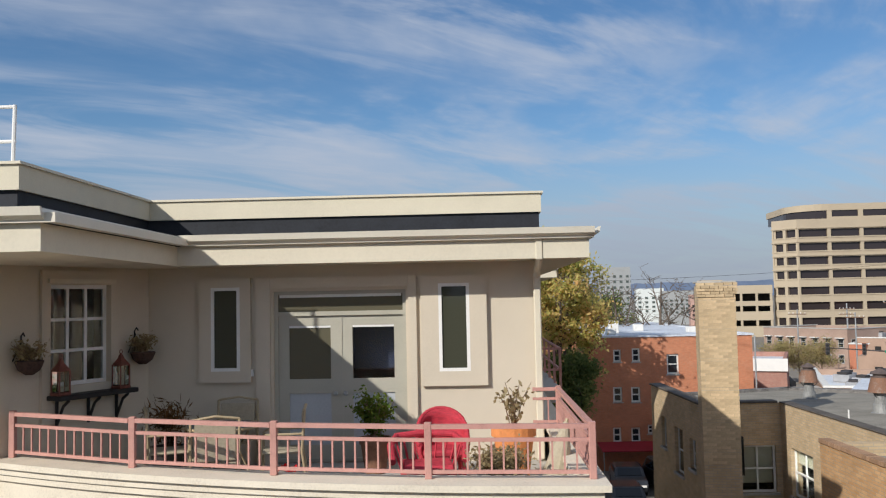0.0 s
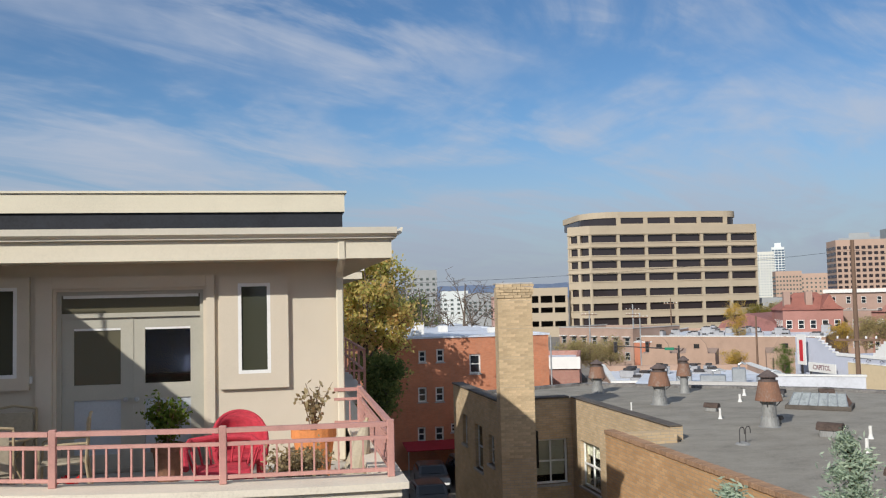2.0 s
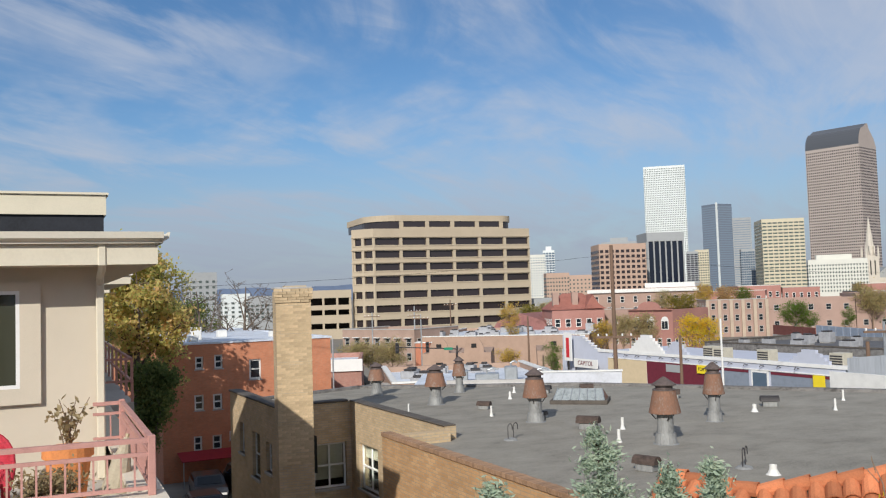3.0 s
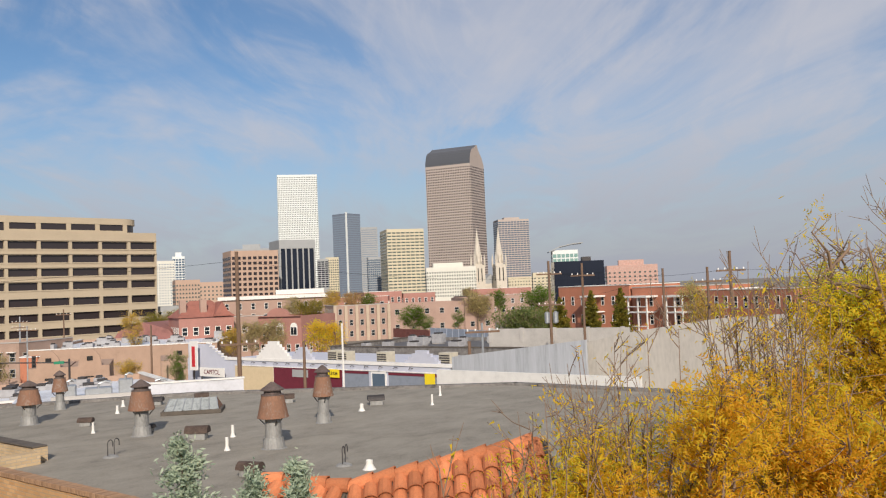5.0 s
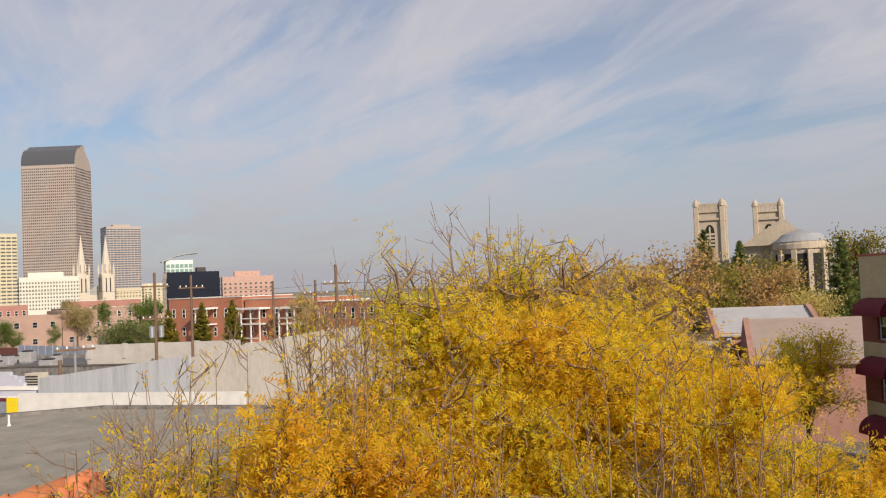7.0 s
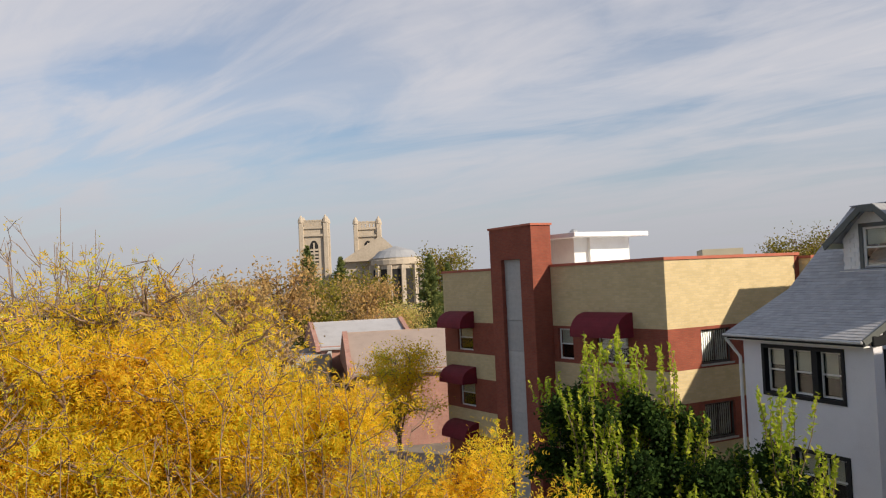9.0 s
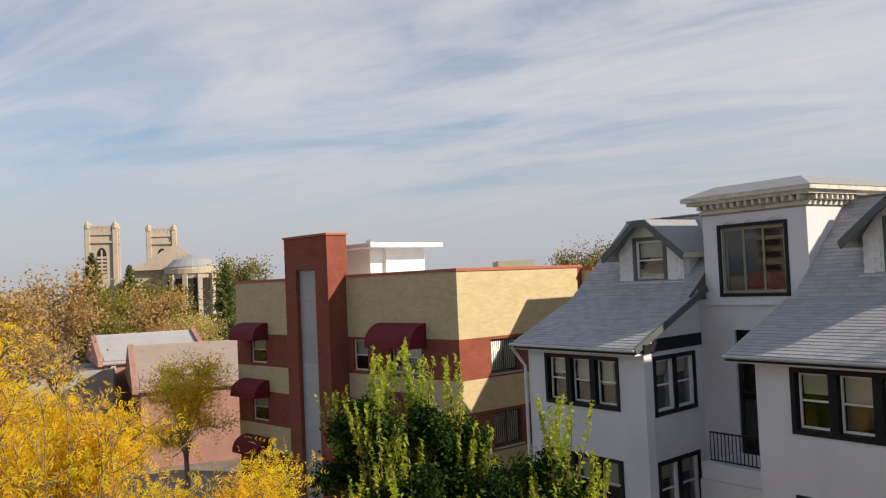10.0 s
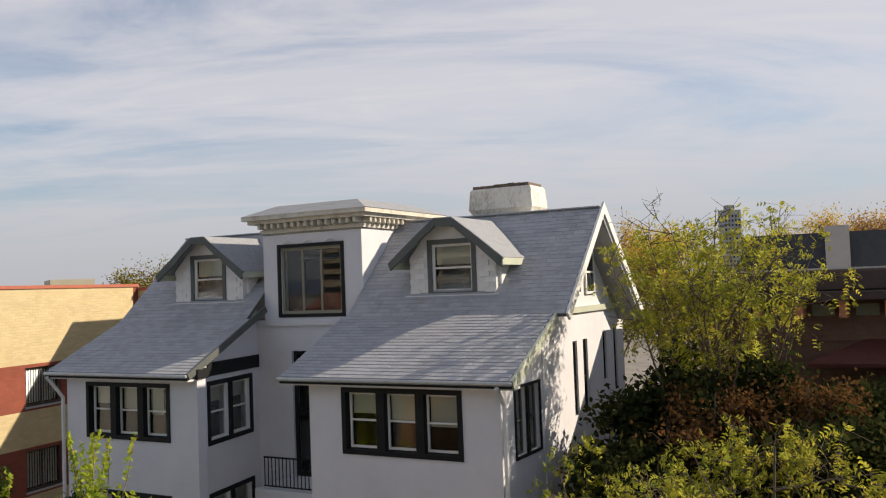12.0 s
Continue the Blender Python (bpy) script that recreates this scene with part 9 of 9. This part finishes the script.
def tile_slope(p0, p1, courses, first=False):
    """A slope of barrel tiles falling from the ridge p0 to p1 towards the courtyard."""
    p0, p1 = Vector(p0), Vector(p1)
    run = (p1 - p0).length
    ux = (p1 - p0).normalized()
    fall = Vector((-0.74, -0.67, -0.72))
    down = (fall - ux * fall.dot(ux)).normalized()
    up = ux.cross(down)
    up = up if up.z > 0 else -up
    base = Matrix(((ux.x, down.x, up.x, p0.x), (ux.y, down.y, up.y, p0.y), (ux.z, down.z, up.z, p0.z), (0, 0, 0, 1)))
    part("roof_deck", B(-0.05, run, 0, courses * 0.36 + 0.1, -0.16, -0.08, base), DARK_CAP, TR)
    part("back_wall", B(-0.05, run, -0.05, 0.02, -1.9, -0.05, base), TAN_BRICK, TR)
    for c in range(int(run / 0.235)):
        for r in range(courses):
            m = base @ pose(c * 0.235 + 0.12 + rng.uniform(-0.008, 0.008), r * 0.36 + rng.uniform(-0.012, 0.012), 0.02, 0, rng.uniform(-3, 3), rng.uniform(-2, 2))
            if first and c == 0 and r == 0:
                first_tile.matrix_basis = m
            else:
                share(first_tile, TR, m)
    for k in range(int(run / 0.36)):
        share(first_tile, TR, base @ pose(k * 0.36, 0.02, 0.02 + rng.uniform(-0.01, 0.01), 0, 0, -90), "ridge_tile")


tile_slope((10.0, 9.5, 8.54), (11.7, 6.95, 9.22), 6, True)
tile_slope((9.35, 10.8, 8.66), (10.0, 9.5, 8.54), 5)


# ---------- terrace furniture ----------
TM = T.matrix_basis
WICKER = mat("red wicker", (0.46, 0.035, 0.055), 0.7, vary=0.22, scale=14, fine=80, bump=0.7, bump_at=0.01, stretch=(1, 1, 3))
TAN_METAL = mat("tan powder coat", (0.42, 0.33, 0.20), 0.5, vary=0.08, scale=5)
SLING = mat("tan sling fabric", (0.42, 0.36, 0.26), 0.9, vary=0.08, scale=30)
BLACK_IRON = mat("black iron", (0.02, 0.018, 0.018), 0.6, vary=0.2, scale=6)
COPPER = mat("aged copper lantern", (0.20, 0.07, 0.05), 0.6, metal=0.3, vary=0.25, scale=9)

AC = thing("wicker_armchair", "red wicker barrel armchair on the terrace", "chair", TM @ pose(-1.22, -1.15, DECK, 0, 0, 8) @ Matrix.Scale(0.88, 4))
bm = bmesh.new()
rows = []
for f, r in ((0.0, 0.31), (0.3, 0.35), (0.6, 0.38), (0.85, 0.385), (1.0, 0.36)):
    row = []
    for k in range(21):
        t = radians(-25 + 230 * k / 20)
        top = 0.5 + 0.45 * max(0.0, math.sin(t)) ** 0.6
        row.append(bm.verts.new((r * math.cos(t), r * 0.95 * math.sin(t), 0.22 + (top - 0.22) * f)))
    rows.append(row)
for a, b in zip(rows, rows[1:]):
    for k in range(20):
        bm.faces.new((a[k], a[k + 1], b[k + 1], b[k]))
thicken(bm, bm.faces[:], 0.04)
part("backrest", bm, WICKER, AC, smooth=True)
part("seat", B(-0.30, 0.30, -0.32, 0.26, 0.34, 0.44, bevel=0.03), WICKER, AC)
bm = bmesh.new(); tube(bm, [(0.365 * math.cos(t), 0.345 * math.sin(t), 0.5 + 0.45 * max(0, math.sin(t)) ** 0.6) for t in (radians(-25 + 230 * k / 20) for k in range(21))], 0.03, 8)
part("rim", bm, WICKER, AC)
for x in (-0.27, 0.27):
    for y in (-0.28, 0.22):
        bm = bmesh.new(); tube(bm, [(x, y, 0), (x * 0.95, y, 0.36)], 0.028, 8)
        part("leg", bm, WICKER, AC)
OT = thing("wicker_chair", "red wicker garden chair facing the railing", "chair", TM @ pose(-1.35, -2.30, DECK, 0, 0, 8) @ Matrix.Scale(1.12, 4))
part("seat", B(-0.26, 0.26, -0.24, 0.24, 0.28, 0.37, bevel=0.03), WICKER, OT)
bm = bmesh.new(); tube(bm, [(-0.36, -0.24, 0.42), (-0.37, 0.0, 0.55), (-0.30, 0.24, 0.60), (0, 0.30, 0.62), (0.30, 0.24, 0.60), (0.37, 0.0, 0.55), (0.36, -0.24, 0.42)], 0.035, 8)
part("arm_rim", bm, WICKER, OT)
for k in range(13):
    t = radians(-30 + 240 * k / 12)
    bm = bmesh.new(); tube(bm, [(0.27 * math.cos(t), 0.25 * math.sin(t), 0.32), (0.35 * math.cos(t), 0.28 * math.sin(t), 0.56)], 0.012, 5)
    part("spindle", bm, WICKER, OT)
for x in (-0.24, 0.24):
    for y in (-0.22, 0.22):
        bm = bmesh.new(); tube(bm, [(x, y, 0), (x, y, 0.3)], 0.025, 8)
        part("leg", bm, WICKER, OT)


def pot(x, y, r, h, mt, label, name="flower_pot"):
    p = thing(name, label, "plant pot", TM @ pose(x, y, DECK))
    bm = bmesh.new(); lathe(bm, [(r * 0.68, 0), (r * 0.95, h * 0.82), (r * 1.06, h * 0.83), (r * 1.06, h), (r * 0.92, h), (r * 0.88, h * 0.9)], 20)
    part("pot", bm, mt, p, smooth=False)
    bm = bmesh.new(); lathe(bm, [(r * 0.5, h * 0.84), (r * 0.9, h * 0.88), (r * 0.2, h * 0.90)], 16)
    part("soil", bm, DARK_CAP, p)
    return p


def foliage(p, z, h, r, stems, per, ln, wd, leaf, seed, stem_mat=None, lean=0.5):
    rs = np.random.RandomState(seed)
    lines, P = [], []
    for k in range(stems):
        a = rs.uniform(0, 6.28)
        e = np.array([math.cos(a) * r * rs.uniform(0.2, 1), math.sin(a) * r * rs.uniform(0.2, 1), z + h * rs.uniform(0.55, 1.0)])
        s0 = np.array([rs.normal(0, 0.02), rs.normal(0, 0.02), z])
        m = (s0 + e) / 2 + np.array([0, 0, h * 0.15])
        lines.append(([s0, m, e], [0.008, 0.006, 0.003]))
        f = rs.uniform(0.25, 1.05, (per, 1))
        P.append(np.where(f < 0.6, s0 + (m - s0) * f / 0.6, m + (e - m) * (f - 0.6) / 0.4) + rs.normal(0, r * 0.16, (per, 3)))
    wood(lines, 5, stem_mat or TWIG, p, "stem")
    v, f = leaves(np.concatenate(P), ln, wd, rs, lean)
    mesh_from("leaf_mass", v, f, leaf, p, kind="stuff")


SHRUB = leaf_mat("terrace shrub leaves", [(0.05, (0.05, 0.09, 0.02)), (0.5, (0.12, 0.17, 0.03)), (0.95, (0.26, 0.26, 0.05))], 0.4)
DRY = leaf_mat("dry leaves", [(0.05, (0.20, 0.14, 0.07)), (0.5, (0.36, 0.28, 0.15)), (0.95, (0.46, 0.40, 0.24))], 0.35)
p = pot(-0.34, -1.35, 0.26, 0.66, TERRACOTTA, "orange terracotta pot with a leggy drying plant")
foliage(p, 0.60, 0.62, 0.27, 9, 16, 0.085, 0.05, DRY, 61)
p = pot(-0.52, -2.55, 0.26, 0.34, mat("pale stone pot", (0.42, 0.38, 0.32), 0.9, vary=0.1, scale=8), "wide pale pot full of dry brown stalks")
foliage(p, 0.26, 0.30, 0.44, 36, 50, 0.07, 0.025, DRY, 62, lean=0.1)
p = pot(-2.12, -0.75, 0.20, 0.46, mat("brown clay pot", (0.20, 0.10, 0.06), 0.85, vary=0.15, scale=8), "brown pot with a dense green shrub by the door")
foliage(p, 0.42, 0.60, 0.32, 26, 60, 0.06, 0.035, SHRUB, 63)
p = pot(-4.80, -0.9, 0.24, 0.40, mat("dark glazed pot", (0.05, 0.04, 0.04), 0.4, vary=0.1), "dark pot with a spiky brown plant")
foliage(p, 0.36, 0.62, 0.36, 22, 26, 0.16, 0.02, RUSSET, 64, lean=-0.4)
p = pot(-2.95, -2.78, 0.16, 0.24, mat("black pot", (0.03, 0.03, 0.03), 0.6), "low pot of bright red flowers")
foliage(p, 0.22, 0.20, 0.26, 16, 12, 0.08, 0.06, leaf_mat("red petals", [(0.05, (0.45, 0.01, 0.015)), (0.95, (0.70, 0.03, 0.03))], 0.3), 65)
PIC = thing("picture", "dark blue abstract picture inside the room", "picture", TM @ pose(-2.62, 0.62, 10.40))
part("canvas", B(0, 0.78, 0, 0.03, 0.12, 0.80), mat("mottled blue canvas", (0.022, 0.030, 0.075), 0.7, vary=0.45, scale=9, fine=30, dirt=(0.015, 0.012, 0.015)), PIC)
part("frame", B(-0.03, 0.81, 0.031, 0.05, 0.09, 0.83), BLACK_IRON, PIC)
# folded cream parasol leaning in the corner
PA = thing("folded_parasol", "folded cream canvas parasol leaning in the corner", "parasol", TM @ pose(0.02, -2.35, DECK, -10, 14, 0))
bm = bmesh.new(); lathe(bm, [(0.17, 0.12), (0.14, 0.35), (0.10, 0.60), (0.05, 0.80), (0.03, 0.86)], 12)
part("canopy", bm, SLING, PA)
bm = bmesh.new(); tube(bm, [(0, 0, 0), (0, 0, 0.9)], 0.02)
part("pole", bm, TAN_METAL, PA)


def sling_chair(x, y, a, tilt=12):
    c = thing("patio_chair", "tan metal patio chair with a sling seat", "chair", TM @ pose(x, y, DECK, 0, 0, a), "patio chairs")
    part("seat", B(-0.24, 0.24, -0.24, 0.24, 0.40, 0.43, bevel=0.01), SLING, c)
    part("backrest", B(-0.23, 0.23, 0.24, 0.26, 0.45, 0.88, bevel=0.006), SLING, c)
    for s in (-0.27, 0.27):
        bm = bmesh.new(); tube(bm, [(s, 0.30, 0.0), (s, 0.24, 0.42), (s, 0.27, 0.92)], 0.016, 7)
        part("back_leg", bm, TAN_METAL, c)
        bm = bmesh.new(); tube(bm, [(s, -0.26, 0), (s, -0.25, 0.6), (s, -0.18, 0.64), (s, 0.25, 0.64)], 0.016, 7)
        part("arm", bm, TAN_METAL, c)
    bm = bmesh.new(); tube(bm, [(-0.27, 0.27, 0.92), (0, 0.29, 0.96), (0.27, 0.27, 0.92)], 0.016, 7)
    part("top_rail", bm, TAN_METAL, c)
    return c


sling_chair(-4.65, -1.30, 110)
sling_chair(-3.85, -2.05, 200)
sling_chair(-4.05, -0.55, 0)
sling_chair(-3.20, -1.35, -80)
TB2 = thing("patio_table", "round patio table with a glass top", "table", TM @ pose(-3.95, -1.30, DECK))
bm = bmesh.new(); lathe(bm, [(0.44, 0.70), (0.46, 0.705), (0.46, 0.72), (0.44, 0.725)], 28)
part("tabletop", bm, PANE_SKY, TB2)
bm = bmesh.new(); tube(bm, [(0.46 * math.cos(t), 0.46 * math.sin(t), 0.71) for t in (2 * math.pi * k / 24 for k in range(25))], 0.018, 6)
part("rim", bm, TAN_METAL, TB2)
for k in range(4):
    t = math.pi / 4 + k * math.pi / 2
    bm = bmesh.new(); tube(bm, [(0.40 * math.cos(t), 0.40 * math.sin(t), 0), (0.2 * math.cos(t), 0.2 * math.sin(t), 0.4), (0.4 * math.cos(t), 0.4 * math.sin(t), 0.70)], 0.015, 6)
    part("leg", bm, TAN_METAL, TB2)

# shelf below the wing window with lanterns and hanging baskets
MW = TM @ pose(-6.339, -1.877, 0, 0, 0, 63.43)
SH = thing("window_shelf", "dark wooden shelf on iron brackets under the window", "shelf", MW)
part("board", B(0.42, 1.64, -0.32, -0.051, 10.35, 10.41, bevel=0.01), BLACK_IRON, SH)
for x in (0.56, 1.03, 1.48):
    bm = bmesh.new()
    tube(bm, [(x, -0.07, 10.34), (x, -0.07, 10.01)], 0.022, 6)
    tube(bm, [(x, -0.29, 10.34), (x, -0.19, 10.27), (x, -0.08, 10.05)], 0.02, 6)
    part("bracket", bm, BLACK_IRON, SH)


def lantern(x, y):
    l = thing("lantern", "tall aged copper lantern on the shelf", "lantern", MW @ pose(x, y, 10.41), "lanterns")
    part("base", B(-0.09, 0.09, -0.09, 0.09, 0, 0.04, bevel=0.008), COPPER, l)
    for a in (-0.075, 0.075):
        for b in (-0.075, 0.075):
            part("corner_post", B(a - 0.008, a + 0.008, b - 0.008, b + 0.008, 0.04, 0.30), COPPER, l)
    part("glass", B(-0.068, 0.068, -0.068, 0.068, 0.04, 0.30), CLEAR, l).visible_shadow = False
    bm = bmesh.new(); lathe(bm, [(0.12, 0.30), (0.10, 0.33), (0.04, 0.40), (0.03, 0.43), (0.012, 0.46)], 4)
    bm.transform(pose(0, 0, 0, 0, 0, 45))
    part("roof", bm, COPPER, l)
    bm = bmesh.new(); tube(bm, [(0.025 * math.cos(t), 0, 0.485 + 0.025 * math.sin(t)) for t in (2 * math.pi * k / 10 for k in range(11))], 0.005, 5)
    part("ring", bm, COPPER, l)


lantern(0.52, -0.19)
lantern(1.45, -0.19)


def basket(x):
    b = thing("wall_basket", "half-round wire wall basket with dry plants", "hanging basket", MW @ pose(x, 0, 10.70), "wall baskets")
    bm = bmesh.new(); lathe(bm, [(0.05, 0), (0.13, 0.06), (0.17, 0.16), (0.16, 0.17)], 14, (0, -0.17, 0))
    part("bowl", bm, mat("dark coir", (0.07, 0.04, 0.03), 0.95, vary=0.2, scale=20) if x < 1 else bpy.data.materials["dark coir"], b)
    bm = bmesh.new(); tube(bm, [(0, -0.01, 0.15), (0, -0.01, 0.46), (0, -0.05, 0.50), (0, -0.08, 0.46)], 0.01, 5)
    tube(bm, [(-0.12, -0.02, 0.16), (0, -0.02, 0.42), (0.12, -0.02, 0.16)], 0.008, 5)
    part("scroll", bm, BLACK_IRON, b)
    h = new("planting"); h.parent = b
    h.matrix_basis = pose(0, -0.17, 0)
    foliage(h, 0.15, 0.22, 0.24, 22, 26, 0.07, 0.02, DRY, 70 + int(x * 10), lean=0.6)


basket(0.10)
basket(1.84)
part("meter_box", B(-3.97, -3.90, -0.05, 0.0, 10.48, 10.58, bevel=0.008), WHITE, T, "small white box on the wall")


# ---------- cars ----------
def car(x, y, a, paint, label, s=1.0, boxy=False):
    c = thing("parked_car", label, "car", pose(x, y, 0.02, 0, 0, a), "parked cars")
    L, W, H = 4.5 * s, 1.8 * s, (1.75 if boxy else 1.45) * s
    bm = bmesh.new()
    prof = [(-L / 2, 0.35), (-L / 2, 0.75), (-L * 0.40, 0.95), (-L * 0.22, 0.98), (-L * 0.10, H), (L * 0.28, H), (L * 0.42, 1.0), (L / 2, 0.9), (L / 2, 0.35)]
    a0 = [bm.verts.new((px, -W / 2 + (0.14 if pz > 1.05 else 0), pz)) for px, pz in prof]
    a1 = [bm.verts.new((px, W / 2 - (0.14 if pz > 1.05 else 0), pz)) for px, pz in prof]
    for k in range(len(prof)):
        bm.faces.new((a0[k], a1[k], a1[(k + 1) % len(prof)], a0[(k + 1) % len(prof)]))
    bm.faces.new(a0); bm.faces.new(list(reversed(a1)))
    bmesh.ops.bevel(bm, geom=bm.edges[:], offset=0.05, segments=2, affect="EDGES")
    part("body", bm, paint, c)
    for sd in (-1, 1):
        bm = bmesh.new()
        f = bm.faces.new([bm.verts.new((px, sd * (W / 2 - 0.06), pz)) for px, pz in ((-L * 0.18, 1.02), (L * 0.34, 1.04), (L * 0.25, H - 0.1), (-L * 0.09, H - 0.1))])
        thicken(bm, [f], 0.02 * sd)
        part("side_window", bm, PANE, c)
        for px in (-L * 0.31, L * 0.30):
            bm = bmesh.new(); lathe(bm, [(0.33, -0.11), (0.33, 0.11)], 16)
            bm.transform(pose(px, sd * (W / 2 - 0.1), 0.33, 90))
            w = part("wheel", bm, BLACK, c)
    bm = bmesh.new()
    f = bm.faces.new([bm.verts.new(p) for p in ((-L * 0.205, -W / 2 + 0.2, 1.03), (-L * 0.205, W / 2 - 0.2, 1.03), (-L * 0.115, W / 2 - 0.26, H - 0.06), (-L * 0.115, -W / 2 + 0.26, H - 0.06))])
    thicken(bm, [f], 0.03)
    part("windscreen", bm, PANE, c)
    f2 = bmesh.new()
    f = f2.faces.new([f2.verts.new(p) for p in ((L * 0.40, -W / 2 + 0.2, 1.06), (L * 0.40, W / 2 - 0.2, 1.06), (L * 0.295, W / 2 - 0.26, H - 0.05), (L * 0.295, -W / 2 + 0.26, H - 0.05))])
    thicken(f2, [f], 0.03)
    part("rear_window", f2, PANE, c)
    for sd in (-1, 1):
        part("headlight", B(-L / 2 - 0.02, -L / 2 + 0.04, sd * W * 0.36 - 0.15, sd * W * 0.36 + 0.15, 0.62, 0.74), WHITE, c)
        part("tail_light", B(L / 2 - 0.04, L / 2 + 0.02, sd * W * 0.38 - 0.12, sd * W * 0.38 + 0.12, 0.7, 0.85), SIGN_RED, c)


def paint(name, c):
    m = mat(name, c, 0.3, vary=0.03, bump=0, spec=0.6)
    m.node_tree.nodes["Principled BSDF"].inputs["Coat Weight"].default_value = 0.6
    return m


# the near-black paint carries the alley's shade as well as dark bodywork
P_BLACK, P_RED, P_GREY, P_BLUE = paint("black car paint", (0.012, 0.013, 0.016)), paint("red car paint", (0.45, 0.01, 0.015)), paint("silver car paint", (0.4, 0.41, 0.42)), paint("blue car paint", (0.03, 0.08, 0.22))
car(10.6, 52.3, 85, P_BLACK, "dark car in the alley, shade held in its paint")
car(12.9, 52.0, 95, P_BLACK, "dark car parked beside the red canopy", 1.05, True)
car(9.4, 47.0, 88, P_BLACK, "dark car parked in the alley shade")
car(36.2, 100.8, 20, P_RED, "bright red car parked behind the walk-up")
car(38.9, 104.5, 20, P_BLACK, "dark grey van parked behind the walk-up", 1.1, True)
car(27.5, 57.5, -30, P_BLUE, "blue car parked by the low stores")
